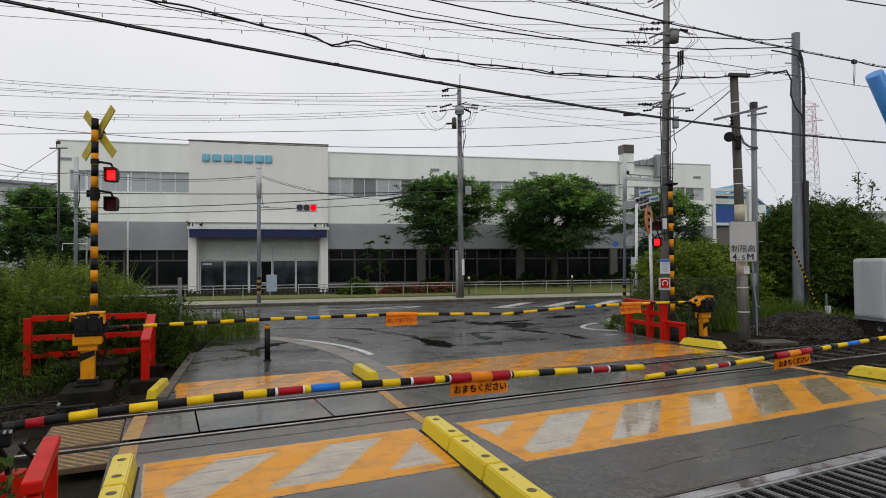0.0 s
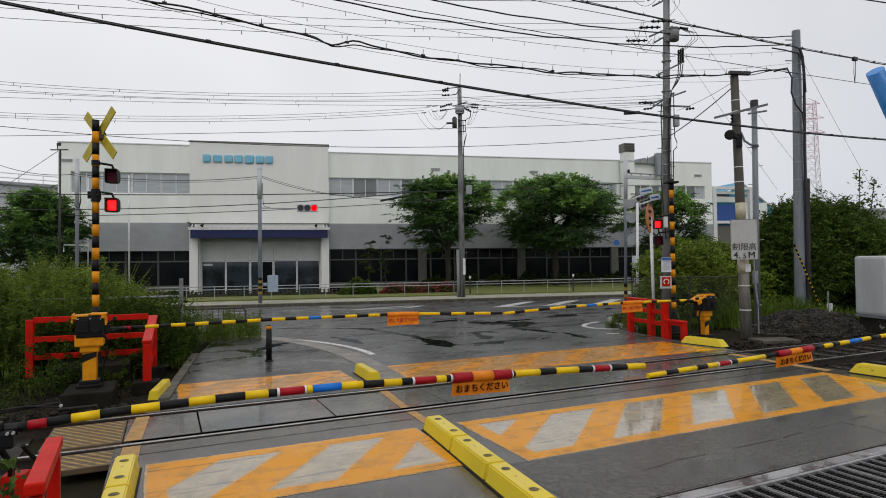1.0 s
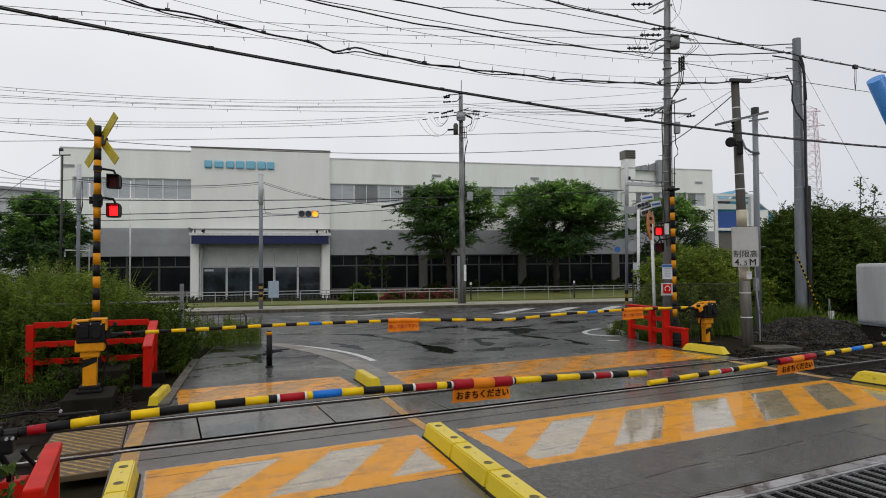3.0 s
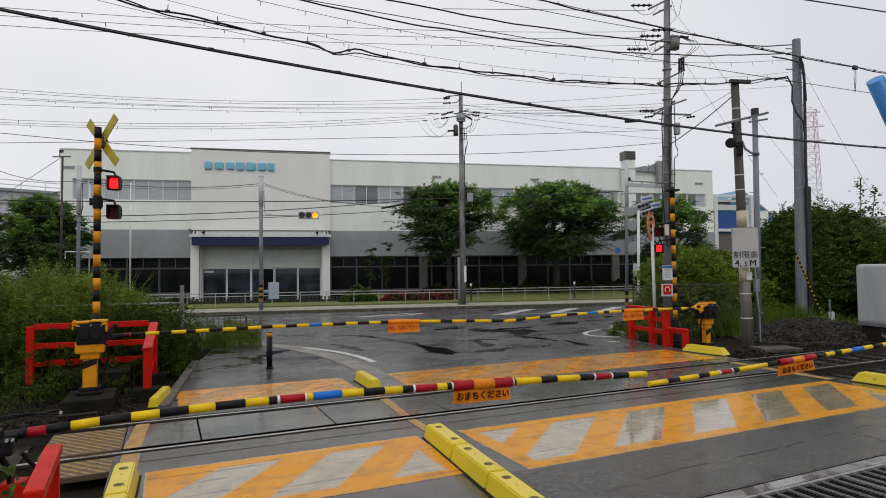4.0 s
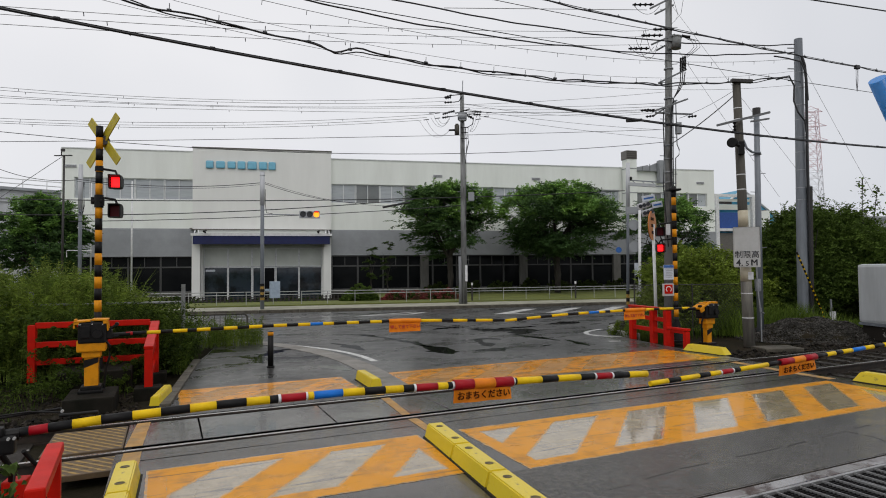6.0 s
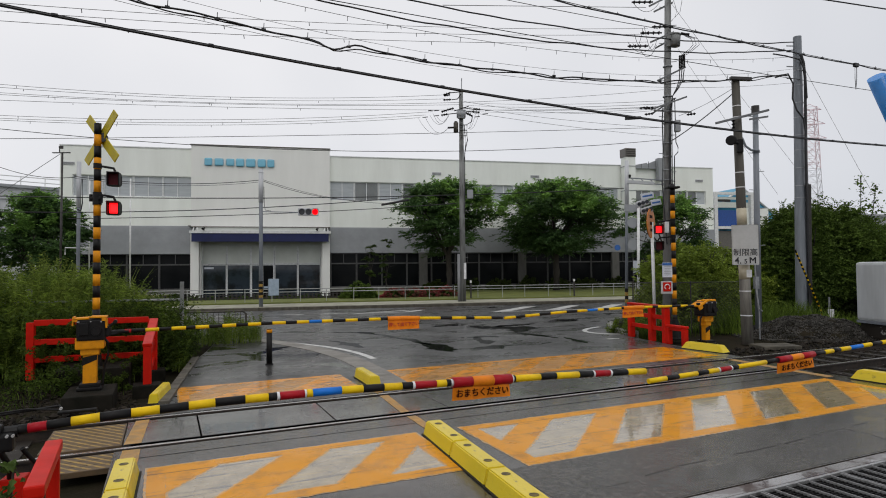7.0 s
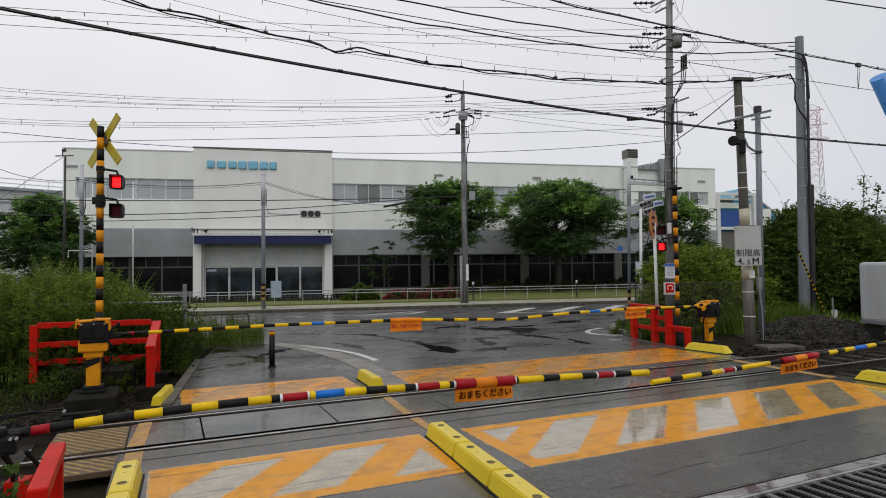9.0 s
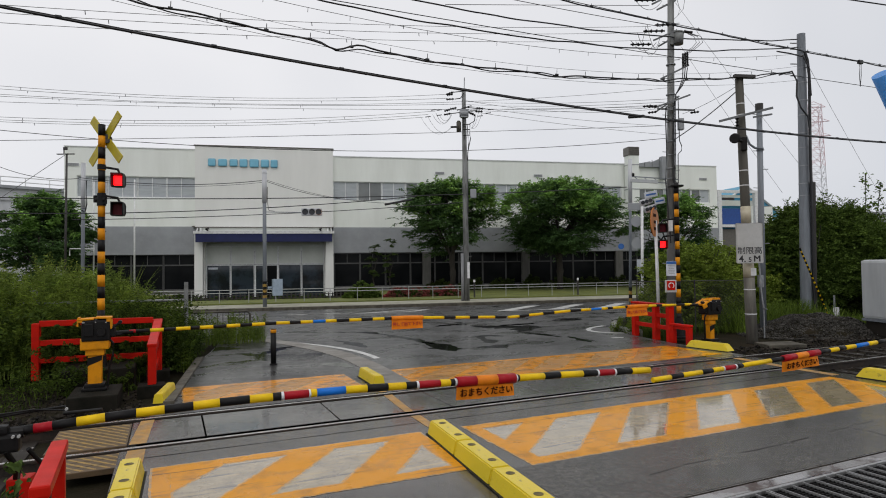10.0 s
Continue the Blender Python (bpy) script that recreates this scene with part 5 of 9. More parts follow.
M_CROSS = mat("faded_yellow_board", (0.52, 0.42, 0.015), 0.5, col2=(0.40, 0.31, 0.02), scale=5, bump=0.02)
VIEW = -24.8
sig = crossing_signal(pose(-1.14, 12.6, 0, 0, 0, VIEW), 4.694, 0.2135, 4.44, [(0.31, 3.65), (0.31, 3.12)], 15, -27, "west", "striped crossing signal post with yellow crossbuck and two red lamps")
bm = B()
rod(bm, (-0.105, -0.02, 3.25), (-0.105, -0.02, 3.38), 0.030, seg=12)
rod(bm, (0.085, -0.02, 3.22), (0.085, -0.02, 3.38), 0.026, seg=12)
rod(bm, (-0.09, -0.02, 3.30), (0.09, -0.02, 3.30), 0.045, seg=14)
rod(bm, (0, 0, 3.19), (0, 0, 3.42), 0.076, seg=18)
part("bell", bm, M_BLACK, sig, "black warning bell")
bm = B()
rod(bm, (0, 0, 0), (0, 0, 0.45), 0.12, 0.09)
part("base_collar", bm, M_BLACK, sig)
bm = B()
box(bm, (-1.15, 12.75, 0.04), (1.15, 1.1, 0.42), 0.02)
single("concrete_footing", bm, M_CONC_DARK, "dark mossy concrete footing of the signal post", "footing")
sig = crossing_signal(pose(12.75, 12.35, 0, 0, 0, VIEW), 4.12, 0.22, 0, [(-0.42, 2.98), (-0.42, 2.53)], -6, 0, "east", "striped crossing signal post with two red lamps beside the red fence", 0.19)
bm = B()
box(bm, (0, 0, 4.14), (0.34, 0.26, 0.05), 0.01)
rod(bm, (0, 0, 4.16), (0, 0, 4.24), 0.09, 0.05)
part("cap", bm, M_BLACK, sig)
bm = B()
rod(bm, (0, 0, 0.0), (0, 0, 0.5), 0.19, 0.085, seg=16)
box(bm, (0, 0, -0.02), (0.5, 0.5, 0.06), 0.02)
part("base_collar", bm, M_BLACK, sig, "black flared base")
notice = thing("notice_board", pose(12.75, 12.2, 0, 0, 0, VIEW), "white notice with blue header strapped to the signal post", "notice")
bm = B()
box(bm, (-0.31, -0.03, 1.86), (0.27, 0.02, 0.40), 0.006)
part("panel", bm, M_PAPER, notice)
bm = B()
box(bm, (-0.31, -0.045, 2.02), (0.27, 0.006, 0.07))
part("header", bm, M_BLUE_SIGN, notice)
for k in range(6):
    bm = B()
    box(bm, (-0.31 + 0.01 * (k % 2), -0.044, 1.95 - 0.045 * k), (0.19 - 0.02 * (k % 3), 0.004, 0.012))
    part("text_bar", bm, M_SIDING, notice)
button = thing("emergency_button", pose(12.75, 12.2, 0, 0, 0, VIEW), "red emergency button box on a pale plate below the notice", "emergency button")
bm = B()
box(bm, (-0.33, -0.02, 1.38), (0.31, 0.05, 0.34), 0.015)
part("plate", bm, M_SIGN_PLATE, button)
bm = B()
box(bm, (-0.33, -0.052, 1.40), (0.22, 0.02, 0.25), 0.008)
part("cover", bm, M_RED, button)
bm = B()
tube(bm, [(-0.33 + 0.07 * math.cos(a), -0.066, 1.40 + 0.07 * math.sin(a)) for a in [-0.95 + 5.04 * i / 16 for i in range(17)]], 0.013)
part("ring", bm, M_STRIPE_WHITE, button)


# barrier machines and arms
def machine(m, flip, label, size=1.0, reach=0.74, axis=1.0, flap=0.0, slim=1.0, leg=0.0):
    ob = thing("barrier_machine", m @ Matrix.Scale(size, 4), label, "barrier machine", "barrier machines")
    s = -1 if flip else 1
    bm = B()
    box(bm, (0, 0, 0.03 - leg), (0.42, 0.40, 0.06), 0.02)
    box(bm, (0, 0, 0.09 - leg), (0.34, 0.32, 0.08), 0.02)
    part("base_plate", bm, M_BLACK, ob)
    bm = B()
    box(bm, (0, 0, 0.36 - leg / 2), (0.23 * slim, 0.22 * slim, 0.5 + leg), 0.02)
    part("pedestal", bm, M_ORYEL, ob, "orange pedestal")
    for z in (0.42,):
        bm = B()
        v = [bm.verts.new(p) for p in ((-0.119, -0.114, z - 0.10), (0.119, -0.114, z), (0.119, -0.114, z + 0.09), (-0.119, -0.114, z + 0.05), (-0.119, -0.10, z - 0.10), (0.119, -0.10, z), (0.119, -0.10, z + 0.09), (-0.119, -0.10, z + 0.05))]
        for q in v:
            q.co.x *= slim
            q.co.y *= slim
        for q in ((0, 1, 2, 3), (7, 6, 5, 4), (0, 4, 5, 1), (1, 5, 6, 2), (2, 6, 7, 3), (3, 7, 4, 0)):
            bm.faces.new([v[i] for i in q])
        part("warning_band", bm, M_BLACK, ob)
    bm = B()
    box(bm, (0, 0, 0.575), (0.31 * slim, 0.28 * slim, 0.13), 0.02)
    box(bm, (0, 0, 0.73), (0.476 * slim, 0.36 * slim, 0.22), 0.03)
    part("gear_box", bm, M_ORYEL, ob, "orange gear box")
    bm = B()
    box(bm, (s * 0.02, -0.02, 0.98), (0.47, 0.36, 0.40), 0.035)
    box(bm, (s * 0.26, -0.05, 0.93), (0.16, 0.2, 0.17), 0.02)
    box(bm, (-0.09, -0.21, 1.0), (0.16, 0.05, 0.24), 0.02)
    drive = part("drive", bm, M_BLACK, ob, "black drive housing")
    bm = B()
    rod(bm, (0.11, -0.20, 0.95), (0.11, -0.25, 0.95), 0.085, 0.075, seg=18)
    part("gear_cap", bm, M_BLACK, drive, "round black gear cap")
    for x, z in ((-0.19, 1.14), (-0.17, 1.14), (0.02, 1.14), (0.19, 1.13)):
        bm = B()
        rod(bm, (x, -0.20, z), (x, -0.222, z), 0.012, seg=8)
        part("bolt", bm, M_CERAMIC, drive)
    bm = B()
    tube(bm, [(s * 0.2, -0.1, 0.86), (s * 0.30, -0.1, 0.72), (s * 0.30, -0.08, 0.5), (s * 0.24, -0.04, 0.3), (s * 0.2, 0.0, 0.05 - leg)], 0.022, 8)
    part("cable", bm, M_BLACK, ob, "black supply cable")
    bm = B()
    rod(bm, (s * 0.30, -0.16, 1.02), (s * 0.42, -0.16, 1.12), 0.022)
    rod(bm, (s * 0.42, -0.19, 1.12), (s * 0.42, -0.11, 1.12), 0.035, seg=12)
    part("crank", bm, M_BLACK, ob, "black hand crank")
    for x in (-0.17, 0.17):
        bm = B()
        if flap and x < 0:
            box(bm, (x - 0.12, -0.05, 1.12), (0.34, 0.32, 0.05), 0.015, ry=-flap)
            box(bm, (x - 0.22, -0.20, 1.03), (0.16, 0.03, 0.12), 0.02, ry=-flap)
            box(bm, (x + 0.06, -0.1, 1.20), (0.16, 0.14, 0.06), 0.015)
        elif flap:
            box(bm, (x, -0.05, 1.19), (0.16, 0.2, 0.07), 0.02)
            rod(bm, (x + 0.06, -0.1, 1.16), (x + 0.06, -0.1, 1.06), 0.03)
        else:
            k = 1 if x > 0 else -1
            box(bm, (k * 0.145, -0.03, 1.205 + 0.01 * k), (0.27, 0.36, 0.032), 0.01, ry=2 * k)
            box(bm, (k * 0.268, -0.06, 1.12 - 0.03 * k), (0.03, 0.26, 0.17), 0.008, ry=-4 * k)
            box(bm, (k * 0.235, -0.20, 1.17), (0.08, 0.02, 0.06), 0.006)
        part("cover", bm, M_ORYEL, ob, "yellow-orange cover flap")
    bm = B()
    rod(bm, (s * 0.2, 0, axis - 0.02), (s * reach, 0, axis), 0.045, 0.038)
    rod(bm, (s * 0.15, -0.07, axis - 0.08), (s * reach * 0.7, -0.03, axis - 0.03), 0.03)
    part("arm_socket", bm, M_BLACK, ob, "black arm socket")
    return ob


STRIPES = {"y": M_YELLOW, "k": M_BLACK, "r": M_STRIPE_RED, "b": M_STRIPE_BLUE, "w": M_STRIPE_WHITE, "o": M_ORANGE_CLOTH}


def barrier_arm(y, knots, r, bends, label):
    """A drooping arm along x at depth y; knots: end x and colour of each stripe; bends: (x, z) of its line."""
    ob = thing("crossing_barrier", pose(knots[0][0], y, 0), label, "crossing barrier", "crossing barriers")
    xs, zs = [b[0] for b in bends], [b[1] for b in bends]
    x0 = knots[0][0]
    for x1, c in knots[1:]:
        n = max(1, int((x1 - x0) / 0.15))
        bm = B()
        rr = r * (1.45 if c in "RO" else 1.0) * (1.0 if c != "w" else 1.06)
        tube(bm, [(x - knots[0][0], 0, float(np.interp(x, xs, zs))) for x in np.linspace(x0, x1, n + 1)], rr, 14)
        part("stripe", bm, STRIPES[c.lower()], ob, smooth=True)
        x0 = x1
    return ob


def arm_flag(parent, x, z, w, hgt, text, size, label, tilt=0.0, m=M_TEXT_DARK):
    bm = B()
    v = []
    nx = 12
    for i in range(nx + 1):
        for k, y in ((0, 0.0), (1, 0.006)):
            xx = -w / 2 + w * i / nx
            v.append(bm.verts.new((xx, y + 0.006 * math.sin(i * 1.1), 0)))
            v.append(bm.verts.new((xx * 1.015, y + 0.010 * math.sin(i * 0.9 + 1), -hgt)))
    for i in range(nx):
        a, b = 4 * i, 4 * i + 4
        bm.faces.new((v[a], v[b], v[b + 1], v[a + 1]))
        bm.faces.new((v[a + 2], v[a + 3], v[b + 3], v[b + 2]))
        bm.faces.new((v[a + 1], v[b + 1], v[b + 3], v[a + 3]))
        bm.faces.new((v[a], v[a + 2], v[b + 2], v[b]))
    fl = part("flag", bm, M_ORANGE_CLOTH, parent, label, at=pose(x, -0.012, z, 0, tilt, 0))
    letters(text, size, m, fl, pose(0, -0.018, -hgt * 0.52) @ FACE, "dark lettering", bold=size * 0.019)


machine(pose(-1.07, 11.0, 0.23), False, "orange and black barrier machine on a concrete block", 0.84, 0.64, 0.917, leg=0.14)
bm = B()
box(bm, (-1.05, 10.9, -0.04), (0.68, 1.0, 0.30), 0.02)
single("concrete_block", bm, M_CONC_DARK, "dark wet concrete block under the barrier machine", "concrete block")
machine(pose(12.39, 11.0, -0.02), True, "orange and black barrier machine standing before the hedge", 0.93, 0.73, 1.06, 24, 0.7)
machine(pose(-1.72, 4.5, 0), False, "orange and black barrier machine beside the footway", 1.0, 0.9, 0.99)
machine(pose(10.15, 4.5, 0), True, "orange and black barrier machine beside the carriageway", 1.0, 0.6, 1.03)

near_l = [(-0.85, ""), (-0.77, "k"), (-0.67, "r"), (-0.54, "k"), (-0.38, "y"), (-0.2, "k"), (-0.03, "y"), (0.15, "k"), (0.32, "y"), (0.52, "k"), (0.68, "y"), (0.74, "k"), (0.76, "w"), (0.94, "r"), (0.955, "w"), (1.0, "y"), (1.22, "b"),
          (1.39, "y"), (1.56, "k"), (1.71, "y"), (1.80, "k"), (1.82, "w"), (2.01, "r"), (2.10, "y"), (2.14, "k"), (2.16, "w"), (2.34, "R"), (2.54, "O"), (2.72, "R"), (2.74, "w"), (2.76, "k"), (3.02, "y"), (3.19, "k"), (3.44, "y"), (3.6, "k"),
          (3.62, "w"), (3.80, "r"), (3.82, "w"), (4.01, "k"), (4.24, "y")]
arm = barrier_arm(4.5, near_l, 0.030, [(-0.86, 0.995), (-0.31, 1.03), (0.39, 1.05), (1.2, 1.05), (2.44, 1.015), (3.29, 0.99), (4.25, 0.95)], "lowered yellow and black striped barrier with orange flag over footway")
arm_flag(arm, 2.43 + 0.85, 0.985, 0.54, 0.115, "おまちください", 0.0725, "orange vinyl warning flag", 1.0)
near_r = [(4.28, ""), (4.51, "y"), (4.67, "k"), (4.93, "y"), (5.08, "k"), (5.23, "y"), (5.25, "w"), (5.41, "r"), (5.43, "w"), (5.52, "k"), (5.96, "y"), (6.16, "k"), (6.37, "R"), (6.56, "O"), (6.77, "R"), (6.96, "k"), (7.12, "y"), (7.25, "k"), (7.44, "y"),
          (7.68, "b"), (7.86, "y"), (8.06, "k"), (8.3, "y"), (8.5, "k"), (8.7, "y"), (9.6, "k")]
arm = barrier_arm(4.5, near_r, 0.025, [(4.28, 0.85), (5.46, 0.89), (6.46, 0.93), (8.15, 1.0), (9.6, 1.03)], "lowered yellow and black striped barrier with orange flag over carriageway")
arm_flag(arm, 6.44 - 4.28, 0.90, 0.60, 0.115, "おまちください", 0.075, "orange vinyl warning flag", -3.0)

S = 0.973
far_l = [(-0.61, ""), (-0.51, "r"), (-0.3, "k"), (-0.09, "y"), (0.1, "k"), (0.33, "y"), (0.48, "k"), (0.7, "y"), (0.92, "k"), (1.15, "y"), (1.35, "k"), (1.58, "y"), (1.78, "k"), (2.02, "y"), (2.22, "k"), (2.45, "y"), (2.69, "b"), (2.9, "y"), (3.15, "k"),
         (3.39, "y"), (3.62, "k"), (3.86, "y"), (4.01, "k"), (4.69, "O"), (5.16, "y"), (5.42, "k"), (5.75, "y"), (5.95, "k"), (6.36, "y"), (6.64, "k")]
arm = barrier_arm(11.0, [(x * S, c) for x, c in far_l], 0.030, [(-0.8, 1.0), (1.7, 1.02), (4.23, 1.0), (6.5, 0.91)], "lowered striped barrier arm beyond the rails over the footway")
arm_flag(arm, (4.35 + 0.61) * S, 0.985, 0.64, 0.20, "押して出て下さい", 0.078, "orange vinyl flag with worn lettering", 0, M_TEXT_RED)
far_r = [(6.7, ""), (6.97, "y"), (7.22, "k"), (7.59, "y"), (7.89, "k"), (8.33, "y"), (8.63, "k"), (8.92, "y"), (9.22, "b"), (9.4, "y"), (9.55, "k"), (9.93, "y"), (10.0, "k"), (10.64, "O"), (10.91, "y"), (11.09, "k"), (11.56, "y"), (11.85, "k"), (12.1, "y")]
arm = barrier_arm(11.0, [(x * S, c) for x, c in far_r], 0.030, [(6.5, 0.90), (8.06, 0.97), (10.0, 1.0), (11.8, 0.98)], "lowered striped barrier arm beyond the rails over the carriageway")
arm_flag(arm, (10.3 - 6.7) * S, 0.97, 0.62, 0.20, "押して出て下さい", 0.075, "orange vinyl flag with worn lettering", -1, M_TEXT_RED)

# link rods of the near machine
bm = B()
tube(bm, [(-1.3, 4.75, 0.98), (-1.0, 4.72, 1.05), (-0.62, 4.62, 1.10), (-0.60, 4.55, 1.06)], 0.008, 8)
tube(bm, [(-1.3, 4.75, 1.01), (-1.0, 4.72, 1.065), (-0.8, 4.65, 1.09), (-0.60, 4.58, 1.08)], 0.006, 8)
rod(bm, (-0.62, 4.56, 1.065), (-0.40, 4.52, 1.075), 0.012)
box(bm, (-1.08, 4.46, 0.94), (0.5, 0.10, 0.11), 0.02)
box(bm, (-1.06, 4.46, 1.02), (0.34, 0.08, 0.06), 0.02)
tube(bm, [(-0.9, 4.42, 0.9), (-0.86, 4.5, 0.78), (-0.88, 4.6, 0.66), (-0.93, 4.62, 0.6)], 0.018, 8)
tube(bm, [(-0.8, 4.5, 0.88), (-0.72, 4.6, 0.72), (-0.76, 4.7, 0.58)], 0.014, 8)
single("arm_linkage", bm, M_BLACK, "black steel linkage at the barrier arm's foot", "linkage")
for p in ((-0.86, 4.415, 0.985), (-0.83, 4.415, 0.985), (-0.98, 4.42, 1.06), (-0.60, 4.53, 1.10)):
    bm = B()
    rod(bm, p, (p[0], p[1] - 0.02, p[2]), 0.009, seg=10)
    single("bolt_head", bm, M_CERAMIC, "shiny bolt head on the black linkage", "bolt", "linkage bolts")



# red guard fences
def red_fence(name, a, b, hgt, rails, label, plate=True, posts=2, z0=-0.02, post_w=0.13, end=None):
    """Posts, rails and a flat top plate; end: the height at b where the top slopes."""
    a, b = Vector(a), Vector(b)
    d = b - a
    ang = math.degrees(math.atan2(d.y, d.x))
    ob = thing(name, pose(a.x, a.y, z0, 0, 0, ang), label, "guard fence", "red guard fences")
    n = d.length
    end = hgt if end is None else end
    tilt = math.degrees(math.atan2(hgt - end, n))
    for k in range(posts):
        f = k / (posts - 1) if posts != 3 else (0, 0.62, 1)[k]
        hh = hgt + (end - hgt) * f - 0.07
        bm = B()
        box(bm, (n * f, 0, hh / 2), (post_w, post_w, hh), 0.012)
        part("post", bm, M_RED, ob)
    for z in rails:
        bm = B()
        box(bm, (n / 2, -0.01, z * (1 + end / hgt) / 2), (n - post_w * 0.8, 0.06, 0.11), 0.01, ry=tilt * z / hgt)
        part("rail", bm, M_RED, ob)
    if plate:
        bm = B()
        box(bm, (n / 2, 0, (hgt + end) / 2 - 0.03), (math.hypot(n, hgt - end) + post_w + 0.02, post_w + 0.02, 0.06), 0.012, ry=tilt)
        part("top_plate", bm, M_RED, ob)
    return ob


red_fence("guard_fence", (-2.26, 13.35), (-0.24, 13.12), 1.13, (0.69, 0.37, 1.05), "red steel guard fence in weeds behind the barrier machine", plate=False, z0=-0.03)
red_fence("guard_fence", (-0.20, 13.05), (-0.27, 11.45), 1.15, (0.72, 0.36), "red steel guard fence with a sloping flat top along the footway", end=0.87, z0=-0.12)
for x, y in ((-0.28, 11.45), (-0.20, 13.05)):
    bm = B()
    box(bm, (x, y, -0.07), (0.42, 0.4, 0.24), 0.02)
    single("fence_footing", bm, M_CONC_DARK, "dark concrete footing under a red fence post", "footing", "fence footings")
red_fence("guard_fence", (11.97, 13.2), (11.68, 11.62), 0.97, (0.66, 0.36), "red steel guard fence beside the far carriageway", posts=3, post_w=0.15)
red_fence("guard_fence", (11.66, 11.5), (11.62, 10.95), 0.5, (0.42,), "low red steel fence end beside the yellow kerb block", posts=2, post_w=0.12)
red_fence("guard_fence", (-0.535, 3.29), (-0.572, 4.05), 1.03, (0.62, 0.28), "red steel guard fence with a flat top at the footway edge", post_w=0.065)
red_fence("guard_fence", (-1.9, 4.75), (-0.855, 4.62), 0.775, (0.36, 0.14), "low red steel guard fence beside the near barrier machine", plate=False, post_w=0.13)

# bollard
bol = thing("bollard", pose(1.965, 12.85, 0), "black plastic bollard with an orange band on the footway", "bollard")
for z0, z1, r, m in ((0, 0.03, 0.08, M_BLACK), (0.03, 0.66, 0.058, M_BLACK), (0.66, 0.73, 0.06, M_ORYEL), (0.73, 0.745, 0.05, M_BLACK)):
    bm = B()
    rod(bm, (0, 0, z0), (0, 0, z1), r, seg=18)
    part("section", bm, m, bol, smooth=True)

# pipe fence by the weeds, and the low hoop barrier
pf = thing("pipe_fence", pose(0, 0, 0), "grey galvanised pipe fence half hidden in weeds", "fence")
for x, y, t in ((0.34, 14.7, 1.72), (-2.6, 15.2, 1.6), (-5.6, 15.7, 1.6)):
    bm = B()
    rod(bm, (x, y, -0.1), (x, y, t), 0.045)
    part("post", bm, M_OLD_PIPE, pf)
for z in (1.32, 0.6):
    bm = B()
    rod(bm, (0.34, 14.7, z), (-9, 16.3, z), 0.028)
    part("rail", bm, M_OLD_PIPE, pf)
hoop = thing("hoop_barrier", pose(1.3, 18.0, 0, 0, 0, -8), "low dark grey pipe barrier with upright bars beside the footway", "barrier")
bm = B()
tube(bm, [(-0.9, 0, 0), (-0.9, 0, 0.72), (-0.82, 0, 0.8), (0.72, 0, 0.8), (0.8, 0, 0.72), (0.8, 0, 0)], 0.03, 8)
part("hoop", bm, M_POLE_DARK, hoop)
for k in range(11):
    bm = B()
    rod(bm, (-0.8 + 0.145 * k, 0, 0.12), (-0.8 + 0.145 * k, 0, 0.79), 0.01, seg=6)
    part("bar", bm, M_POLE_DARK, hoop)
bm = B()
rod(bm, (-0.9, 0, 0.12), (0.8, 0, 0.12), 0.015)
part("lower_rail", bm, M_POLE_DARK, hoop)

# dark wire fence before the right-hand hedge
wf = thing("wire_fence", pose(13.08, 14.33, 0, 0, 0, VIEW), "dark chain-link fence with thin posts before the hedge", "fence")
for x in (0.0, 1.78, 3.6):
    bm = B()
    rod(bm, (x, 0, -0.1), (x, 0, 1.5), 0.02, seg=8)
    part("post", bm, M_POLE_BROWN, wf)
bm = B()
rod(bm, (0, 0, 1.46), (3.6, 0, 1.46), 0.012, seg=8)
part("top_rail", bm, M_POLE_BROWN, wf)
bm = B()
for k in range(-14, 36):
    for s in (1, -1):
        x0, x1 = 0.1 * k, 0.1 * k + 1.4
        z0, z1 = (0.05, 1.45) if s > 0 else (1.45, 0.05)
        c0, c1 = max(x0, 0.0), min(x1, 3.6)
        if c1 - c0 > 0.1:
            rod(bm, (c0, 0, z0 + (z1 - z0) * (c0 - x0) / 1.4), (c1, 0, z0 + (z1 - z0) * (c1 - x0) / 1.4), 0.004, seg=4, caps=False)
part("mesh", bm, M_POLE_BROWN, wf, "chain-link mesh")

# street fence along the lawn
for k in range(24):
    u = -24 + 3.0 * k
    fe = thing("street_fence", street(u, -14.8, 0.12), "low galvanised two-rail street fence along the lawn", "fence", "street fence panels")
    for z in (0.58, 0.745):
        bm = B()
        rod(bm, (0, 0, z), (2.96, 0, z), 0.021, seg=8)
        part("rail", bm, M_FENCE_PIPE, fe)
    for x in (0.05, 1.5):
        bm = B()
        rod(bm, (x, 0, 0), (x, 0, 0.755), 0.020, seg=8)
        part("post", bm, M_FENCE_PIPE, fe)
for u in (12.95, 19.6):
    bo = thing("garden_lamp", street(u, -15.2, 0.12), "short dark garden lamp post by the street fence", "garden lamp", "garden lamps")
    bm = B()
    rod(bm, (0, 0, 0), (0, 0, 0.95), 0.05)
    part("post", bm, M_POLE_BROWN, bo)
    bm = B()
    rod(bm, (0, 0, 0.95), (0, 0, 1.1), 0.06)
    part("head", bm, M_WHITE_STEEL, bo)


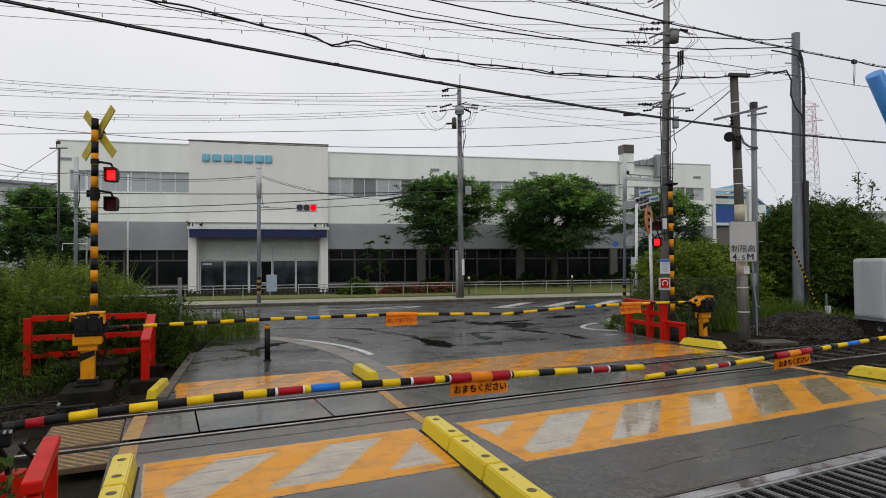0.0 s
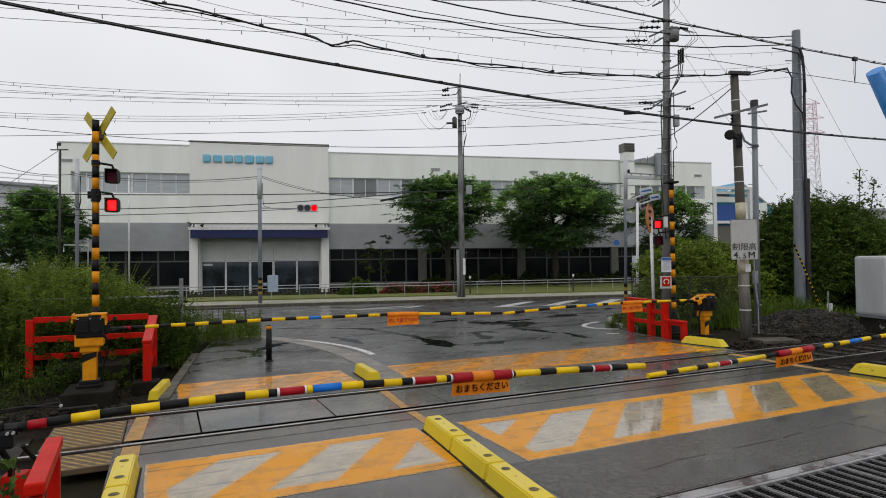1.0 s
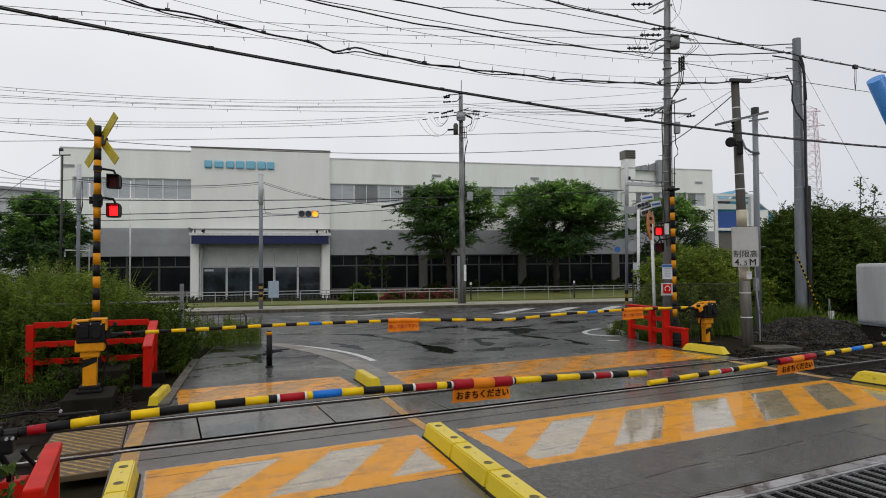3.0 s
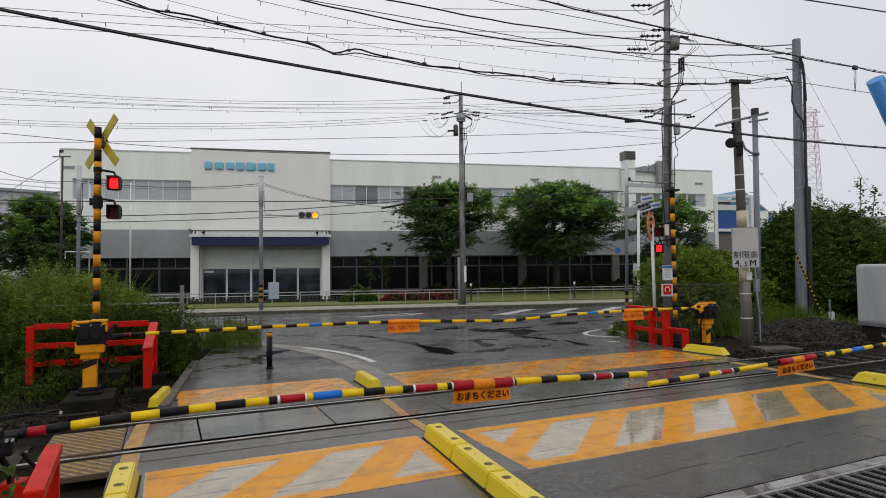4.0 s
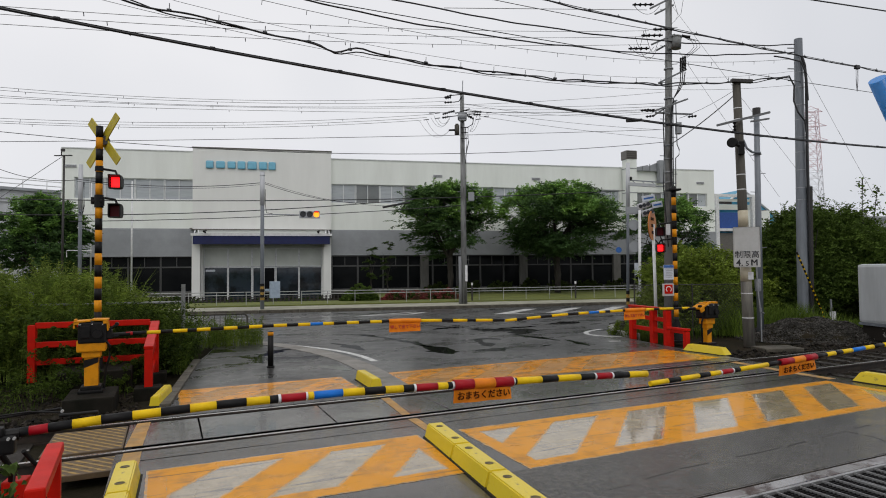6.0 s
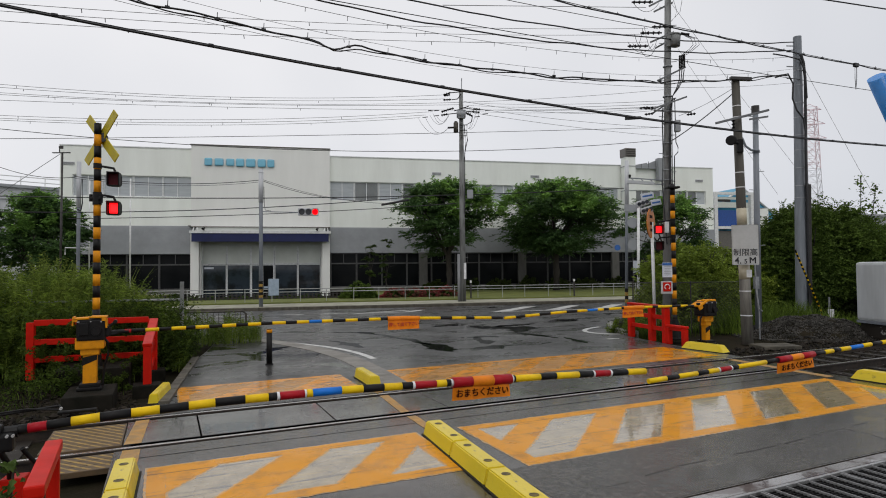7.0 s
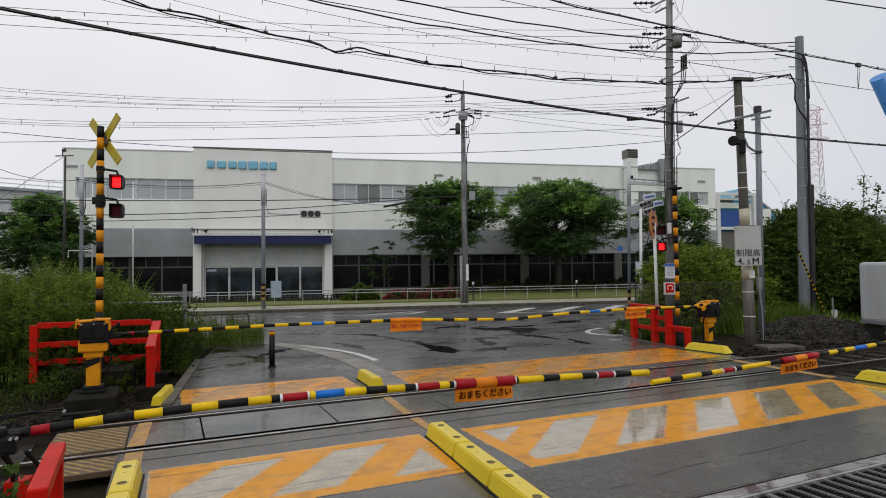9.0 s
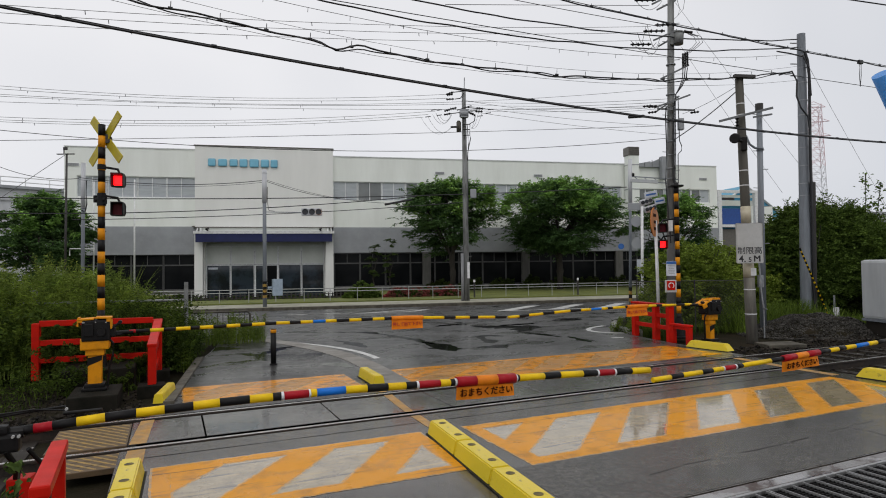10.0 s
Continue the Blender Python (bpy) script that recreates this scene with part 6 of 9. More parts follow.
# ---- poles ----
def pole(name, m, hgt, r0, r1, material, label, category="utility pole", lean=(0, 0), group="utility poles", steps=0):
    ob = thing(name, m, label, category, group)
    bm = B()
    rod(bm, (0, 0, -0.15), (lean[0], lean[1], hgt), r0, r1, seg=20)
    part("shaft", bm, material, ob, smooth=True)
    for k in range(steps):
        z = 2.0 + k * 0.55
        f = z / hgt
        bm = B()
        s = 1 if k % 2 else -1
        rod(bm, (lean[0] * f, lean[1] * f, z), (lean[0] * f + s * (r0 + 0.13), lean[1] * f - 0.02, z + 0.01), 0.011, seg=6)
        part("step_bolt", bm, M_GALV, ob)
    return ob


def insulator(parent, a, d, n=3, r=0.065):
    """A string of dark strain insulators from a along d."""
    bm = B()
    a, d = Vector(a), Vector(d)
    rod(bm, a, a + d, r * 0.45, seg=8)
    for k in range(n):
        c = a + d * ((k + 0.6) / n)
        e = d.normalized() * 0.02
        rod(bm, c - e, c + e, r, r * 0.6, seg=12)
    return part("insulator", bm, M_BLACK, parent, "dark strain insulator")


def arm_bar(parent, a, b, w=0.07, material=M_FRAME_DARK):
    bm = B()
    a, b = Vector(a), Vector(b)
    d = b - a
    m = Matrix.Translation((a + b) / 2) @ d.to_track_quat("X", "Z").to_matrix().to_4x4() @ Matrix.Diagonal((d.length, w * 0.8, w * 0.8, 1))
    bmesh.ops.create_cube(bm, size=1, matrix=m)
    return part("cross_arm", bm, material, parent, "galvanised cross arm")


def strap(parent, x, z, r, material=M_STRIPE_WHITE, y=0.0):
    bm = B()
    rod(bm, (x, y, z), (x, y, z + 0.025), r, seg=18)
    return part("strap", bm, material, parent)


def loop_wire(parent, a, b, drop, r=0.009, n=10):
    bm = B()
    a, b = Vector(a), Vector(b)
    tube(bm, [a.lerp(b, i / n) - Vector((0, 0, drop * 4 * (i / n) * (1 - i / n))) for i in range(n + 1)], r, 5)
    return part("jumper_wire", bm, M_CABLE, parent)


# tall concrete pole by the right-hand signal
big = pole("utility_pole", pose(13.4, 13.3, 0, 0, 0, VIEW), 12.6, 0.128, 0.082, M_POLE_STAIN, "tall grey concrete utility pole with transformer and many wires", lean=(0.30, 0), steps=16)
for x0, z0, x1, z1, yy in ((-0.40, 9.66, 0.25, 9.98, -0.2), (-0.15, 9.62, 0.42, 9.9, 0.1), (-0.38, 8.58, 0.32, 8.88, -0.2), (-0.12, 8.52, 0.46, 8.84, 0.12), (-0.2, 7.43, 0.64, 7.83, -0.2), (-0.4, 6.58, 0.66, 6.95, -0.2), (-0.22, 6.56, 0.45, 7.0, 0.12),
                           (-0.3, 6.56, 0.80, 6.50, -0.16)):
    arm_bar(big, (x0, yy, z0), (x1, yy, z1), 0.055)
for x, z, y in ((-0.62, 9.74, -0.3), (0.0, 9.04, -0.2), (-0.38, 8.82, -0.3), (-0.64, 8.58, 0.1)):
    insulator(big, (x + 0.30, y, z), (-0.62, 0.0, 0.0), 4, 0.055)
for x, z, y in ((-0.34, 6.62, -0.25), (-0.28, 6.50, -0.05), (-0.36, 6.74, 0.15), (0.95, 6.47, -0.1)):
    insulator(big, (x, y, z), (-0.26, 0, -0.03), 3, 0.04)
bm = B()
rod(bm, (0.34, -0.2, 8.46), (0.37, -0.2, 8.78), 0.145, 0.140, seg=22)
rod(bm, (0.37, -0.2, 8.78), (0.375, -0.2, 8.82), 0.152, seg=22)
box(bm, (0.18, -0.18, 8.62), (0.16, 0.08, 0.34), 0.01)
tr = part("transformer", bm, M_OLD_PIPE, big, "pale grey drum transformer", smooth=True)
for k in range(2):
    bm = B()
    rod(bm, (0.50 + 0.1 * k, -0.25, 8.82 - 0.03 * k), (0.66 + 0.08 * k, -0.28, 8.77), 0.04)
    part("bushing", bm, M_BLACK, tr)
for k in range(3):
    insulator(big, (0.47 + 0.065 * k, -0.2, 7.76 + 0.02 * k), (0.01, 0.0, 0.42), 9, 0.036)
    bm = B()
    tube(bm, [(0.62 + 0.05 * k, -0.25, 8.74), (0.80 + 0.10 * k, -0.25, 8.66), (0.86 + 0.09 * k, -0.25, 8.48), (0.74 + 0.07 * k, -0.24, 8.34), (0.52 + 0.065 * k, -0.22, 8.18)], 0.009, 6)
    part("jumper_wire", bm, M_CABLE, big)
    bm = B()
    tube(bm, [(0.47 + 0.065 * k, -0.2, 7.76), (0.45 + 0.05 * k, -0.2, 7.45), (0.36 + 0.03 * k, -0.2, 7.2), (0.24, -0.2, 6.97), (0.22 - 0.03 * k, -0.18, 6.6), (0.20 - 0.04 * k, -0.17, 5.2), (0.16 - 0.03 * k, -0.17, 2.6)], 0.014, 6)
    part("riser_cable", bm, M_CABLE, big, "black riser cable")
bm = B()
tube(bm, [(-0.05, -0.2, 6.62), (-0.08, -0.2, 6.3), (-0.07, -0.2, 5.4), (-0.12, -0.2, 4.4), (-0.06, -0.2, 3.4), (0.0, -0.16, 2.6)], 0.018, 8)
tube(bm, [(0.30, -0.2, 6.9), (0.31, -0.2, 5.6), (0.37, -0.2, 5.45), (0.36, -0.2, 5.3), (0.26, -0.2, 5.2), (0.22, -0.18, 2.8)], 0.014, 8)
part("riser_cable", bm, M_CABLE, big, "black riser cables")
bm = B()
box(bm, (0.36, -0.2, 6.08), (0.15, 0.16, 0.34), 0.02)
part("junction_box", bm, M_SIDING, big, "small grey junction box")
for z in (7.9, 7.0, 6.2, 5.6, 5.2, 4.8, 4.5):
    strap(big, 0.30 * z / 12.6, z, 0.138, M_GALV)
bm = B()
box(bm, (-0.02, -0.22, 3.1), (0.12, 0.05, 0.32), 0.01)
part("number_plate", bm, M_STRIPE_WHITE, big, "small white plate")
for x, z, q, w, d in ((-0.85, 9.74, -0.1, 9.75, 0.25), (-0.55, 9.04, -0.2, 8.62, 0.45), (-0.85, 8.82, -0.2, 8.5, 0.5), (-1.05, 8.6, -0.3, 8.52, 0.28), (-0.6, 9.0, -0.9, 8.55, 0.3)):
    loop_wire(big, (x, -0.2, z), (q, -0.2, w), d, 0.007)
for k in range(2):
    bm = B()
    tube(bm, [(0.30 + 0.3 * k, -0.2, 9.95), (0.42 + 0.1 * k, -0.2, 9.5), (0.36, -0.2, 9.32), (0.24, -0.2, 9.2)], 0.006, 6)
    part("jumper_wire", bm, M_CABLE, big)

# pole with the height limit plate
lim = pole("utility_pole", pose(14.1, 11.16, 0, 0, 0, VIEW), 6.96, 0.142, 0.102, M_POLE_DARK, "weathered concrete pole carrying a height limit plate", lean=(-0.15, 0))
bm = B()
rod(bm, (0.003, 0, -0.14), (-0.0667, 0, 3.1), 0.1465, 0.1270, seg=20)
part("lower_shaft", bm, M_POLE_WARM, lim, "lighter warm grey lower shaft", smooth=True)
bm = B()
box(bm, (-0.06, -0.1, 6.98), (0.56, 0.12, 0.09), 0.01, ry=3)
part("top_bracket", bm, M_POLE_BROWN, lim)
for z, r in ((6.25, 0.110), (5.95, 0.112), (4.45, 0.120), (4.05, 0.122), (1.27, 0.147), (0.62, 0.150)):
    strap(lim, -0.15 * z / 6.96, z, r)
arm_bar(lim, (-0.80, -0.2, 5.76), (0.62, -0.2, 6.10), 0.07)
insulator(lim, (-0.33, -0.2, 5.86), (0, 0, -0.26), 3, 0.05)
bm = B()
rod(bm, (-0.445, -0.29, 5.26), (-0.49, -0.38, 5.26), 0.10, 0.135, seg=28)
rod(bm, (-0.49, -0.38, 5.26), (-0.497, -0.394, 5.26), 0.135, 0.105, seg=28)
rod(bm, (-0.445, -0.29, 5.26), (-0.12, -0.1, 5.22), 0.045)
box(bm, (-0.14, -0.14, 5.16), (0.16, 0.08, 0.36), 0.02)
part("loudspeaker", bm, M_BLACK, lim, "black round crossing loudspeaker")
bm = B()
rod(bm, (-0.066, 0, 3.0), (-0.075, 0, 3.5), 0.128, 0.126, seg=20)
part("pale_band", bm, M_CREAM, lim, "faded pale band", smooth=True)
bm = B()
rod(bm, (-0.035, 0, 1.60), (-0.042, 0, 1.98), 0.139, 0.137, seg=20)
part("pale_band", bm, M_CREAM, lim, "faded pale band with torn notice", smooth=True)
bm = B()
box(bm, (0.02, -0.142, 1.75), (0.14, 0.01, 0.2))
part("torn_notice", bm, M_STRIPE_WHITE, lim)
bm = B()
tube(bm, [(0.16, -0.16, 2.0), (0.2, -0.16, 1.2), (0.24, -0.16, 0.8), (0.36, -0.1, 0.75)], 0.022, 8)
tube(bm, [(0.28, -0.1, 0.9), (0.28, -0.1, 0.0)], 0.02, 8)
part("conduit", bm, M_GALV, lim)
plate = thing("height_limit_sign", pose(13.91, 11.03, 0, 0, 0, -33), "pale grey rounded plate stating the height limit on the pole", "sign")
bm = B()
box(bm, (0, -0.06, 2.51), (0.66, 0.02, 1.06), 0.03)
part("plate", bm, M_SIGN_PLATE, plate)
letters("制限高", 0.205, M_TEXT_BLACK, plate, pose(0.0, -0.074, 2.30) @ FACE, "grey-black lettering", 1.0, 0.001)
letters("4.", 0.245, M_TEXT_BLACK, plate, pose(-0.19, -0.074, 2.09) @ FACE, "black lettering", 1.0, 0.003)
letters("5", 0.17, M_TEXT_BLACK, plate, pose(0.0, -0.074, 2.068) @ FACE, "black lettering", 1.0, 0.003)
for dx in (-0.006, 0.0, 0.006):
    letters("M", 0.235, M_TEXT_BLACK, plate, pose(0.175 + dx, -0.074 - abs(dx) * 0.1, 2.09) @ FACE, "black lettering")

st = pole("steel_pole", pose(15.9, 12.2, 0, 0, 0, VIEW), 6.68, 0.092, 0.078, M_GREY_STEEL, "grey steel pole with step bolts beside the height limit pole", lean=(0.07, 0), steps=9)
bm = B()
rod(bm, (0.07, 0, 6.5), (0.07, 0, 6.72), 0.11, seg=18)
part("cap", bm, M_POLE_BROWN, st)
arm_bar(st, (-0.2, -0.17, 6.28), (0.35, -0.17, 6.36), 0.06)
bm = B()
tube(bm, [(-0.4, -0.1, 5.75), (-0.3, -0.1, 5.5), (-0.14, -0.1, 5.38), (0.1, -0.1, 5.36)], 0.035, 8)
part("bracket", bm, M_GREY_STEEL, st)
strap(st, 0.06, 5.32, 0.112, M_GREY_STEEL)
bm = B()
box(bm, (-0.12, -0.16, 1.45), (0.14, 0.1, 0.36), 0.01)
part("switch_box", bm, M_GALV, st)

# square steel mast with cable drops
mast = thing("steel_mast", pose(19.27, 13.16, 0, 0, 0.9, VIEW - 12), "tall tapered grey steel mast with cable drops beside the hedge", "mast", "utility poles")
bm = B()
rod(bm, (0, 0, -0.1), (-0.06, 0, 9.67), 0.195, 0.130, seg=12)
part("shaft", bm, M_GREY_STEEL, mast)
for z in (8.9, 8.5, 8.0, 7.4, 6.9, 6.3, 5.8, 5.2, 4.6, 4.2):
    strap(mast, -0.05 * z / 9.7, z, 0.195 - 0.0067 * z + 0.008, M_GALV)
bm = B()
tube(bm, [(-0.04, -0.24, 9.0), (0.05, -0.22, 8.7), (0.10, -0.20, 8.2), (0.11, -0.18, 5.5), (0.14, -0.18, 3.4), (0.17, -0.18, 0.2)], 0.045, 8)
tube(bm, [(-0.85, -0.3, 8.24), (-0.45, -0.3, 8.34), (-0.30, -0.3, 8.0), (-0.32, -0.3, 7.5), (-0.2, -0.32, 7.1), (0.02, -0.28, 6.8), (0.08, -0.24, 6.3), (0.12, -0.22, 3.5)], 0.028, 8)
tube(bm, [(-0.9, -0.28, 9.05), (-0.5, -0.28, 8.95), (-0.1, -0.3, 8.8), (0.08, -0.28, 8.4), (0.13, -0.26, 7.5)], 0.024, 8)
part("riser_cable", bm, M_CABLE, mast, "black riser cables")
bm = B()
box(bm, (0.225, -0.06, 2.35), (0.10, 0.16, 4.6), 0.02)
part("cable_duct", bm, M_POLE_BROWN, mast, "dark cable duct")
for z in (9.3, 9.1, 8.6, 8.2):
    bm = B()
    rod(bm, (-0.26, -0.2, z), (-0.46, -0.2, z + 0.02), 0.02)
    part("hook", bm, M_GALV, mast)
guy = thing("stay_guard", pose(0, 0, 0), "yellow and black striped stay wire guard leaning from the mast", "stay guard")
a, b = Vector((18.5, 12.8, 2.45)), Vector((19.78, 12.8, 0.3))
for k in range(30):
    bm = B()
    rod(bm, a.lerp(b, (k + 0.22 * (k % 2)) / 30), a.lerp(b, (k + 1 + (0 if k % 2 else 0.22)) / 30), 0.027, seg=8)
    part("band", bm, M_YELLOW if k % 2 else M_BLACK, guy)

# street poles
mid = pole("utility_pole", street(11.97, -17.1, 0, 12.142 + VIEW), 12.1, 0.175, 0.115, M_POLE_STAIN, "grey concrete utility pole at the street kerb with fanned insulators", steps=10)
bm = B()
rod(bm, (0.03, 0, 12.1), (0.05, 0, 12.75), 0.025)
part("spike", bm, M_GALV, mid)
for a, b in (((-0.6, 11.85), (0.12, 11.92)), ((-0.52, 11.46), (-0.2, 11.5)), ((-0.2, 11.5), (0.0, 11.78)), ((-0.4, 10.82), (0.42, 11.08)), ((-0.82, 10.63), (0.0, 10.72)), ((-0.2, 10.72), (0.72, 10.80)), ((0.1, 11.0), (0.72, 10.9))):
    arm_bar(mid, (a[0], -0.2, a[1]), (b[0], -0.2, b[1]), 0.05, M_BLACK)
for x, z, dx, dz in ((-0.58, 11.87, -0.42, -0.14), (-0.62, 11.74, -0.34, -0.05), (-0.55, 11.47, -0.46, -0.02), (-0.42, 10.97, -0.38, -0.08), (-0.78, 10.87, -0.34, -0.09), (-0.76, 10.64, -0.38, -0.06),
                     (0.66, 10.92, 0.42, -0.03), (0.62, 10.77, 0.42, -0.04), (0.30, 10.66, 0.34, -0.15), (0.20, 10.72, 0.34, -0.12)):
    insulator(mid, (x, -0.2, z), (dx, 0, dz), 3, 0.085)
for x, z in ((-1.72, 10.86), (-2.04, 10.48), (-1.40, 10.56), (-1.4, 10.85), (1.50, 10.84), (1.36, 10.64), (0.90, 10.48)):
    bm = B()
    rod(bm, (x - 0.15, -0.2, z - 0.015), (x + 0.15, -0.2, z + 0.015), 0.024, seg=8)
    part("line_clamp", bm, M_BLACK, mid)
bm = B()
rod(bm, (-0.26, -0.24, 10.62), (0.24, -0.24, 10.62), 0.20, seg=20)
box(bm, (0.0, -0.24, 10.80), (0.5, 0.3, 0.10), 0.02)
box(bm, (0.0, -0.24, 10.42), (0.42, 0.3, 0.06), 0.01)
part("switch_drum", bm, M_SIDING, mid, "grey pole-mounted switch")
bm = B()
rod(bm, (-0.31, -0.2, 9.60), (-0.31, -0.2, 10.15), 0.135, seg=18)
rod(bm, (-0.31, -0.2, 10.15), (-0.31, -0.2, 10.22), 0.09, seg=14)
part("transformer", bm, M_POLE_DARK, mid, "small dark grey drum transformer", smooth=True)
bm = B()
rod(bm, (-0.77, -0.2, 9.87), (-0.40, -0.2, 9.88), 0.055, seg=12)
part("bushing", bm, M_BLACK, mid)
for z in (10.02, 9.72, 9.4):
    arm_bar(mid, (-0.1, -0.2, z), (0.30, -0.2, z), 0.05, M_BLACK)
bm = B()
tube(bm, [(0.62, -0.2, 10.5), (0.58, -0.2, 10.2), (0.32, -0.2, 10.05), (0.30, -0.2, 9.5), (0.34, -0.2, 9.2), (0.26, -0.2, 8.85), (0.17, -0.2, 8.4), (0.15, -0.2, 5)], 0.024, 8)
tube(bm, [(0.16, -0.2, 10.0), (0.20, -0.2, 9.4), (0.22, -0.2, 8.8), (0.14, -0.18, 8.0)], 0.022, 8)
part("riser_cable", bm, M_CABLE, mid)
for x, z, q, w, d in ((-2.42, 10.42, -0.75, 9.86, 0.62), (-2.04, 10.5, -0.75, 9.85, 0.55), (-1.78, 10.6, -0.70, 10.55, 0.52), (-1.40, 10.58, -0.72, 10.6, 0.36), (-1.6, 10.7, -0.72, 10.62, 0.55),
                      (0.99, 10.62, 0.40, 9.8, 0.30), (0.80, 10.66, 0.38, 9.82, 0.25), (0.61, 10.5, 0.42, 9.8, 0.1)):
    loop_wire(mid, (x, -0.2, z), (q, -0.2, w), d, 0.008, 14)
bm = B()
box(bm, (0.45, -0.12, 6.1), (0.34, 0.2, 0.5), 0.03)
part("street_box", bm, M_SIDING, mid)
bm = B()
box(bm, (0.12, -0.21, 1.8), (0.14, 0.02, 0.9))
part("number_plate", bm, M_STRIPE_WHITE, mid, "white plate strip")
pole("short_post", street(11.72, -17.2, 0, 12.142 + VIEW), 2.75, 0.085, 0.085, M_POLE_CONC, "short grey concrete post beside the utility pole", "post", group="")

p = pole("signal_post", street(1.14, -18.0, 0, 12.142), 7.1, 0.105, 0.09, M_GREY_STEEL, "slim grey steel post carrying a traffic signal arm", "signal post", group="street posts")
bm = B()
rod(bm, (0, 0, 5.4), (0, 0, 7.1), 0.12, seg=16)
part("sleeve", bm, M_CABINET, p, "pale upper sleeve", smooth=True)
for k in range(6):
    bm = B()
    rod(bm, (0, 0, 0.55 + 0.14 * k), (0, 0, 0.69 + 0.14 * k), 0.107, seg=14)
    part("band", bm, M_BLACK if k % 2 else M_DECK_PAINT, p)
arm_bar(p, (0, 0, 4.93), (1.9, 0, 4.95), 0.05, M_GREY_STEEL)
strap(p, 0, 6.9, 0.13, M_GALV)
bm = B()
tube(bm, [(0.13, -0.1, 6.2), (0.15, -0.1, 5.3), (0.20, -0.1, 5.0), (0.5, 0, 4.98)], 0.014, 8)
part("cable", bm, M_CABLE, p)
bm = B()
box(bm, (0.62, 0.0, 1.07), (0.5, 0.3, 0.85), 0.02)
box(bm, (0.3, 0.0, 1.07), (0.3, 0.08, 0.1))
part("control_box", bm, mat("pale_blue_box", (0.34, 0.42, 0.50), 0.4, bump=0.03), p, "pale blue control box")
tl = thing("traffic_signal", street(3.5, -18.0, 4.94, 12.142 + VIEW * 0.4), "flat horizontal traffic signal with the red light showing", "traffic signal", "traffic signals")
bm = B()
box(bm, (0, 0, 0), (1.06, 0.12, 0.40), 0.05)
part("housing", bm, M_CABINET, tl)
for k, m in enumerate((M_LENS_DARK, M_LENS_DARK, M_SIGNAL_ON)):
    bm = B()
    rod(bm, (-0.34 + 0.34 * k, -0.05, 0), (-0.34 + 0.34 * k, -0.085 if k < 2 else -0.07, 0), 0.15, seg=28)
    part("lens", bm, m, tl, "dark unlit lens" if k < 2 else "lit lens")
    bm = B()
    pts = [(-0.34 + 0.34 * k + 0.165 * math.cos(a), -0.13, 0.165 * math.sin(a)) for a in [math.radians(20 + 14 * i) for i in range(11)]]
    for (x0, _, z0), (x1, _, z1) in zip(pts, pts[1:]):
        box(bm, ((x0 + x1) / 2, -0.13, (z0 + z1) / 2), (0.045, 0.14, 0.012), ry=-math.degrees(math.atan2(z1 - z0, x1 - x0)))
    part("visor", bm, M_SIDING, tl)
# two added flaps redden and darken the always lit lens
bm = B()
rod(bm, (0, -0.004, -0.152), (0, 0.004, -0.152), 0.151, seg=28)
LAMPS["filter"] = part("filter", bm, M_FILTER, tl, "added clear red flap that turns the lit lens red", at=pose(0.34, -0.080, 0.152))
bm = B()
rod(bm, (0, -0.005, -0.152), (0, 0.005, -0.152), 0.153, seg=28)
LAMPS["signal"] = part("shutter", bm, M_LENS_DARK, tl, "added dark flap that hides the lit lens", at=pose(0.34, -0.094, 0.152))

p = pole("steel_post", street(-7.78, -16.4, 0, 12.142), 7.5, 0.09, 0.08, M_GREY_STEEL, "slim grey steel post with a pale upper sleeve", "steel post", group="street posts")
bm = B()
rod(bm, (0, 0, 5.2), (0, 0, 7.5), 0.105, seg=16)
part("sleeve", bm, M_CABINET, p, "pale upper sleeve", smooth=True)
bm = B()
tube(bm, [(0.15, -0.1, 6.6), (0.17, -0.1, 5.4), (0.1, -0.1, 5.0), (-0.05, -0.12, 5.1)], 0.03, 8)
part("cable", bm, M_CABLE, p)
lp = pole("lamp_post", street(-9.45, -14.0, 0, 12.142 + VIEW), 8.35, 0.065, 0.05, M_POLE_BROWN, "dark thin lamp post with a short flat head", "lamp post", group="", lean=(0.05, 0))
bm = B()
box(bm, (0, 0, 8.36), (0.95, 0.12, 0.05), 0.02)
box(bm, (-0.02, 0, 8.66), (0.2, 0.12, 0.16), 0.03)
tube(bm, [(-0.1, 0, 8.4), (-0.1, 0, 8.7)], 0.03)
part("head", bm, M_POLE_BROWN, lp)
p = pole("flag_pole", street(-8.95, -3, 0), 8.6, 0.07, 0.05, M_WHITE_STEEL, "thin white flag pole on the lawn", "flag pole", group="flag poles")
p = pole("flag_pole", street(-11.6, -3, 0), 8.4, 0.055, 0.04, M_WHITE_STEEL, "thin white flag pole on the lawn", "flag pole", group="flag poles")
bm = B()
tube(bm, [(0, 0, 4.0), (-1.4, 0, 4.02), (-1.4, 0, 3.6)], 0.03)
p2 = single("lawn_rail", bm, M_WHITE_STEEL, "thin white rail frame on the lawn", "rail frame", at=street(-9.6, -9, -0.6))

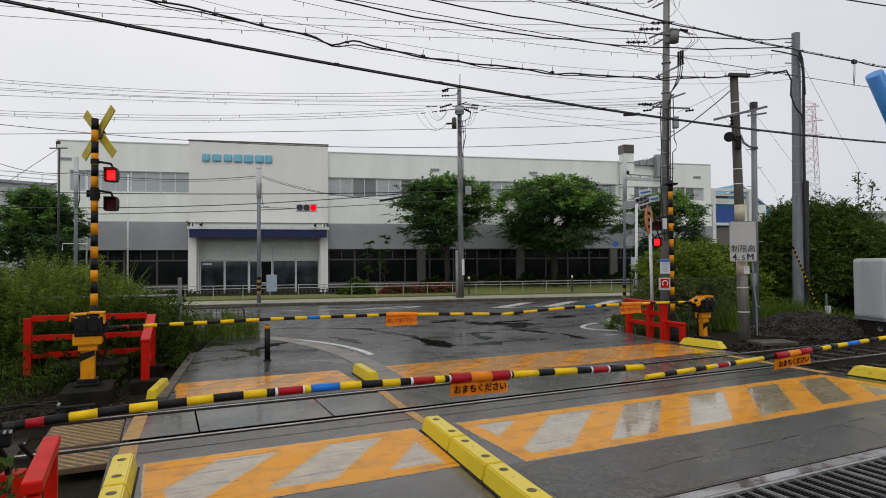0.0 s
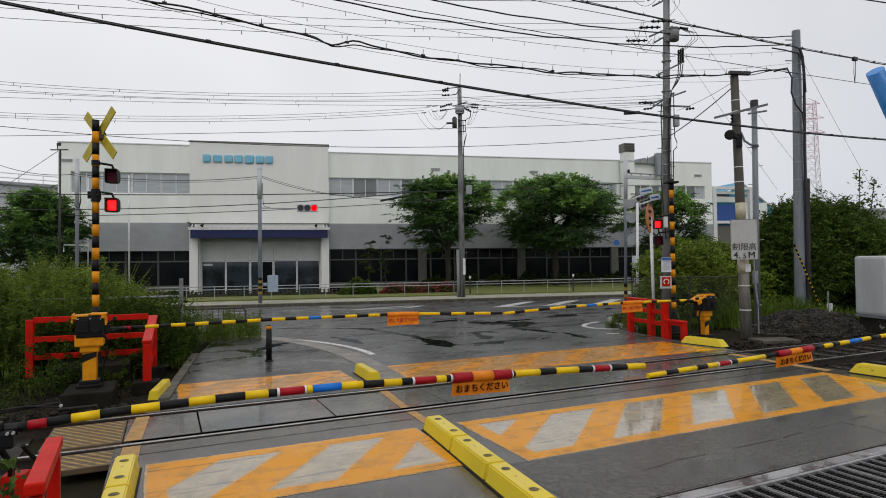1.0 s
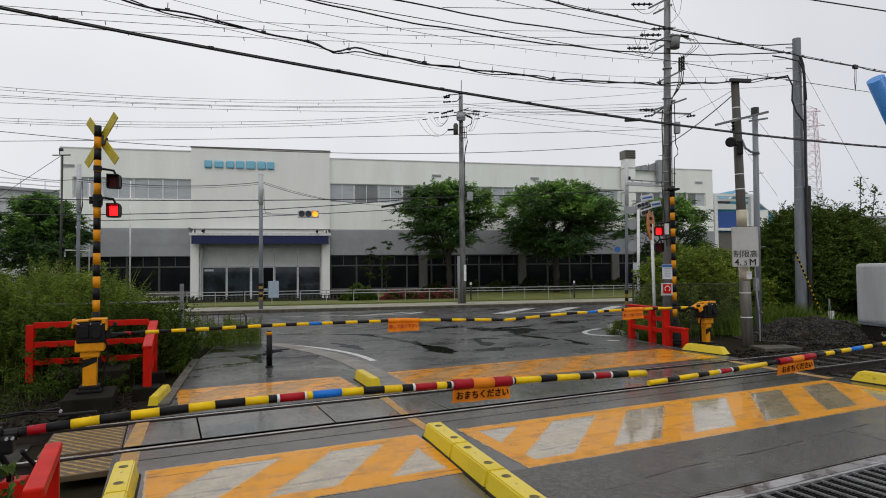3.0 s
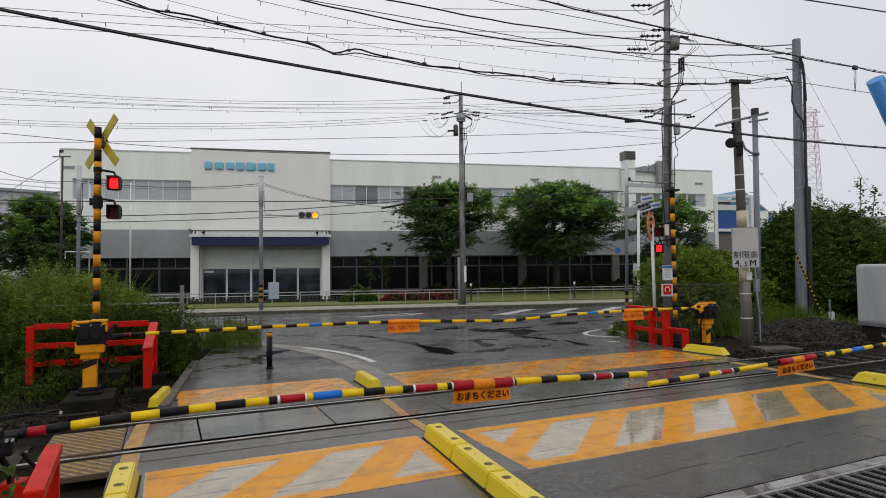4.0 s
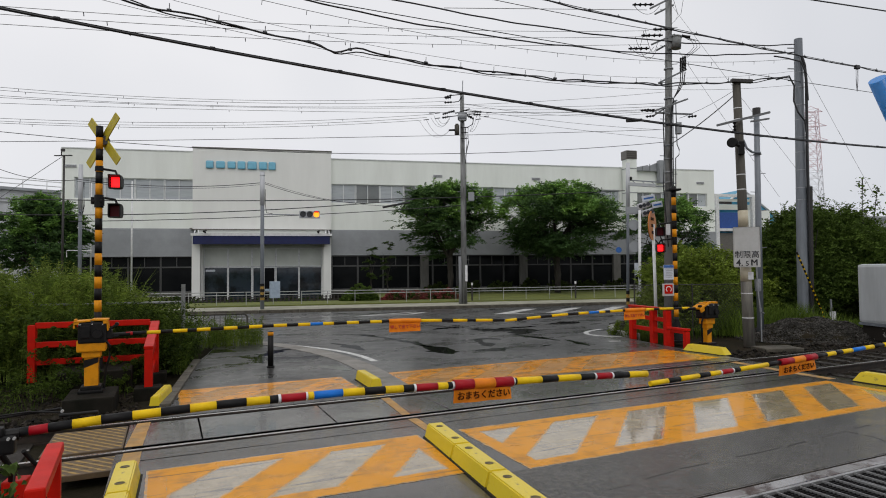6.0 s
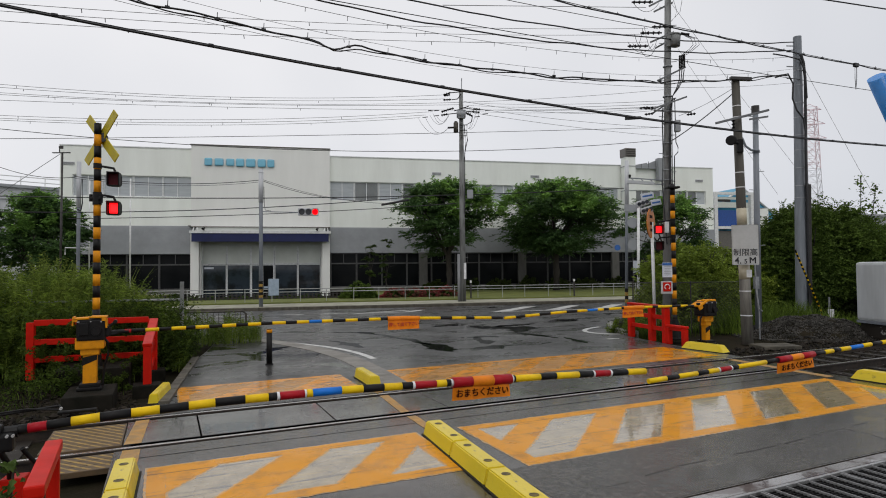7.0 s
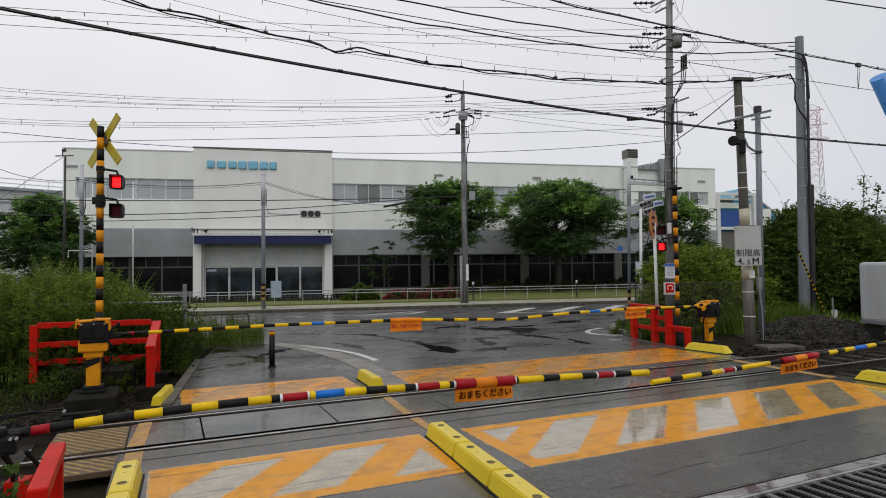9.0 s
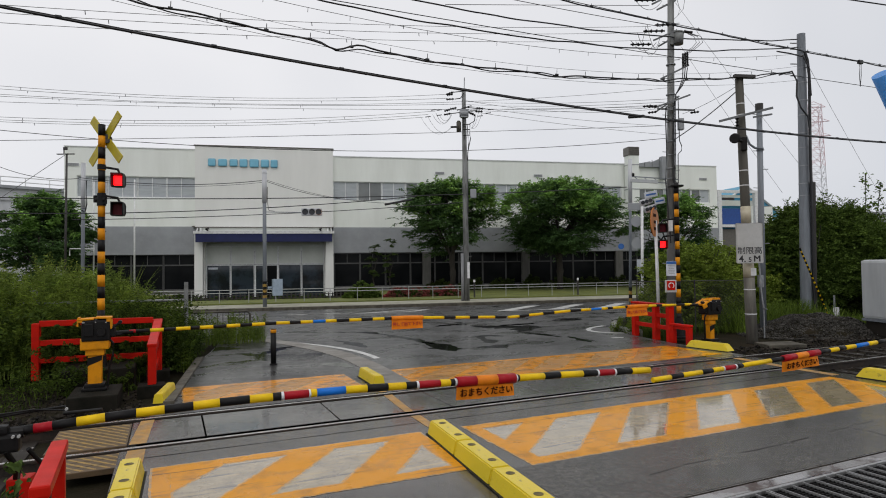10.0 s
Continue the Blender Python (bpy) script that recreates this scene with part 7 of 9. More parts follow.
# corner posts and signs
p = pole("signal_post", pose(17.42, 19.49, 0, 0, 0, VIEW), 6.4, 0.062, 0.055, M_GREY_STEEL, "grey steel post at the street corner carrying an arm of signs", "signal post", lean=(0.13, 0), group="street posts")
bm = B()
rod(bm, (0.1, 0, 4.5), (0.13, 0, 6.4), 0.08, seg=16)
part("sleeve", bm, M_CABINET, p, "pale upper sleeve", smooth=True)
arm_bar(p, (0.1, 0, 5.50), (2.1, 0, 5.34), 0.05, M_GREY_STEEL)
arm_bar(p, (0.1, 0, 5.68), (2.1, 0, 5.52), 0.05, M_GREY_STEEL)
for k in range(5):
    arm_bar(p, (0.3 + 0.4 * k, 0, 5.66 - 0.032 * k), (0.5 + 0.4 * k, 0, 5.47 - 0.032 * k), 0.03, M_GREY_STEEL)
bm = B()
box(bm, (0.66, -0.1, 5.46), (1.15, 0.06, 0.15), 0.02, ry=4)
part("sign_box", bm, M_CAB_GREY, p, "pale grey box of a sign seen edge on")
bm = B()
rod(bm, (0.2, -0.05, 5.74), (0.26, -0.05, 5.74), 0.07, seg=14)
part("arm_bracket", bm, M_BLACK, p)
for k in range(2):
    bm = B()
    rod(bm, (0.015, 0, 0.45 + 0.3 * k), (0.02, 0, 0.6 + 0.3 * k), 0.072, seg=14)
    part("band", bm, M_DECK_PAINT, p)
    bm = B()
    rod(bm, (0.018, 0, 0.6 + 0.3 * k), (0.023, 0, 0.75 + 0.3 * k), 0.072, seg=14)
    part("band", bm, M_BLACK, p)
bm = B()
box(bm, (0.42, -0.12, 1.95), (0.28, 0.04, 0.5), 0.01)
part("notice", bm, M_PAPER, p)
bm = B()
rod(bm, (-0.36, -0.1, 2.75), (-0.36, -0.14, 2.75), 0.12, seg=24)
part("round_sign", bm, M_BLUE_SIGN, p, "round blue sign")
p = pole("sign_post", pose(17.41, 18.79, 0, 0, 0, VIEW), 4.45, 0.055, 0.055, M_WHITE_STEEL, "white sign post seen with the backs of grey signs", "sign post", lean=(0.09, 0), group="street posts")
for z in (3.75, 2.85):
    bm = B()
    rod(bm, (-0.12, 0.1, z), (-0.12, 0.13, z), 0.22, seg=28)
    part("sign_back", bm, M_SIDING, p, "grey back of a round sign")
bm = B()
box(bm, (-0.1, 0.1, 4.35), (0.7, 0.03, 0.3), 0.02)
part("sign_back", bm, M_SIDING, p)
p = pole("sign_post", pose(13.35, 13.71, 0, 0, 0, VIEW), 3.3, 0.046, 0.046, M_WHITE_STEEL, "white post with an orange round warning sign seen edge on", "sign post", lean=(-0.04, 0), group="street posts")
bm = B()
rod(bm, (0, 0.012, 0), (0, -0.012, 0), 0.44, seg=32)
disc = part("warning_disc", bm, M_SIGN_ORANGE, p, "orange round sign with dark marks", at=pose(-0.10, -0.1, 3.25, 0, 0, 56))
for k in range(3):
    bm = B()
    box(bm, (0.03 * (k - 1), -0.016, 0.2 - 0.2 * k), (0.3, 0.006, 0.09))
    part("mark", bm, M_TEXT_DARK, disc)
bm = B()
rod(bm, (-0.02, 0, 3.2), (-0.3, 0, 3.9), 0.03)
rod(bm, (-0.3, 0, 3.85), (0.1, 0.1, 3.98), 0.025)
part("bracket", bm, M_GALV, p)
for x, z, w in ((-0.33, 3.87, 0.38), (-0.21, 3.66, 0.36)):
    ts = thing("pedestrian_signal", pose(13.35, 13.71, 0, 0, 0, VIEW), "grey signal housing with three dark lenses at the corner", "traffic signal", "corner signals")
    bm = B()
    box(bm, (x, -0.05, z), (w, 0.12, 0.19), 0.03, ry=-18)
    part("housing", bm, M_CABINET, ts)
    for k in range(3):
        bm = B()
        xx = x + (k - 1) * w * 0.3
        rod(bm, (xx, -0.11, z + (k - 1) * w * 0.09), (xx, -0.14, z + (k - 1) * w * 0.09), 0.056, seg=18)
        part("lens", bm, M_LENS_DARK, ts)
sb = thing("street_name_sign", pose(13.35, 13.71, 0, 0, 0, VIEW), "small white and blue street sign plates on the corner post", "sign")
for x, z, w in ((-0.20, 4.08, 0.40), (0.06, 3.88, 0.32)):
    bm = B()
    box(bm, (x, -0.12, z), (w, 0.02, 0.18), 0.01, ry=-10)
    part("plate", bm, M_PAPER, sb)
    bm = B()
    box(bm, (x, -0.133, z), (w * 0.75, 0.004, 0.05), 0, ry=-10)
    part("text_bar", bm, M_BLUE_SIGN, sb)

# equipment cabinet by the hedge
cab = thing("equipment_cabinet", pose(17.44, 9.58, 0, 0, 0, -20), "large light grey equipment cabinet on a concrete plinth beside the track", "cabinet")
bm = B()
box(bm, (1.05, 0.5, 0.12), (1.9, 1.0, 0.4), 0.02)
part("plinth", bm, M_SLEEPER, cab, "dark concrete plinth with pale patches")
bm = B()
box(bm, (1.0, 0.5, 0.36), (1.98, 1.08, 0.07), 0.01)
part("base_rail", bm, M_GREY_STEEL, cab, "grey steel base rail")
bm = B()
box(bm, (1.0, 0.5, 1.21), (1.98, 1.08, 1.64), 0.085)
part("body", bm, M_CAB_GREY, cab)
for k in range(2):
    x = 0.52 + 0.97 * k
    bm = B()
    box(bm, (x, -0.046, 1.2), (0.92, 0.014, 1.46), 0.005)
    door = part("door", bm, M_CAB_GREY, cab, "grey cabinet door")
    bm = B()
    box(bm, (x + 0.24 - 0.62 * k, -0.065, 1.18), (0.09, 0.03, 0.15), 0.012)
    rod(bm, (x + 0.24 - 0.62 * k, -0.08, 1.20), (x + 0.40 - 0.62 * k, -0.10, 1.23), 0.014)
    part("handle", bm, M_BLACK, door, "black swing handle")
    for z in (0.56, 1.82):
        bm = B()
        box(bm, (x - 0.32, -0.058, z), (0.11, 0.02, 0.03), 0.006)
        part("hinge", bm, M_GALV, door)

mk = thing("marker_post", pose(19.36, 12.3, -0.28), "small white square marker on a thin post near the gravel heap", "marker post")
bm = B()
rod(bm, (0, 0, 0), (0, 0, 1.2), 0.03)
part("post", bm, M_GALV, mk)
bm = B()
box(bm, (0, -0.05, 0.68), (0.24, 0.06, 0.26), 0.01)
part("box", bm, M_STRIPE_WHITE, mk)

# blue pipe arm at the upper edge
bp = thing("blue_gantry_arm", pose(0, 0, 0), "bright blue painted steel pipe arm of a height gantry", "gantry")
bm = B()
rod(bm, (10.86, 6.0, 5.12), (12.7, 6.0, 2.7), 0.135, seg=28)
part("pipe", bm, M_BLUE, bp, smooth=True)
bm = B()
rod(bm, (11.32, 6.25, 5.20), (12.7, 6.25, 3.3), 0.10, seg=24)
part("brace", bm, M_BLUE, bp, smooth=True)
bm = B()
rod(bm, (12.6, 6.1, -0.1), (12.6, 6.1, 3.4), 0.15, seg=24)
part("post", bm, M_BLUE, bp, smooth=True)


# ---- overhead wires ----
def wire(name, pts, r, material, label, group="overhead wires", seg=6):
    bm = B()
    tube(bm, pts, r, seg)
    return single(name, bm, material, label, "cable", group)


def along_track(y, a, b, c, x0, x1, r, material, label, n=36, wave=0.0, y1=None, seed=0, kink=0.0):
    """A sagging wire parallel to the rails: z = a x^2 + b x + c."""
    rr = random.Random(seed)
    ph = [rr.uniform(0, 6.28) for _ in range(3)]
    pts = []
    for i in range(n + 1):
        x = x0 + (x1 - x0) * i / n
        z = a * x * x + b * x + c
        if wave:
            z += wave * (math.sin(x * 1.9 + ph[0]) + 0.7 * math.sin(x * 3.3 + ph[1]) + 0.4 * math.sin(x * 5.2 + ph[2]))
        if kink:
            z += kink * (0.6 * math.exp(-((x - 3.95) / 0.24) ** 2) - math.exp(-((x - 3.38) / 0.24) ** 2))
        pts.append((x, y if y1 is None else y + (y1 - y) * i / n, z))
    return wire("overhead_wire", pts, r, material, label)


def spacers(y, a, b, c, x0, x1, step, label, up=0.16, r=0.008, clip=True):
    x = x0
    while x < x1:
        z = a * x * x + b * x + c
        bm = B()
        rod(bm, (x, y, z - 0.02), (x + 0.01, y, z + up), r, seg=6)
        if clip:
            box(bm, (x, y, z), (0.09, 0.05, 0.04))
        single("cable_hanger", bm, M_CABLE, label, "hanger", "cable hangers")
        x += step


T = "thick black overhead cable running beside the railway"
along_track(11.0, 0.00222, -0.0576, 5.961 - 0.07, -14, 40, 0.021, M_CABLE, T)
along_track(11.0, 0.00222, -0.0576, 5.961 - 0.04, -14, 40, 0.008, M_CABLE, "thin black messenger wire over the thick cable")
x = -1.6
while x < 20:
    z = 0.00222 * x * x - 0.0576 * x + 5.891
    bm = B()
    box(bm, (x, 11.0, z + 0.025), (0.09, 0.05, 0.04), 0.008)
    single("cable_clamp", bm, M_CABLE, "small black clamp on the thick overhead cable", "clamp", "cable clamps")
    x += 2.0 + 0.3 * math.sin(x * 3)
along_track(13.0, 0.0083, -0.09954, 7.224, -9, 18.7, 0.020, M_CABLE, "lumpy black bundled overhead cable", n=170, wave=0.024, seed=2, kink=0.09)
along_track(13.02, 0.0083, -0.09954, 7.212, -9, 18.7, 0.014, M_CABLE, "black cable lashed to the bundle", n=170, wave=0.030, seed=5, kink=0.09)
spacers(13.0, 0.0083, -0.09954, 7.235, -6.5, 18.5, 0.93, "black cable hanger on the bundled overhead cable", 0.14)
along_track(13.0, 0.00739, -0.09175, 7.111, -9, 19.0, 0.005, M_WIRE, "thin wire under the bundled cable")
along_track(13.0, 0.00854, -0.1072, 7.456, -9, 19.0, 0.0045, M_WIRE, "thin messenger wire over the bundled cable")
along_track(13.0, 0.00772, -0.09288, 8.127, -9, 19.0, 0.018, M_CABLE, "black overhead cable running to the steel mast", n=90, wave=0.012, seed=8)
along_track(13.0, 0.0006, -0.0012, 7.97, -9, 40, 0.010, M_CABLE, "thin black cable passing the steel mast")
along_track(13.0, 0.00679, -0.08611, 8.577, -9, 19.0, 0.018, M_CABLE, "black overhead cable running to the steel mast", n=90, wave=0.010, seed=9)
along_track(13.0, 0.00122, -0.03751, 9.31, -9, 34, 0.018, M_CABLE, "black overhead feeder cable passing the mast", n=90, wave=0.012, seed=10)
along_track(13.05, 0.00122, -0.03751, 9.37, -9, 34, 0.010, M_CABLE, "thin messenger wire of the feeder cable")
spacers(13.0, 0.00122, -0.03751, 9.33, 9.5, 26, 1.0, "small black hanger on the feeder cable", 0.07)
for k, (a, b, c) in enumerate(((0.00286, 0.1026, 7.198), (0.00298, 0.0998, 7.039), (0.00269, 0.0993, 6.855))):
    along_track(13.3, a, b, c, -16, 12.9, 0.0055, M_WIRE, "thin grey service wire running to the utility pole")
    for j in range(4):
        x = -1.5 + 2.2 * j + 0.4 * k
        z = a * x * x + b * x + c
        bm = B()
        rod(bm, (x, 13.3, z), (x + 0.01, 13.3, z - 0.08), 0.009, seg=5)
        single("wire_tag", bm, M_WIRE, "short tag hanging from a thin wire", "tag", "wire tags")
along_track(13.0, 0.00261, -0.03827, 8.949, -6, 13.0, 0.009, M_WIRE, "thin dark wire running to the utility pole")
along_track(13.0, 0.00756, -0.0906, 7.904, -9, 19.0, 0.006, M_WIRE, "thin grey wire running to the mast")
spacers(13.0, 0.00756, -0.0906, 7.82, 1.8, 18, 0.95, "short tag hanging from a thin wire", 0.09, 0.006, False)
along_track(13.25, 0.0, 0.083, 9.577, 13.6, 48, 0.024, M_CABLE, "black overhead cable leaving the tall pole")
along_track(13.25, 0.0, 0.168, 7.432, 6.2, 12.8, 0.008, M_WIRE, "thin grey wire running to the tall pole")
bm = B()
tube(bm, [(22.3, 13.0, 9.12), (22.28, 13.0, 8.6), (22.31, 13.0, 8.2)], 0.012)
tube(bm, [(22.4, 13.0, 9.12), (22.38, 13.0, 8.6), (22.31, 13.0, 8.2)], 0.012)
box(bm, (22.35, 13.0, 9.08), (0.22, 0.1, 0.14), 0.02)
single("dropper", bm, M_CABLE, "black dropper loop hanging from the feeder cable", "dropper")

# four wires between the two tall poles
for z0, x1, z1 in ((11.37, 13.35, 6.86), (11.21, 13.3, 6.76), (11.01, 13.1, 6.66), (10.88, 13.05, 6.58)):
    wire("overhead_wire", [Vector((15.19, 30.1, z0)).lerp(Vector((x1, 13.2, z1)), i / 16) - Vector((0, 0, 0.5 * (i / 16) * (1 - i / 16))) for i in range(17)], 0.007, M_WIRE, "thin grey wire between the two tall poles")
# stays and slanting wires near the mast
for a, b, r in (((13.7, 13.2, 9.9), (20.6, 13.2, 4.13), 0.0045), ((14.0, 13.2, 8.5), (18.3, 13.2, 4.28), 0.0045), ((19.43, 13.0, 8.69), (24.4, 13.0, 3.1), 0.0055), ((14.0, 11.2, 6.72), (13.55, 13.15, 5.65), 0.014),
                ((13.95, 11.2, 6.8), (13.9, 13.15, 6.45), 0.006)):
    a, b = Vector(a), Vector(b)
    wire("stay_wire", [a.lerp(b, i / 12) - Vector((0, 0, 0.25 * (i / 12) * (1 - i / 12))) for i in range(13)], r, M_WIRE, "thin grey stay wire slanting between poles", "stay wires")


def along_street(a, b, c, u0, u1, r, label, n=26, material=M_WIRE, off=-17.16):
    pts = []
    for i in range(n + 1):
        u = u0 + (u1 - u0) * i / n
        pts.append(spot(u, off, a * u * u + b * u + c))
    return wire("street_wire", pts, r, material, label, "street wires")


SW = "thin grey overhead wire along the street"
for a, b, c, u1 in ((0.00318, 0.03166, 10.986, 10.95), (0.00271, 0.02795, 10.856, 11.0), (0.00227, 0.02956, 10.668, 24.9), (0.00177, 0.02837, 10.622, 11.9), (0.00084, 0.02762, 10.455, 24.9), (0.0029, 0.05911, 9.815, 10.3), (0.0029, 0.0581, 9.667, 9.9), (0.00306, 0.05661, 9.536, 9.6)):
    along_street(a, b, c, -28, u1, 0.0105, SW)
    for j in range(4):
        u = -9.0 + 4.4 * j + 1.3 * math.sin(j * 7 + c * 5)
        q = spot(u, -17.16, a * u * u + b * u + c)
        bm = B()
        rod(bm, q, q - Vector((0, 0, 0.11)), 0.013, seg=5)
        single("wire_tag", bm, M_WIRE, "short tag hanging from a thin wire", "tag", "wire tags")
along_street(0.00282, -0.0155, 8.351, -30, 25, 0.017, "dark overhead wire along the street", material=M_CABLE)
along_street(0.00035, 0.05357, 8.928, -30, 24.5, 0.014, "dark overhead wire along the street", material=M_CABLE)
along_street(0.00109, 0.0193, 5.697, -30, 22, 0.026, "black overhead cable across the factory front", material=M_CABLE)
along_street(0.00287, 0.0586, 5.154, -30, 9.2, 0.024, "black overhead cable across the factory front", material=M_CABLE)
along_street(0.00174, 0.0471, 4.822, -8, 11.8, 0.020, "black overhead cable across the factory front", material=M_CABLE)
along_street(0.01448, 0.099, 6.549, -7.7, 1.1, 0.018, "sagging dark wire between two street posts", material=M_CABLE)
along_street(0.01448, 0.099, 6.45, -7.7, 1.1, 0.010, "sagging thin wire between two street posts", material=M_CABLE)
along_street(0.03407, -0.4404, 7.092, 1.1, 6.6, 0.014, "dark wire falling from the signal post", material=M_CABLE)
along_street(0.025, -0.40, 7.13, 1.1, 7.6, 0.010, "dark wire falling from the signal post", material=M_CABLE)
along_street(0.0789, 1.3469, 12.30, -14, -7.7, 0.016, "dark wire sagging to the steel post", material=M_CABLE)
along_street(0.0114, -0.408, 14.68, 12.1, 24.9, 0.010, SW)
along_street(0.0029, -0.180, 12.59, 12.3, 24.9, 0.010, SW)
along_street(0.004, -0.20, 12.95, 12.3, 24.9, 0.010, SW)
bm = B()
a, b = spot(7.4, -17.16, 5.45), spot(8.9, -17.16, 5.75)
rod(bm, a, b, 0.06, seg=12)
single("cable_splice", bm, M_CABLE, "thick black splice sleeve on a street cable", "cable splice")
bm = B()
rod(bm, (12.0, 13.3, 6.22), (12.55, 13.3, 6.3), 0.045, seg=12)
single("cable_splice", bm, M_CABLE, "black splice sleeve on a wire by the tall pole", "cable splice")
a, b = spot(-9.5, -14, 8.3), spot(-15, -11, 5.4)
wire("stay_wire", [a.lerp(b, i / 8) for i in range(9)], 0.014, M_WIRE, "thin stay wire falling from the lamp post", "stay wires")


# ---- plants ----
def leaf_object(name, centres, size, material, parent=None, flat=0.6, seed=1, label="", stretch=1.7, kind="", category="", axes=None):
    """Many small folded leaves, each four points and two faces, in one mesh; axes: the way each leaf points."""
    rg = np.random.default_rng(seed)
    n = len(centres)
    nrm = rg.normal(0, 1, (n, 3))
    nrm[:, 2] = np.abs(nrm[:, 2]) + flat
    nrm /= np.linalg.norm(nrm, axis=1)[:, None]
    t = rg.normal(0, 1, (n, 3)) if axes is None else axes + rg.normal(0, 0.25, (n, 3))
    t -= (t * nrm).sum(1)[:, None] * nrm
    t /= np.linalg.norm(t, axis=1)[:, None]
    s = np.cross(nrm, t)
    L = (size * rg.uniform(0.6, 1.35, n))[:, None]
    W = L / stretch
    v = np.stack([centres - t * L * 0.5, centres + s * W * 0.5 + nrm * W * 0.12, centres + t * L * 0.5 - nrm * L * 0.15, centres - s * W * 0.5 + nrm * W * 0.12], 1).reshape(-1, 3)
    i = 4 * np.arange(n)[:, None]
    f = np.concatenate([i + np.array([0, 1, 2]), i + np.array([0, 2, 3])])
    me = bpy.data.meshes.new(name)
    me.from_pydata(v.tolist(), [], f.tolist())
    me.materials.append(material)
    ob = new(name, me)
    ob.parent = parent
    return tagged(ob, label, category, "", kind)


def crown_points(rg, clumps, per, spread):
    """Leaves round clump centres: flattened clouds, thinner inside."""
    out = []
    for c, r in clumps:
        d = rg.normal(0, 1, (per, 3))
        d /= np.linalg.norm(d, axis=1)[:, None]
        rad = r * rg.uniform(0.35, 1.05, per) ** 0.6
        out.append(np.array(c) + d * rad[:, None] * np.array([1, 1, spread]))
    return np.concatenate(out)


def sprays(rg, bases, dirs, length, m, droop=0.3, side=0.05):
    """Leaves set by turns along short drooping twigs: their centres and the way each points."""
    n = len(bases)
    dirs = dirs / np.linalg.norm(dirs, axis=1)[:, None]
    ln = length * rg.uniform(0.6, 1.25, n)
    across = np.cross(dirs, np.array([0.0, 0.0, 1.0])) + 1e-4
    across /= np.linalg.norm(across, axis=1)[:, None]
    f = (np.arange(m) + 0.6) / m
    turn = np.where(np.arange(m) % 2, 1.0, -1.0)
    c = bases[:, None] + dirs[:, None] * (ln[:, None] * f)[..., None]
    c[..., 2] -= droop * ln[:, None] * f ** 2
    c = c + across[:, None] * (turn * side)[None, :, None] + rg.normal(0, side * 0.35, c.shape)
    a = dirs[:, None] * 0.7 + across[:, None] * turn[None, :, None] * 0.75
    a[..., 2] -= 0.15 + droop * f
    return c.reshape(-1, 3), a.reshape(-1, 3)


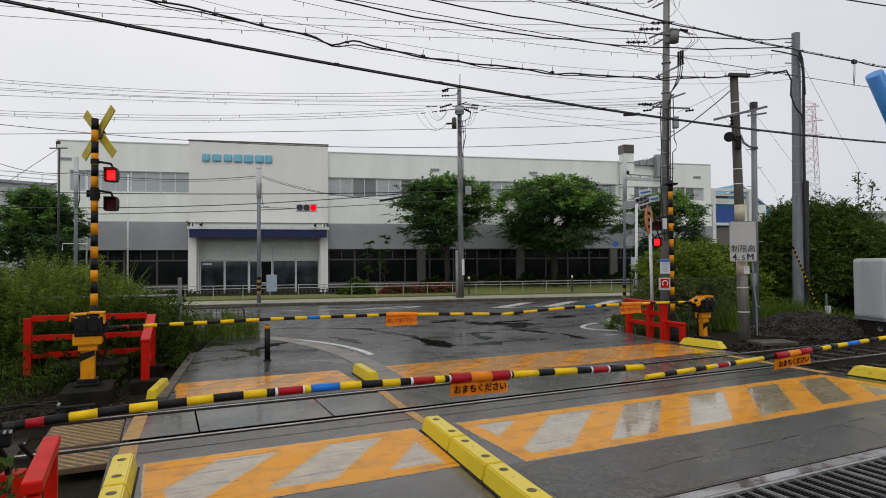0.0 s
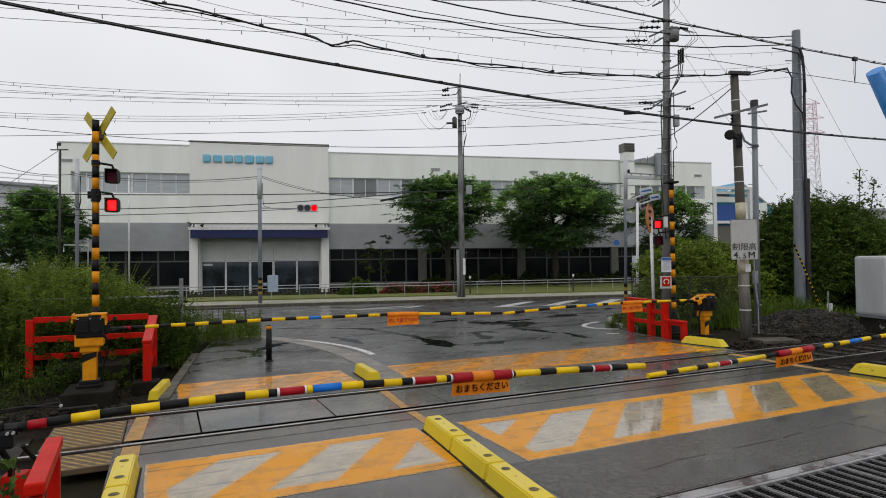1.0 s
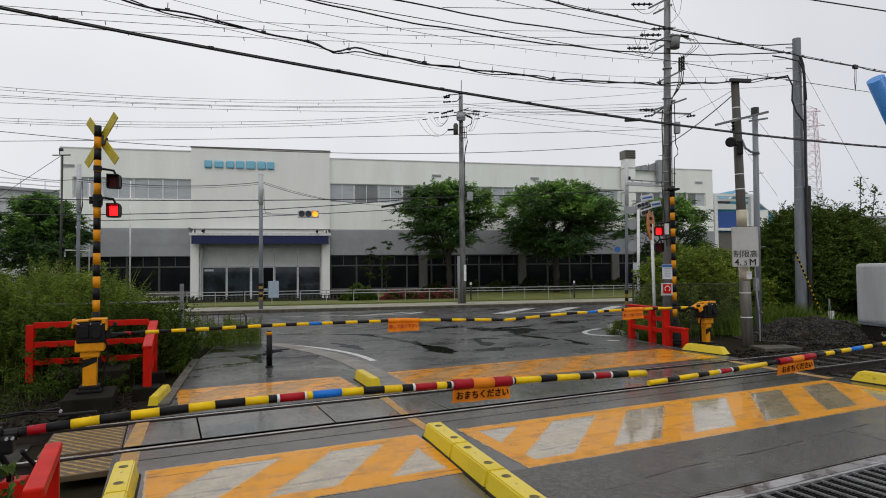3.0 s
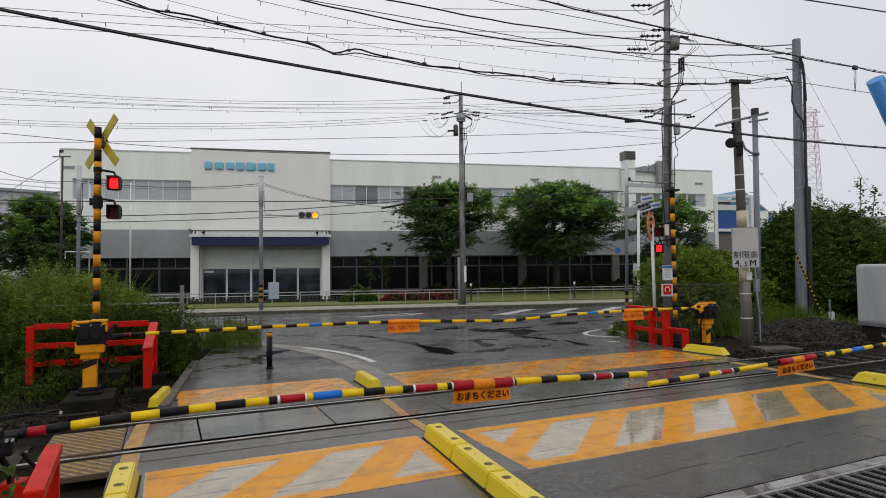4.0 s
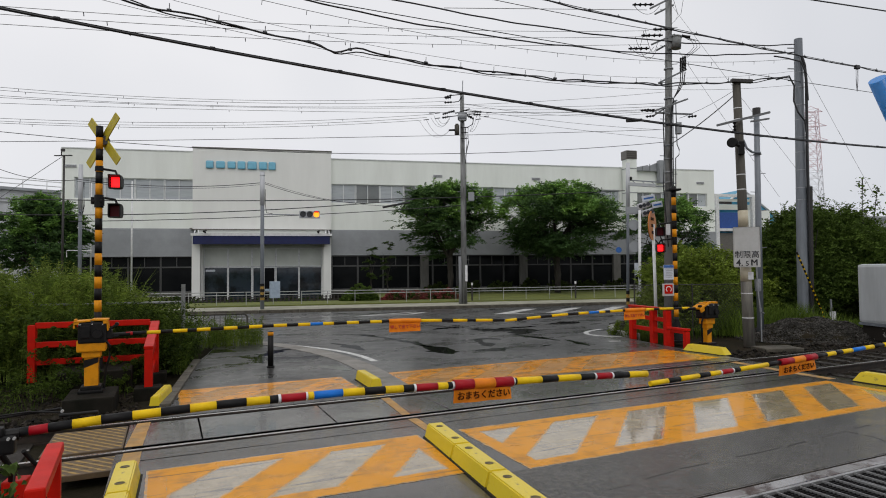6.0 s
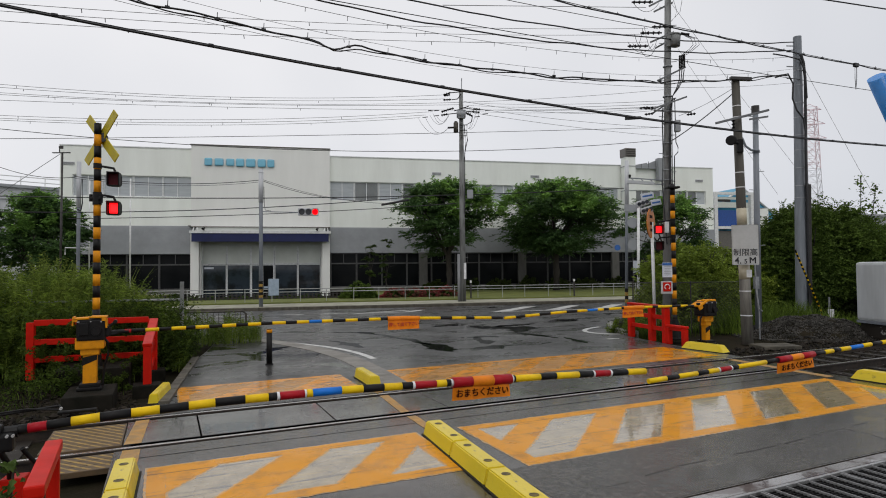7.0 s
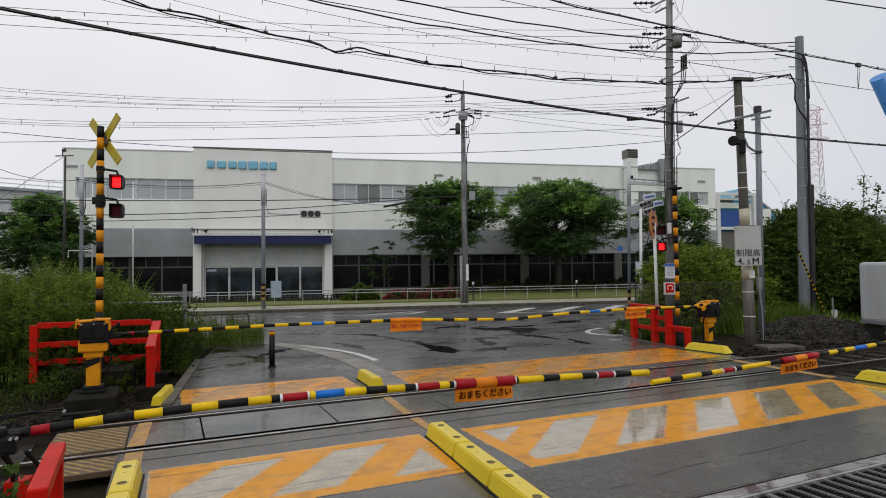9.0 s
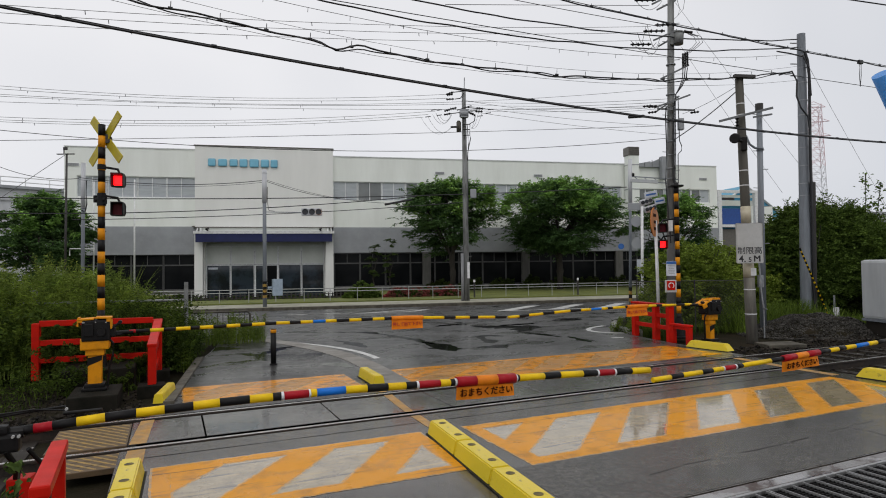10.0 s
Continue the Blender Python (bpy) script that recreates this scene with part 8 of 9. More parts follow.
def tree(m, hgt, low, radius, clumps, per, leaf, material, seed, label, trunk_r=0.2, fork=0.3, squash=0.42, wide_at=0.45, limbs=9, depth=1.0, flat=1.5, lit_tips=0):
    """Tapered trunk, rising limbs that end in leaf clumps, and an uneven crown."""
    ob = thing("tree", m, label, "tree", "trees")
    rg = np.random.default_rng(seed)
    rr = random.Random(seed)
    bm = B()
    fz = low + (hgt - low) * fork * 0.3
    tube(bm, [(0, 0, -0.1), (0.03, 0.02, fz * 0.4), (-0.04, 0.03, fz * 0.75), (0.02, 0, fz)], trunk_r, 10)
    ends = []
    for k in range(limbs):
        a = 6.283 * k / limbs + rr.uniform(-0.3, 0.3)
        rad = radius * rr.uniform(0.45, 0.85)
        top = low + (hgt - low) * rr.uniform(0.3, 0.85)
        e = Vector((rad * math.cos(a), rad * math.sin(a) * depth, top))
        s = Vector((0.02, 0, fz * rr.uniform(0.7, 1.0)))
        mid_ = s.lerp(e, 0.5) + Vector((0, 0, 0.25 * rad))
        pts = [s, s.lerp(mid_, 0.6) + Vector((0, 0, 0.1)), mid_, e]
        for j, (p, q) in enumerate(zip(pts, pts[1:])):
            rod(bm, p, q, trunk_r * (0.55, 0.36, 0.22)[j], trunk_r * (0.36, 0.22, 0.08)[j], seg=7, caps=False)
        for j in range(3):
            q = mid_.lerp(e, 0.3 + 0.25 * j) + Vector((rr.uniform(-0.6, 0.6), rr.uniform(-0.6, 0.6), rr.uniform(0.1, 0.7)))
            rod(bm, mid_.lerp(e, 0.2 + 0.25 * j), q, trunk_r * 0.15, trunk_r * 0.05, seg=5, caps=False)
    part("trunk", bm, M_BARK, ob, "grey-brown trunk and limbs", smooth=True)
    tips = []
    for k in range(clumps // 8):
        t = rg.uniform(0, 1)
        z = low + (hgt - low) * t
        prof = math.sqrt(max(0.02, 1 - ((t - wide_at) / (1.02 - wide_at if t > wide_at else wide_at + 0.04)) ** 2))
        a = rg.uniform(0, 6.283)
        rad = radius * prof * rg.uniform(0.12, 1.0) ** 0.55 * (0.82 + 0.2 * math.sin(3 * a + seed) + 0.12 * math.sin(7 * a))
        tips.append((rad * math.cos(a), rad * math.sin(a) * depth, z))
    tips = np.array(tips)
    base = np.repeat(tips, per, 0) + rg.normal(0, 1, (len(tips) * per, 3)) * radius * 0.10 * np.array([1, 1, squash])
    out = np.c_[base[:, :2], 0 * base[:, 0]] / radius
    away = out * 0.9 + rg.normal(0, 0.55, base.shape) * np.array([1, 1, 0.35]) + np.array([0, 0, 0.22])
    c, ax = sprays(rg, base, away, max(0.35, radius * 0.21), 18, 0.35, leaf * 0.42)
    leaf_object("crown", c, leaf, material, ob, flat, seed, "crown of many small green leaves", 2.0, axes=ax)
    # paler leaves over the crown top stand for light falling from above
    if lit_tips:
        t = rg.uniform(0.50, 1.0, lit_tips)
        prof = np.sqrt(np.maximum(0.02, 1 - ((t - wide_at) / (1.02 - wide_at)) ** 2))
        a = rg.uniform(0, 6.283, lit_tips)
        rad = radius * prof * rg.uniform(0.0, 1.0, lit_tips) ** 0.4 * (0.86 + 0.2 * np.sin(3 * a + seed) + 0.12 * np.sin(7 * a))
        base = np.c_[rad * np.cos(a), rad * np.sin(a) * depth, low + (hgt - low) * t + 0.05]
        base = np.repeat(base, 9, 0) + rg.normal(0, 0.16, (lit_tips * 9, 3))
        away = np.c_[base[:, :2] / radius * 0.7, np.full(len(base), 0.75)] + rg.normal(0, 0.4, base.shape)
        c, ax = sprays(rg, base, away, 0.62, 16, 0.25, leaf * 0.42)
        leaf_object("top_lit_leaves", c, leaf, M_LEAF_TOPLIT, ob, 1.6, seed + 900, "light green crown leaves standing for light from above", 2.0, axes=ax)
    return ob


tree(street(13.8, -6, 0.15), 8.0, 2.9, 3.9, 560, 28, 0.20, M_LEAF_TREE, 3, "broad green street tree with a dark trunk on the lawn", 0.24, wide_at=0.58, squash=0.40, flat=1.5, lit_tips=110)
tree(street(22.4, -6, 0.15), 8.1, 3.1, 5.0, 820, 30, 0.20, M_LEAF_TREE, 7, "wide spreading green street tree on the lawn", 0.28, wide_at=0.62, limbs=14, squash=0.36, flat=1.5, lit_tips=190)
tree(street(31.6, -7, 0.15), 7.1, 2.2, 3.6, 420, 30, 0.19, M_LEAF_TREE, 12, "green tree beside the factory's end", 0.22, wide_at=0.5, flat=1.5, lit_tips=50)
tree(street(-13.2, -7, 0.0), 6.6, 1.2, 2.75, 700, 36, 0.17, M_LEAF_TREE, 21, "dense green round tree beside the warehouse", 0.2, wide_at=0.42, squash=0.75, flat=0.8, lit_tips=80)
tree(street(8.3, -1.8, 0.15), 3.9, 1.2, 0.6, 90, 9, 0.13, M_LEAF_DARK, 31, "slender young tree before the dark windows", 0.06, limbs=5)
tree(street(9.6, -1.8, 0.15), 4.2, 1.0, 0.62, 90, 9, 0.13, M_LEAF_DARK, 32, "slender young tree before the dark windows", 0.06, limbs=5)


def shrub(m, size, clumps, per, leaf, material, seed, label, category="hedge", group="hedges", low=0.05):
    """A dense shrub: branches in the middle, leafy sprays over a lumpy dome, and leaves inside coloured dark as shade.
    """
    ob = thing("shrub", m, label, category, group)
    rg = np.random.default_rng(seed)
    size = np.array(size)
    bm = B()
    for k in range(14):
        a = rg.uniform(0, 6.28)
        q = (size[0] * 0.42 * math.cos(a) * rg.uniform(0.3, 1), size[1] * 0.42 * math.sin(a) * rg.uniform(0.3, 1), size[2] * rg.uniform(0.5, 0.85))
        rod(bm, (q[0] * 0.25, q[1] * 0.25, -0.05), q, 0.035, 0.01, seg=5, caps=False)
    part("branchwork", bm, M_BARK, ob)
    d = rg.normal(0, 1, (clumps, 3))
    d[:, 2] = np.abs(d[:, 2]) * 1.1 - 0.25
    d /= np.linalg.norm(d, axis=1)[:, None]
    d[:, 2] = np.maximum(d[:, 2], -0.08)
    a = np.arctan2(d[:, 1], d[:, 0])
    f = rg.uniform(0.74, 0.98, clumps) * (0.93 + 0.07 * np.sin(4 * a + seed) * np.cos(5 * d[:, 2] + seed))
    tips = np.c_[d[:, 0] * size[0] / 2 * f, d[:, 1] * size[1] / 2 * f, np.maximum(low, low + (size[2] - low) * 0.93 * np.maximum(0, d[:, 2]) * f + 0.1 * rg.normal(0, 1, clumps))]
    base = np.repeat(tips, per, 0) + rg.normal(0, 1, (clumps * per, 3)) * min(size) * 0.055
    away = np.repeat(d, per, 0) * 0.8 + rg.normal(0, 0.55, base.shape) + np.array([0, 0, 0.30])
    c, ax = sprays(rg, base, away, min(size) * 0.085 + 0.05, 10, 0.25, leaf * 0.42)
    c[:, 2] = np.maximum(c[:, 2], 0.02)
    leaf_object("foliage", c, leaf, material, ob, 0.8, seed, "", 1.9, axes=ax)
    # inner leaves are coloured dark to give the shrub its inner shade
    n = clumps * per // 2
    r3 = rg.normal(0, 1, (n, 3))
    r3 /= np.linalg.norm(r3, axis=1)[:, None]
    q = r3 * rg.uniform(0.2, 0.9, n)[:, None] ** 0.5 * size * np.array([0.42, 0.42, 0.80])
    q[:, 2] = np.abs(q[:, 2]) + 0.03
    leaf_object("inner_foliage", q, leaf * 1.9, M_LEAF_SHADE, ob, 0.3, seed + 500, "inner leaves coloured dark as shade inside the shrub", 1.5)
    return ob


shrub(pose(16.3, 15.2, 0, 0, 0, -30), (3.7, 3.0, 3.0), 210, 28, 0.105, M_LEAF_BRIGHT, 41, "rounded bright green hedge shrub behind the crossing signal")
shrub(pose(18.6, 15.6, 0, 0, 0, -30), (3.2, 3.0, 2.8), 160, 28, 0.105, M_LEAF_BRIGHT, 42, "green hedge shrub beside the grey steel pole")
shrub(pose(21.35, 14.7, 0, 0, 0, -30), (3.3, 3.2, 4.35), 240, 36, 0.10, M_LEAF_HEDGE, 47, "tall green hedge beside the grey steel pole", low=0.9)
shrub(pose(22.5, 14.2, 0, 0, 0, -30), (3.7, 3.4, 4.45), 290, 36, 0.10, M_LEAF_HEDGE, 43, "tall dense rounded green hedge behind the mast", low=1.2)
shrub(pose(23.4, 12.4, 0, 0, 0, -40), (3.9, 3.2, 3.35), 260, 36, 0.10, M_LEAF_HEDGE, 44, "tall dense green hedge beside the cabinet", low=1.3)
shrub(pose(24.4, 10.6, 0, 0, 0, -40), (4.4, 3.4, 3.5), 200, 26, 0.13, M_LEAF_DARK, 45, "tall dense dark green hedge beside the cabinet", low=0.9)
shrub(pose(26.5, 8.6, 0, 0, 0, -40), (5.0, 4.0, 3.6), 170, 24, 0.14, M_LEAF_DARK, 46, "tall dark green hedge beside the railway")
shrub(street(6.6, -12.3, 0.15), (2.4, 1.2, 1.0), 70, 18, 0.11, M_LEAF_HEDGE, 51, "clipped green shrub on the lawn", "shrub", "lawn shrubs")
for k in range(4):
    shrub(street(8.7 + 1.15 * k, -12.3, 0.1), (1.7, 1.1, 0.6), 50, 14, 0.09, M_AZALEA, 60 + k, "low azalea shrub with dull red flowers on the lawn", "shrub", "lawn shrubs")
# hedge in shade: its darkness is in the leaf colour
for k in range(8):
    shrub(street(13.5 + 2.6 * k, -3.0, 0.1), (2.6, 1.3, 1.0), 50, 14, 0.12, M_LEAF_SHADE, 70 + k, "low dark clipped hedge before the factory windows", "hedge", "factory hedge")
for k in range(9):
    shrub(street(-4.2 + 1.05 * k, -5.2, -0.36), (1.2, 0.7, 0.45), 24, 10, 0.10, M_LEAF_DARK, 90 + k, "low dark ground shrub before the entrance", "shrub", "entrance shrubs")

# twig with fresh leaves rising from the hedge
sap = thing("sapling", pose(23.28, 13.49, 0.7, 0, 0, VIEW), "thin leafy sapling rising above the hedge", "tree")
bm = B()
tube(bm, [(0, 0, 0), (0.1, 0, 1.5), (-0.05, 0, 3.0), (0.0, 0, 4.5)], 0.022, 6)
tube(bm, [(0.0, 0, 2.4), (0.4, 0, 3.2), (0.55, 0, 4.2)], 0.014, 6)
part("stem", bm, M_BARK, sap)
rg = np.random.default_rng(77)
q = np.concatenate([np.c_[rg.normal(-0.02, 0.10, 60), rg.normal(0, 0.1, 60), rg.uniform(3.0, 4.55, 60)], np.c_[rg.normal(0.5, 0.14, 110), rg.normal(0, 0.15, 110), rg.uniform(2.6, 4.3, 110)], np.c_[rg.normal(0.15, 0.22, 130), rg.normal(0, 0.2, 130), rg.uniform(2.4, 3.5, 130)]])
leaf_object("foliage", q, 0.13, M_LEAF_HEDGE, sap, 0.4, 5)


def blades(name, spots, hgt, width, material, seed, label, lean=0.5, kind="stuff", category="grass"):
    """Grass blades: bent tapering strips of three joints."""
    rg = np.random.default_rng(seed)
    n = len(spots)
    h = hgt * rg.uniform(0.5, 1.15, n)
    a = rg.uniform(0, 6.283, n)
    ln = lean * rg.uniform(0.1, 1.0, n) * h
    d = np.c_[np.cos(a), np.sin(a), 0 * a]
    b = rg.uniform(0, 6.283, n)
    s = np.c_[np.cos(b), np.sin(b), 0 * b] * (width * rg.uniform(0.6, 1.3, n))[:, None]
    rows = []
    for f, w in ((0, 0.7), (0.4, 1.0), (0.75, 0.7), (1.0, 0.06)):
        c = spots + d * (ln * f ** 2)[:, None] + np.c_[0 * a, 0 * a, h * f * (1 - 0.18 * f * lean)]
        rows += [c - s * w / 2, c + s * w / 2]
    v = np.stack(rows, 1).reshape(-1, 3)
    i = 8 * np.arange(n)[:, None]
    f = np.concatenate([i + np.array([k, k + 1, k + 3, k + 2]) for k in (0, 2, 4)])
    me = bpy.data.meshes.new(name)
    me.from_pydata(v.tolist(), [], f.tolist())
    me.materials.append(material)
    return tagged(new(name, me), label, category, "", kind)


def stalks(name, spots, hgt, leaf, m, material, seed, label, category="weeds"):
    """Upright weeds: a leaning stem with narrow leaves all round, closer together towards the tip."""
    rg = np.random.default_rng(seed)
    n = len(spots)
    h = hgt * rg.uniform(0.72, 1.12, n)
    a = rg.uniform(0, 6.283, n)
    ln = np.c_[np.cos(a), np.sin(a)] * (h * rg.uniform(0.02, 0.20, n))[:, None]
    f = (0.12 + 0.88 * (np.arange(m) + 0.5) / m) ** 0.8
    c = np.zeros((n, m, 3))
    c[..., :2] = spots[:, None, :2] + ln[:, None] * (f ** 2)[None, :, None]
    c[..., 2] = spots[:, None, 2] + h[:, None] * f
    b = a[:, None] + 2.4 * np.arange(m) + rg.normal(0, 0.4, (n, m))
    ax = np.stack([np.cos(b), np.sin(b), 0.15 + 0.9 * (f - 0.5)[None] + rg.normal(0, 0.25, (n, m))], -1)
    c += ax * (leaf * 0.42 * (1.15 - 0.45 * f))[None, :, None]
    ob = leaf_object(name, c.reshape(-1, 3), leaf, material, None, 0.5, seed, label, 5.0, "stuff", category, axes=ax.reshape(-1, 3))
    rows = []
    for g in (0.0, 0.5, 1.0):
        p = np.c_[spots[:, :2] + ln * g ** 2, spots[:, 2] + h * g]
        w = np.array([0.006 * (1.1 - g), 0, 0])
        rows += [p - w, p + w]
    v = np.stack(rows, 1).reshape(-1, 3)
    i = 6 * np.arange(n)[:, None]
    me = bpy.data.meshes.new(name + "_stems")
    me.from_pydata(v.tolist(), [], np.concatenate([i + np.array([k, k + 1, k + 3, k + 2]) for k in (0, 2)]).tolist())
    me.materials.append(M_REED)
    tagged(new(name + "_stems", me), "thin green stems of the tall weeds", category, "", "stuff")
    return ob


# weeds on the left bank
rg = np.random.default_rng(8)


def bank(x, y):
    return -0.13 + 0.28 * np.clip((y - 11.5) / 5, 0, 1) * np.clip((0.4 - x) / 1.5, 0, 1)


n = 2600
x = -0.2 - rg.uniform(0, 1, n) ** 0.8 * 9
y = rg.uniform(15.6, 21.5, n)
keep = x < -0.9
x, y = x[keep], y[keep]
blades("tall_reeds", np.c_[x, y, bank(x, y)], 2.05, 0.018, M_REED, 15, "tall pale green reeds and grass on the bank", 0.5)
n = 3600
x = rg.uniform(-8, 0.6, n)
y = rg.uniform(13.5, 17.6, n)
keep = (x < 0.30 + (y - 13.2) * 0.12) & (y < 15.4)
x, y = x[keep], y[keep]
crest = np.clip(2.0 - np.maximum(0, x + 0.9) * 0.75, 0.55, 2.0) * np.clip(0.45 + (y - 13.5) * 0.26, 0.4, 1.0)
stalks("tall_stalks", np.c_[x, y, bank(x, y)], crest, 0.115, 36, M_FERN, 16, "tall upright weeds with narrow leaves on the bank")
n = 1500
x = rg.uniform(-7.5, 0.5, n)
y = rg.uniform(15.2, 17.8, n)
x = np.minimum(x, 0.2 + (y - 15.2) * 0.12)
stalks("pale_stalks", np.c_[x, y, bank(x, y)], np.clip(2.0 - np.maximum(0, x + 1.6) * 0.60, 0.8, 2.0) * (0.84 + 0.26 * np.sin(x * 3.1) * np.sin(y * 2.3 + x)), 0.125, 46, M_REED, 36, "pale green flowering weeds rising above the bank")
n = 2000
x = rg.uniform(-7, -0.5, n)
y = rg.uniform(10.2, 13.4, n)
keep = (np.abs(x + 1.05) > 0.75) | (y > 11.5)
x, y = x[keep], y[keep]
blades("verge_grass", np.c_[x, y, bank(x, y)], 0.17, 0.012, M_LEAF_WEED, 17, "short grass on the stony verge", 0.9)
# leafy weeds as clumps
cl = []
for k in range(1500):
    xx = rg.uniform(-9, 0.55)
    yy = rg.uniform(13.45, 17.5)
    if xx > 0.25 + (yy - 13.6) * 0.18:
        continue
    top = rg.uniform(0.25, 1.35) * (0.8 if yy < 14.5 else 1.0) * (1.0 + 0.22 * math.sin(xx * 2.3 + 1) * math.sin(yy * 1.9))
    cl.append((np.array([xx, yy, bank(xx, yy) + top * 1.15 * rg.uniform(0.2, 1)]), rg.uniform(0.16, 0.38)))
leaf_object("leafy_weeds", crown_points(rg, cl, 55, 0.9), 0.09, M_LEAF_WEED, None, 1.1, 18, "dense leafy green weeds on the bank", 2.2, "stuff", "weeds")
cl = []
for k in range(70):
    yy = rg.uniform(11.2, 13.6)
    xx = rg.uniform(-6.5, -0.25)
    if abs(xx + 1.1) < 0.75 and yy < 13.3:
        continue
    cl.append((np.array([xx, yy, bank(xx, yy) + rg.uniform(0.05, 0.35)]), rg.uniform(0.08, 0.2)))
leaf_object("low_weeds", crown_points(rg, cl, 55, 0.8), 0.042, M_LEAF_WEED, None, 0.6, 19, "low leafy weeds on the stony verge", 1.9, "stuff", "weeds")
# weeds round the hoop barrier and by the pipe fence post
cl = []
x = rg.uniform(0.5, 2.35, 170)
y = rg.uniform(16.8, 18.1, 170)
stalks("hoop_stalks", np.c_[x, y, 0 * x - 0.02], 0.55 + 0.3 * np.sin(x * 4.1 + 1) ** 2, 0.085, 30, M_FERN, 37, "leafy weeds growing through the low hoop barrier")
for k in range(60):
    cl.append((np.array([rg.uniform(-0.6, 0.7), rg.uniform(13.7, 15.8), rg.uniform(0.05, 0.9)]), rg.uniform(0.1, 0.25)))
leaf_object("corner_weeds", crown_points(rg, cl, 60, 0.9), 0.055, M_LEAF_WEED, None, 0.4, 20, "leafy weeds at the end of the pipe fence", 2.4, "stuff", "weeds")
# weeds before the back of the red fence and on the footings
cl = []
for k in range(40):
    cl.append((np.array([rg.uniform(-2.4, -0.35), rg.uniform(12.75, 13.2), 0.05 + 0.65 * rg.uniform(0, 1) ** 1.6]), rg.uniform(0.05, 0.13)))
for k in range(22):
    cl.append((np.array([rg.uniform(-2.6, -1.5), rg.uniform(11.6, 13.0), rg.uniform(-0.05, 0.3)]), rg.uniform(0.08, 0.18)))
for k in range(34):
    cl.append((np.array([rg.uniform(-2.1, -0.4), rg.uniform(12.95, 13.08), rg.uniform(0.25, 1.0)]), rg.uniform(0.03, 0.08)))
for k in range(26):
    cl.append((np.array([rg.uniform(-1.75, -0.55), rg.uniform(11.95, 12.12), -0.1 + 0.42 * rg.uniform(0, 1) ** 1.5]), rg.uniform(0.04, 0.10)))
for k in range(6):
    cl.append((np.array([rg.uniform(-1.45, -1.25), rg.uniform(11.2, 11.4), rg.uniform(0.2, 0.45)]), rg.uniform(0.05, 0.09)))
leaf_object("fence_weeds", crown_points(rg, cl, 50, 0.9), 0.055, M_LEAF_WEED, None, 0.5, 26, "leafy weeds growing through the red guard fence", 2.2, "stuff", "weeds")
n = 1500
x, y = rg.uniform(15.2, 18.6, n), rg.uniform(-0.5, 0.7, n)
blades("mound_grass", np.c_[x + 0.3, 13.35 - (x - 15.2) * 0.30 + y, 0 * x - 0.1], 0.95, 0.02, M_GRASS, 27, "bright green grass behind the gravel heap", 0.6)
# bushy weeds before the pipe fence
n = 330
x = rg.uniform(-3.0, 0.35, n)
y = rg.uniform(13.55, 14.6, n)
stalks("fence_stalks", np.c_[x, y, bank(x, y)], 0.75 + 0.55 * np.exp(-((x + 0.8) / 0.9) ** 2), 0.11, 40, M_LEAF_WEED, 28, "bushy dark weeds growing behind the red fence")
n = 420
x, y = rg.uniform(0.4, 2.4, n), rg.uniform(16.8, 18.2, n)
blades("hoop_grass", np.c_[x, y, 0 * x - 0.02], 0.5, 0.014, M_GRASS, 29, "grass tufts at the foot of the hoop barrier", 0.8)
# feathery tops among the reeds
cl = []
for k in range(260):
    q = rg.uniform(-7.5, -0.6)
    yy = rg.uniform(15.6, 18.5)
    cl.append((np.array([q, yy, bank(q, yy) + rg.uniform(0.8, 1.95) * (0.85 + 0.15 * math.sin(q * 2.7))]), rg.uniform(0.08, 0.22)))
leaf_object("reed_tops", crown_points(rg, cl, 42, 1.2), 0.085, M_GRASS, None, 0.5, 30, "feathery bright green leaves among the tall reeds", 3.2, "stuff", "weeds")
# grass at the foot of the right-hand hedge
n = 3800
x = rg.uniform(12.2, 21.5, n)
y = 14.6 - (x - 12.2) * 0.17 + rg.uniform(-1.5, 1.2, n)
far = x > 15.4
blades("hedge_grass", np.c_[x, y, 0 * x - 0.12][far], 0.55, 0.018, M_GRASS, 22, "green grass at the foot of the hedge", 0.7)
blades("shady_grass", np.c_[x, y, 0 * x - 0.12][~far & (x > 13.0) & (rg.uniform(0, 1, n) < 0.55)], 0.5, 0.016, M_LEAF_WEED, 25, "dark weedy grass behind the barrier machine", 0.8)
n = 900
x = rg.uniform(12.05, 13.0, n)
y = rg.uniform(12.3, 14.3, n)
blades("corner_grass", np.c_[x, y, 0 * x - 0.12], 0.42, 0.014, M_LEAF_WEED, 23, "green grass behind the red fence", 0.8)
cl = [(np.array([rg.uniform(12.0, 12.9), rg.uniform(13.3, 14.3), rg.uniform(0.0, 0.42)]), rg.uniform(0.06, 0.16)) for k in range(34)]
leaf_object("corner_bush", crown_points(rg, cl, 50, 0.9), 0.06, M_FERN, None, 0.6, 33, "leafy weeds behind the red fence at the corner", 2.0, "stuff", "weeds")
# leaf tip reaching into view by the near red fence
bl = thing("creeper", pose(-0.74, 3.9, 0), "dark green creeper by the near red fence", "plant")
bm = B()
tube(bm, [(0, 0, 0), (-0.02, 0.03, 0.5), (0.01, 0.01, 0.95)], 0.006, 6)
part("stem", bm, M_BARK, bl)
q = np.c_[rg.normal(-0.005, 0.035, 46), rg.normal(0.0, 0.03, 46), rg.uniform(0.5, 0.97, 46)]
leaf_object("foliage", q, 0.065, M_LEAF_DARK, bl, 0.2, 24, "", 1.7)

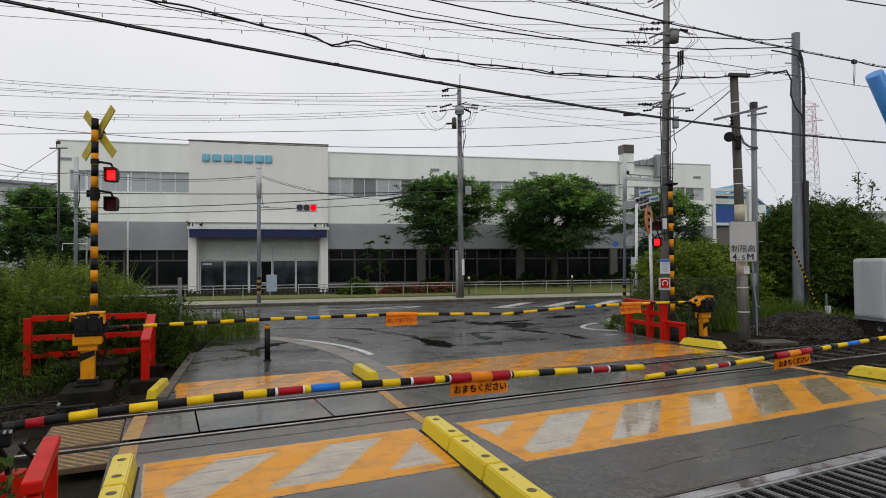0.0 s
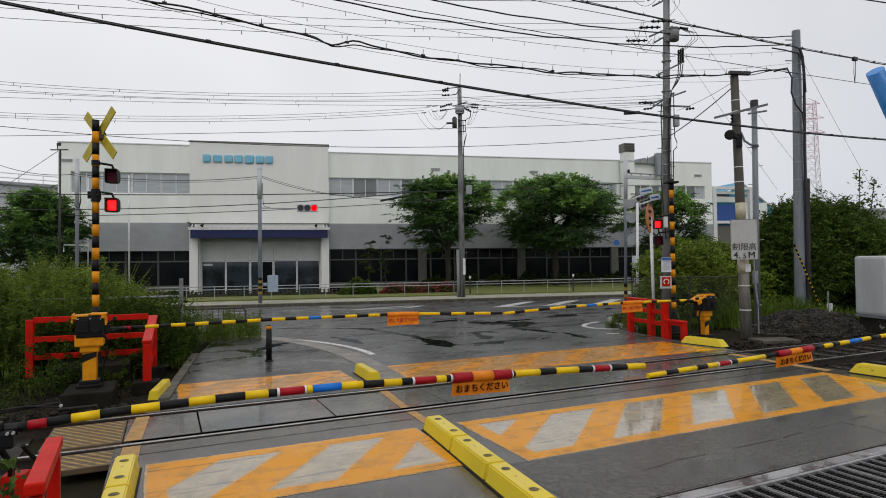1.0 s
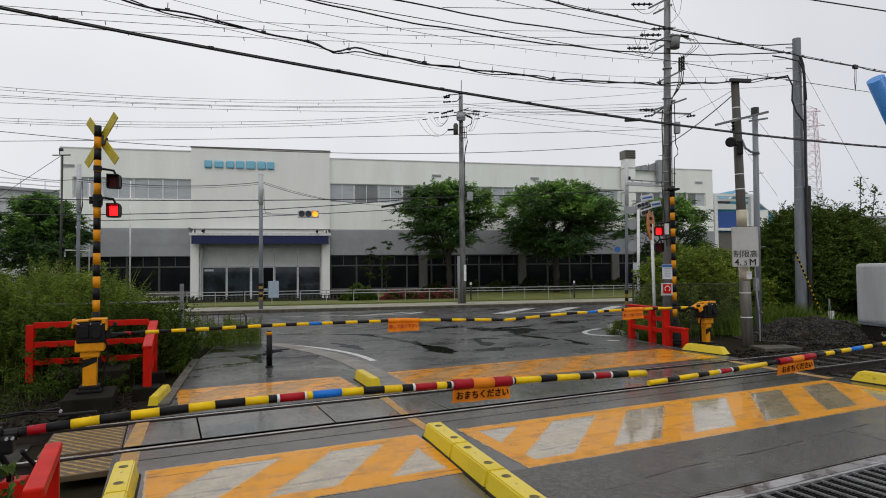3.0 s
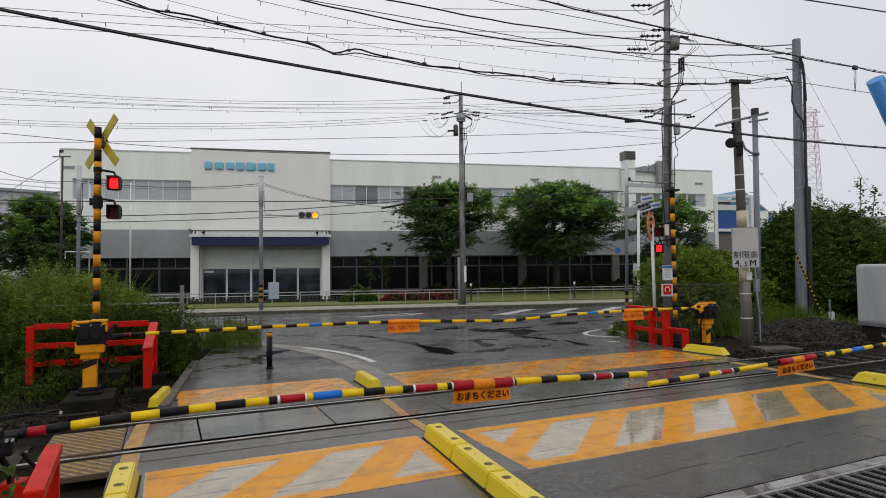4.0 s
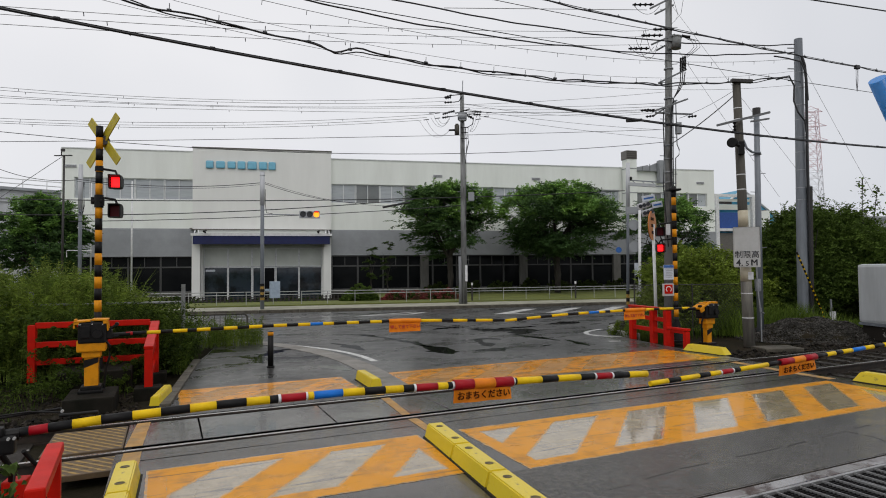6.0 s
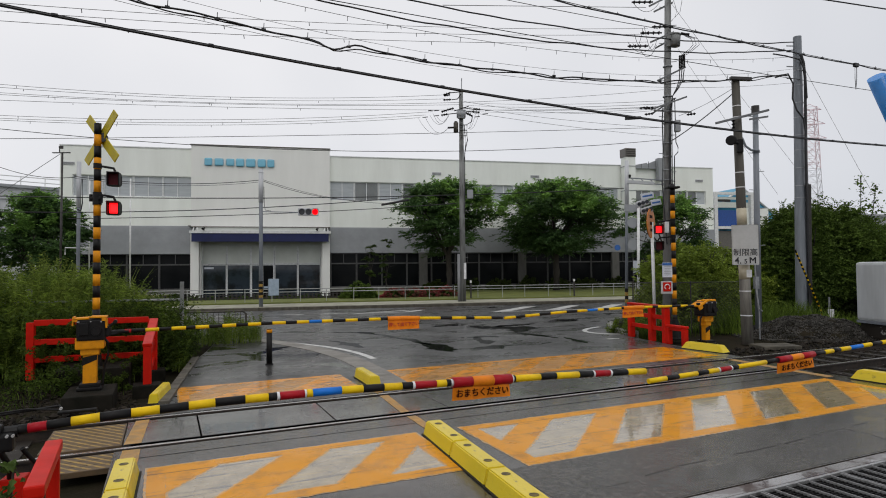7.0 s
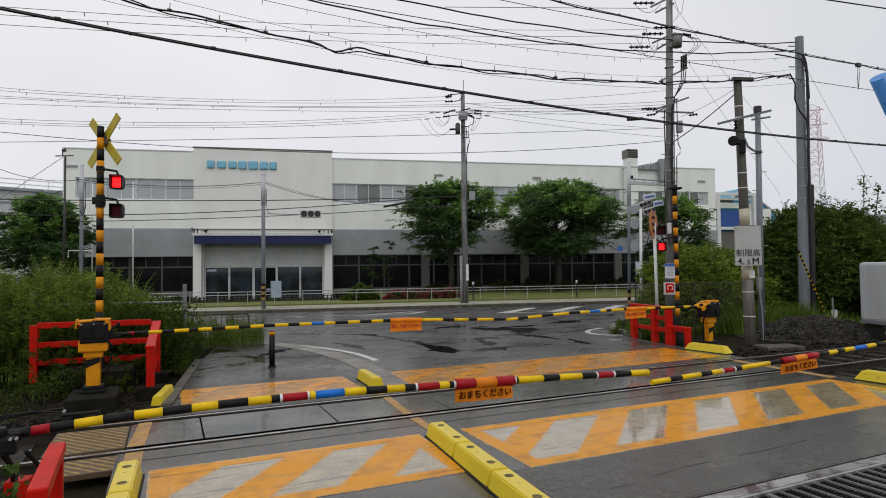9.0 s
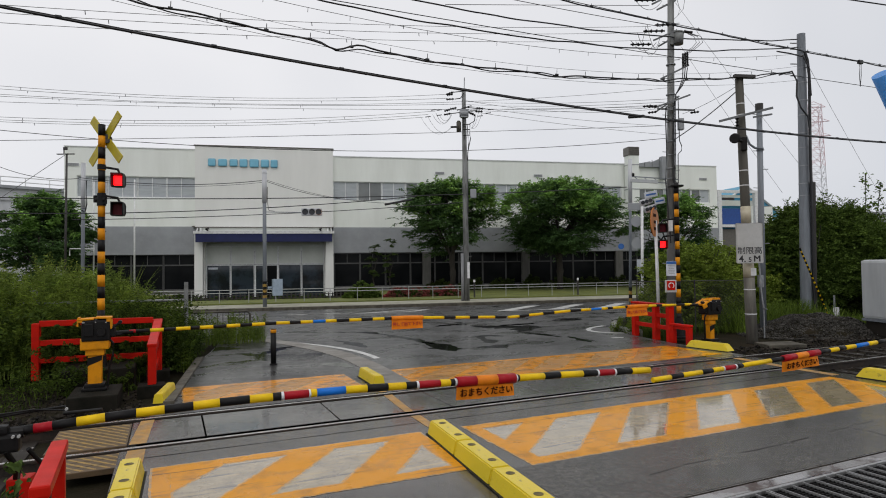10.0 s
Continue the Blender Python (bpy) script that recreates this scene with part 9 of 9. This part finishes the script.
# far pylon
py = thing("transmission_pylon", pose(0.8350 * 340, 0.5503 * 340, 0, 0, 0, -40), "distant red and white lattice transmission pylon", "pylon")
H = 78
for k in range(13):
    z0, z1 = H * k / 13, H * (k + 1) / 13
    w0, w1 = 3.5 * (1 - k / 13) + 5.0, 3.5 * (1 - (k + 1) / 13) + 5.0
    bm = B()
    for sx, sy in ((1, 1), (1, -1), (-1, -1), (-1, 1)):
        nx, ny = (sy, -sx)
        rod(bm, (sx * w0 / 2, sy * w0 / 2, z0), (sx * w1 / 2, sy * w1 / 2, z1), 0.17, seg=4)
        rod(bm, (sx * w0 / 2, sy * w0 / 2, z0), (nx * w1 / 2, ny * w1 / 2, z1), 0.11, seg=4)
        rod(bm, (nx * w0 / 2, ny * w0 / 2, z0), (sx * w1 / 2, sy * w1 / 2, z1), 0.09, seg=4)
        for f in (0.5, 1.0):
            w = w0 + (w1 - w0) * f
            rod(bm, (sx * w / 2, sy * w / 2, z0 + (z1 - z0) * f), (nx * w / 2, ny * w / 2, z0 + (z1 - z0) * f), 0.09, seg=4)
    part("lattice_section", bm, M_PYLON_RED if k > 7 else M_PYLON_GREY, py, "red lattice section paled as by haze" if k > 7 else "grey lattice section paled as by haze")
for z, w in ((77, 5), (70, 6.5), (63, 7)):
    bm = B()
    rod(bm, (-w, 0, z), (w, 0, z), 0.2, seg=4)
    rod(bm, (-w, 0, z), (0, 0, z + 3), 0.12, seg=4)
    rod(bm, (w, 0, z), (0, 0, z + 3), 0.12, seg=4)
    part("cross_arm", bm, M_PYLON_RED, py)


# ---- what moves: added shutters standing in for the lamps flashing ----
def motions():
    turns = [0.56, 1.15, 1.72, 2.31, 2.92, 3.53, 4.11, 4.72, 5.32, 5.97, 6.60, 7.27, 7.88, 8.43, 9.09, 9.66]

    def key(shutter, lit):
        at = shutter.matrix_basis.translation.copy()
        shut = Matrix.Translation(at)
        lifted = Matrix.Translation(at) @ pose(0, 0, 0, -88, 0, 0)
        rows = [(0, lifted if lit else shut)]
        for t in turns:
            rows.append((t, lifted if lit else shut))
            lit = not lit
            rows.append((t + 0.04, lifted if lit else shut))
        rows.append((10.0, lifted if lit else shut))
        walk(shutter, rows)

    key(LAMPS[("west", 0)], True)
    key(LAMPS[("west", 1)], False)
    key(LAMPS[("east", 0)], False)
    key(LAMPS[("east", 1)], True)
    s = LAMPS["filter"]
    at = s.matrix_basis.translation.copy()
    down, up = Matrix.Translation(at), Matrix.Translation(at) @ pose(0, 0, 0, -88, 0, 0)
    walk(s, [(0, down), (1.6, down), (2.4, up), (5.75, up), (6.8, down), (10, down)])
    s = LAMPS["signal"]
    at = s.matrix_basis.translation.copy()
    walk(s, [(0, Matrix.Translation(at) @ pose(0, 0, 0, -88, 0, 0)), (7.8, Matrix.Translation(at) @ pose(0, 0, 0, -88, 0, 0)), (8.4, Matrix.Translation(at) @ pose(0, 0, 0, 0, 0, 0)), (10, Matrix.Translation(at) @ pose(0, 0, 0, 0, 0, 0))])


motions()
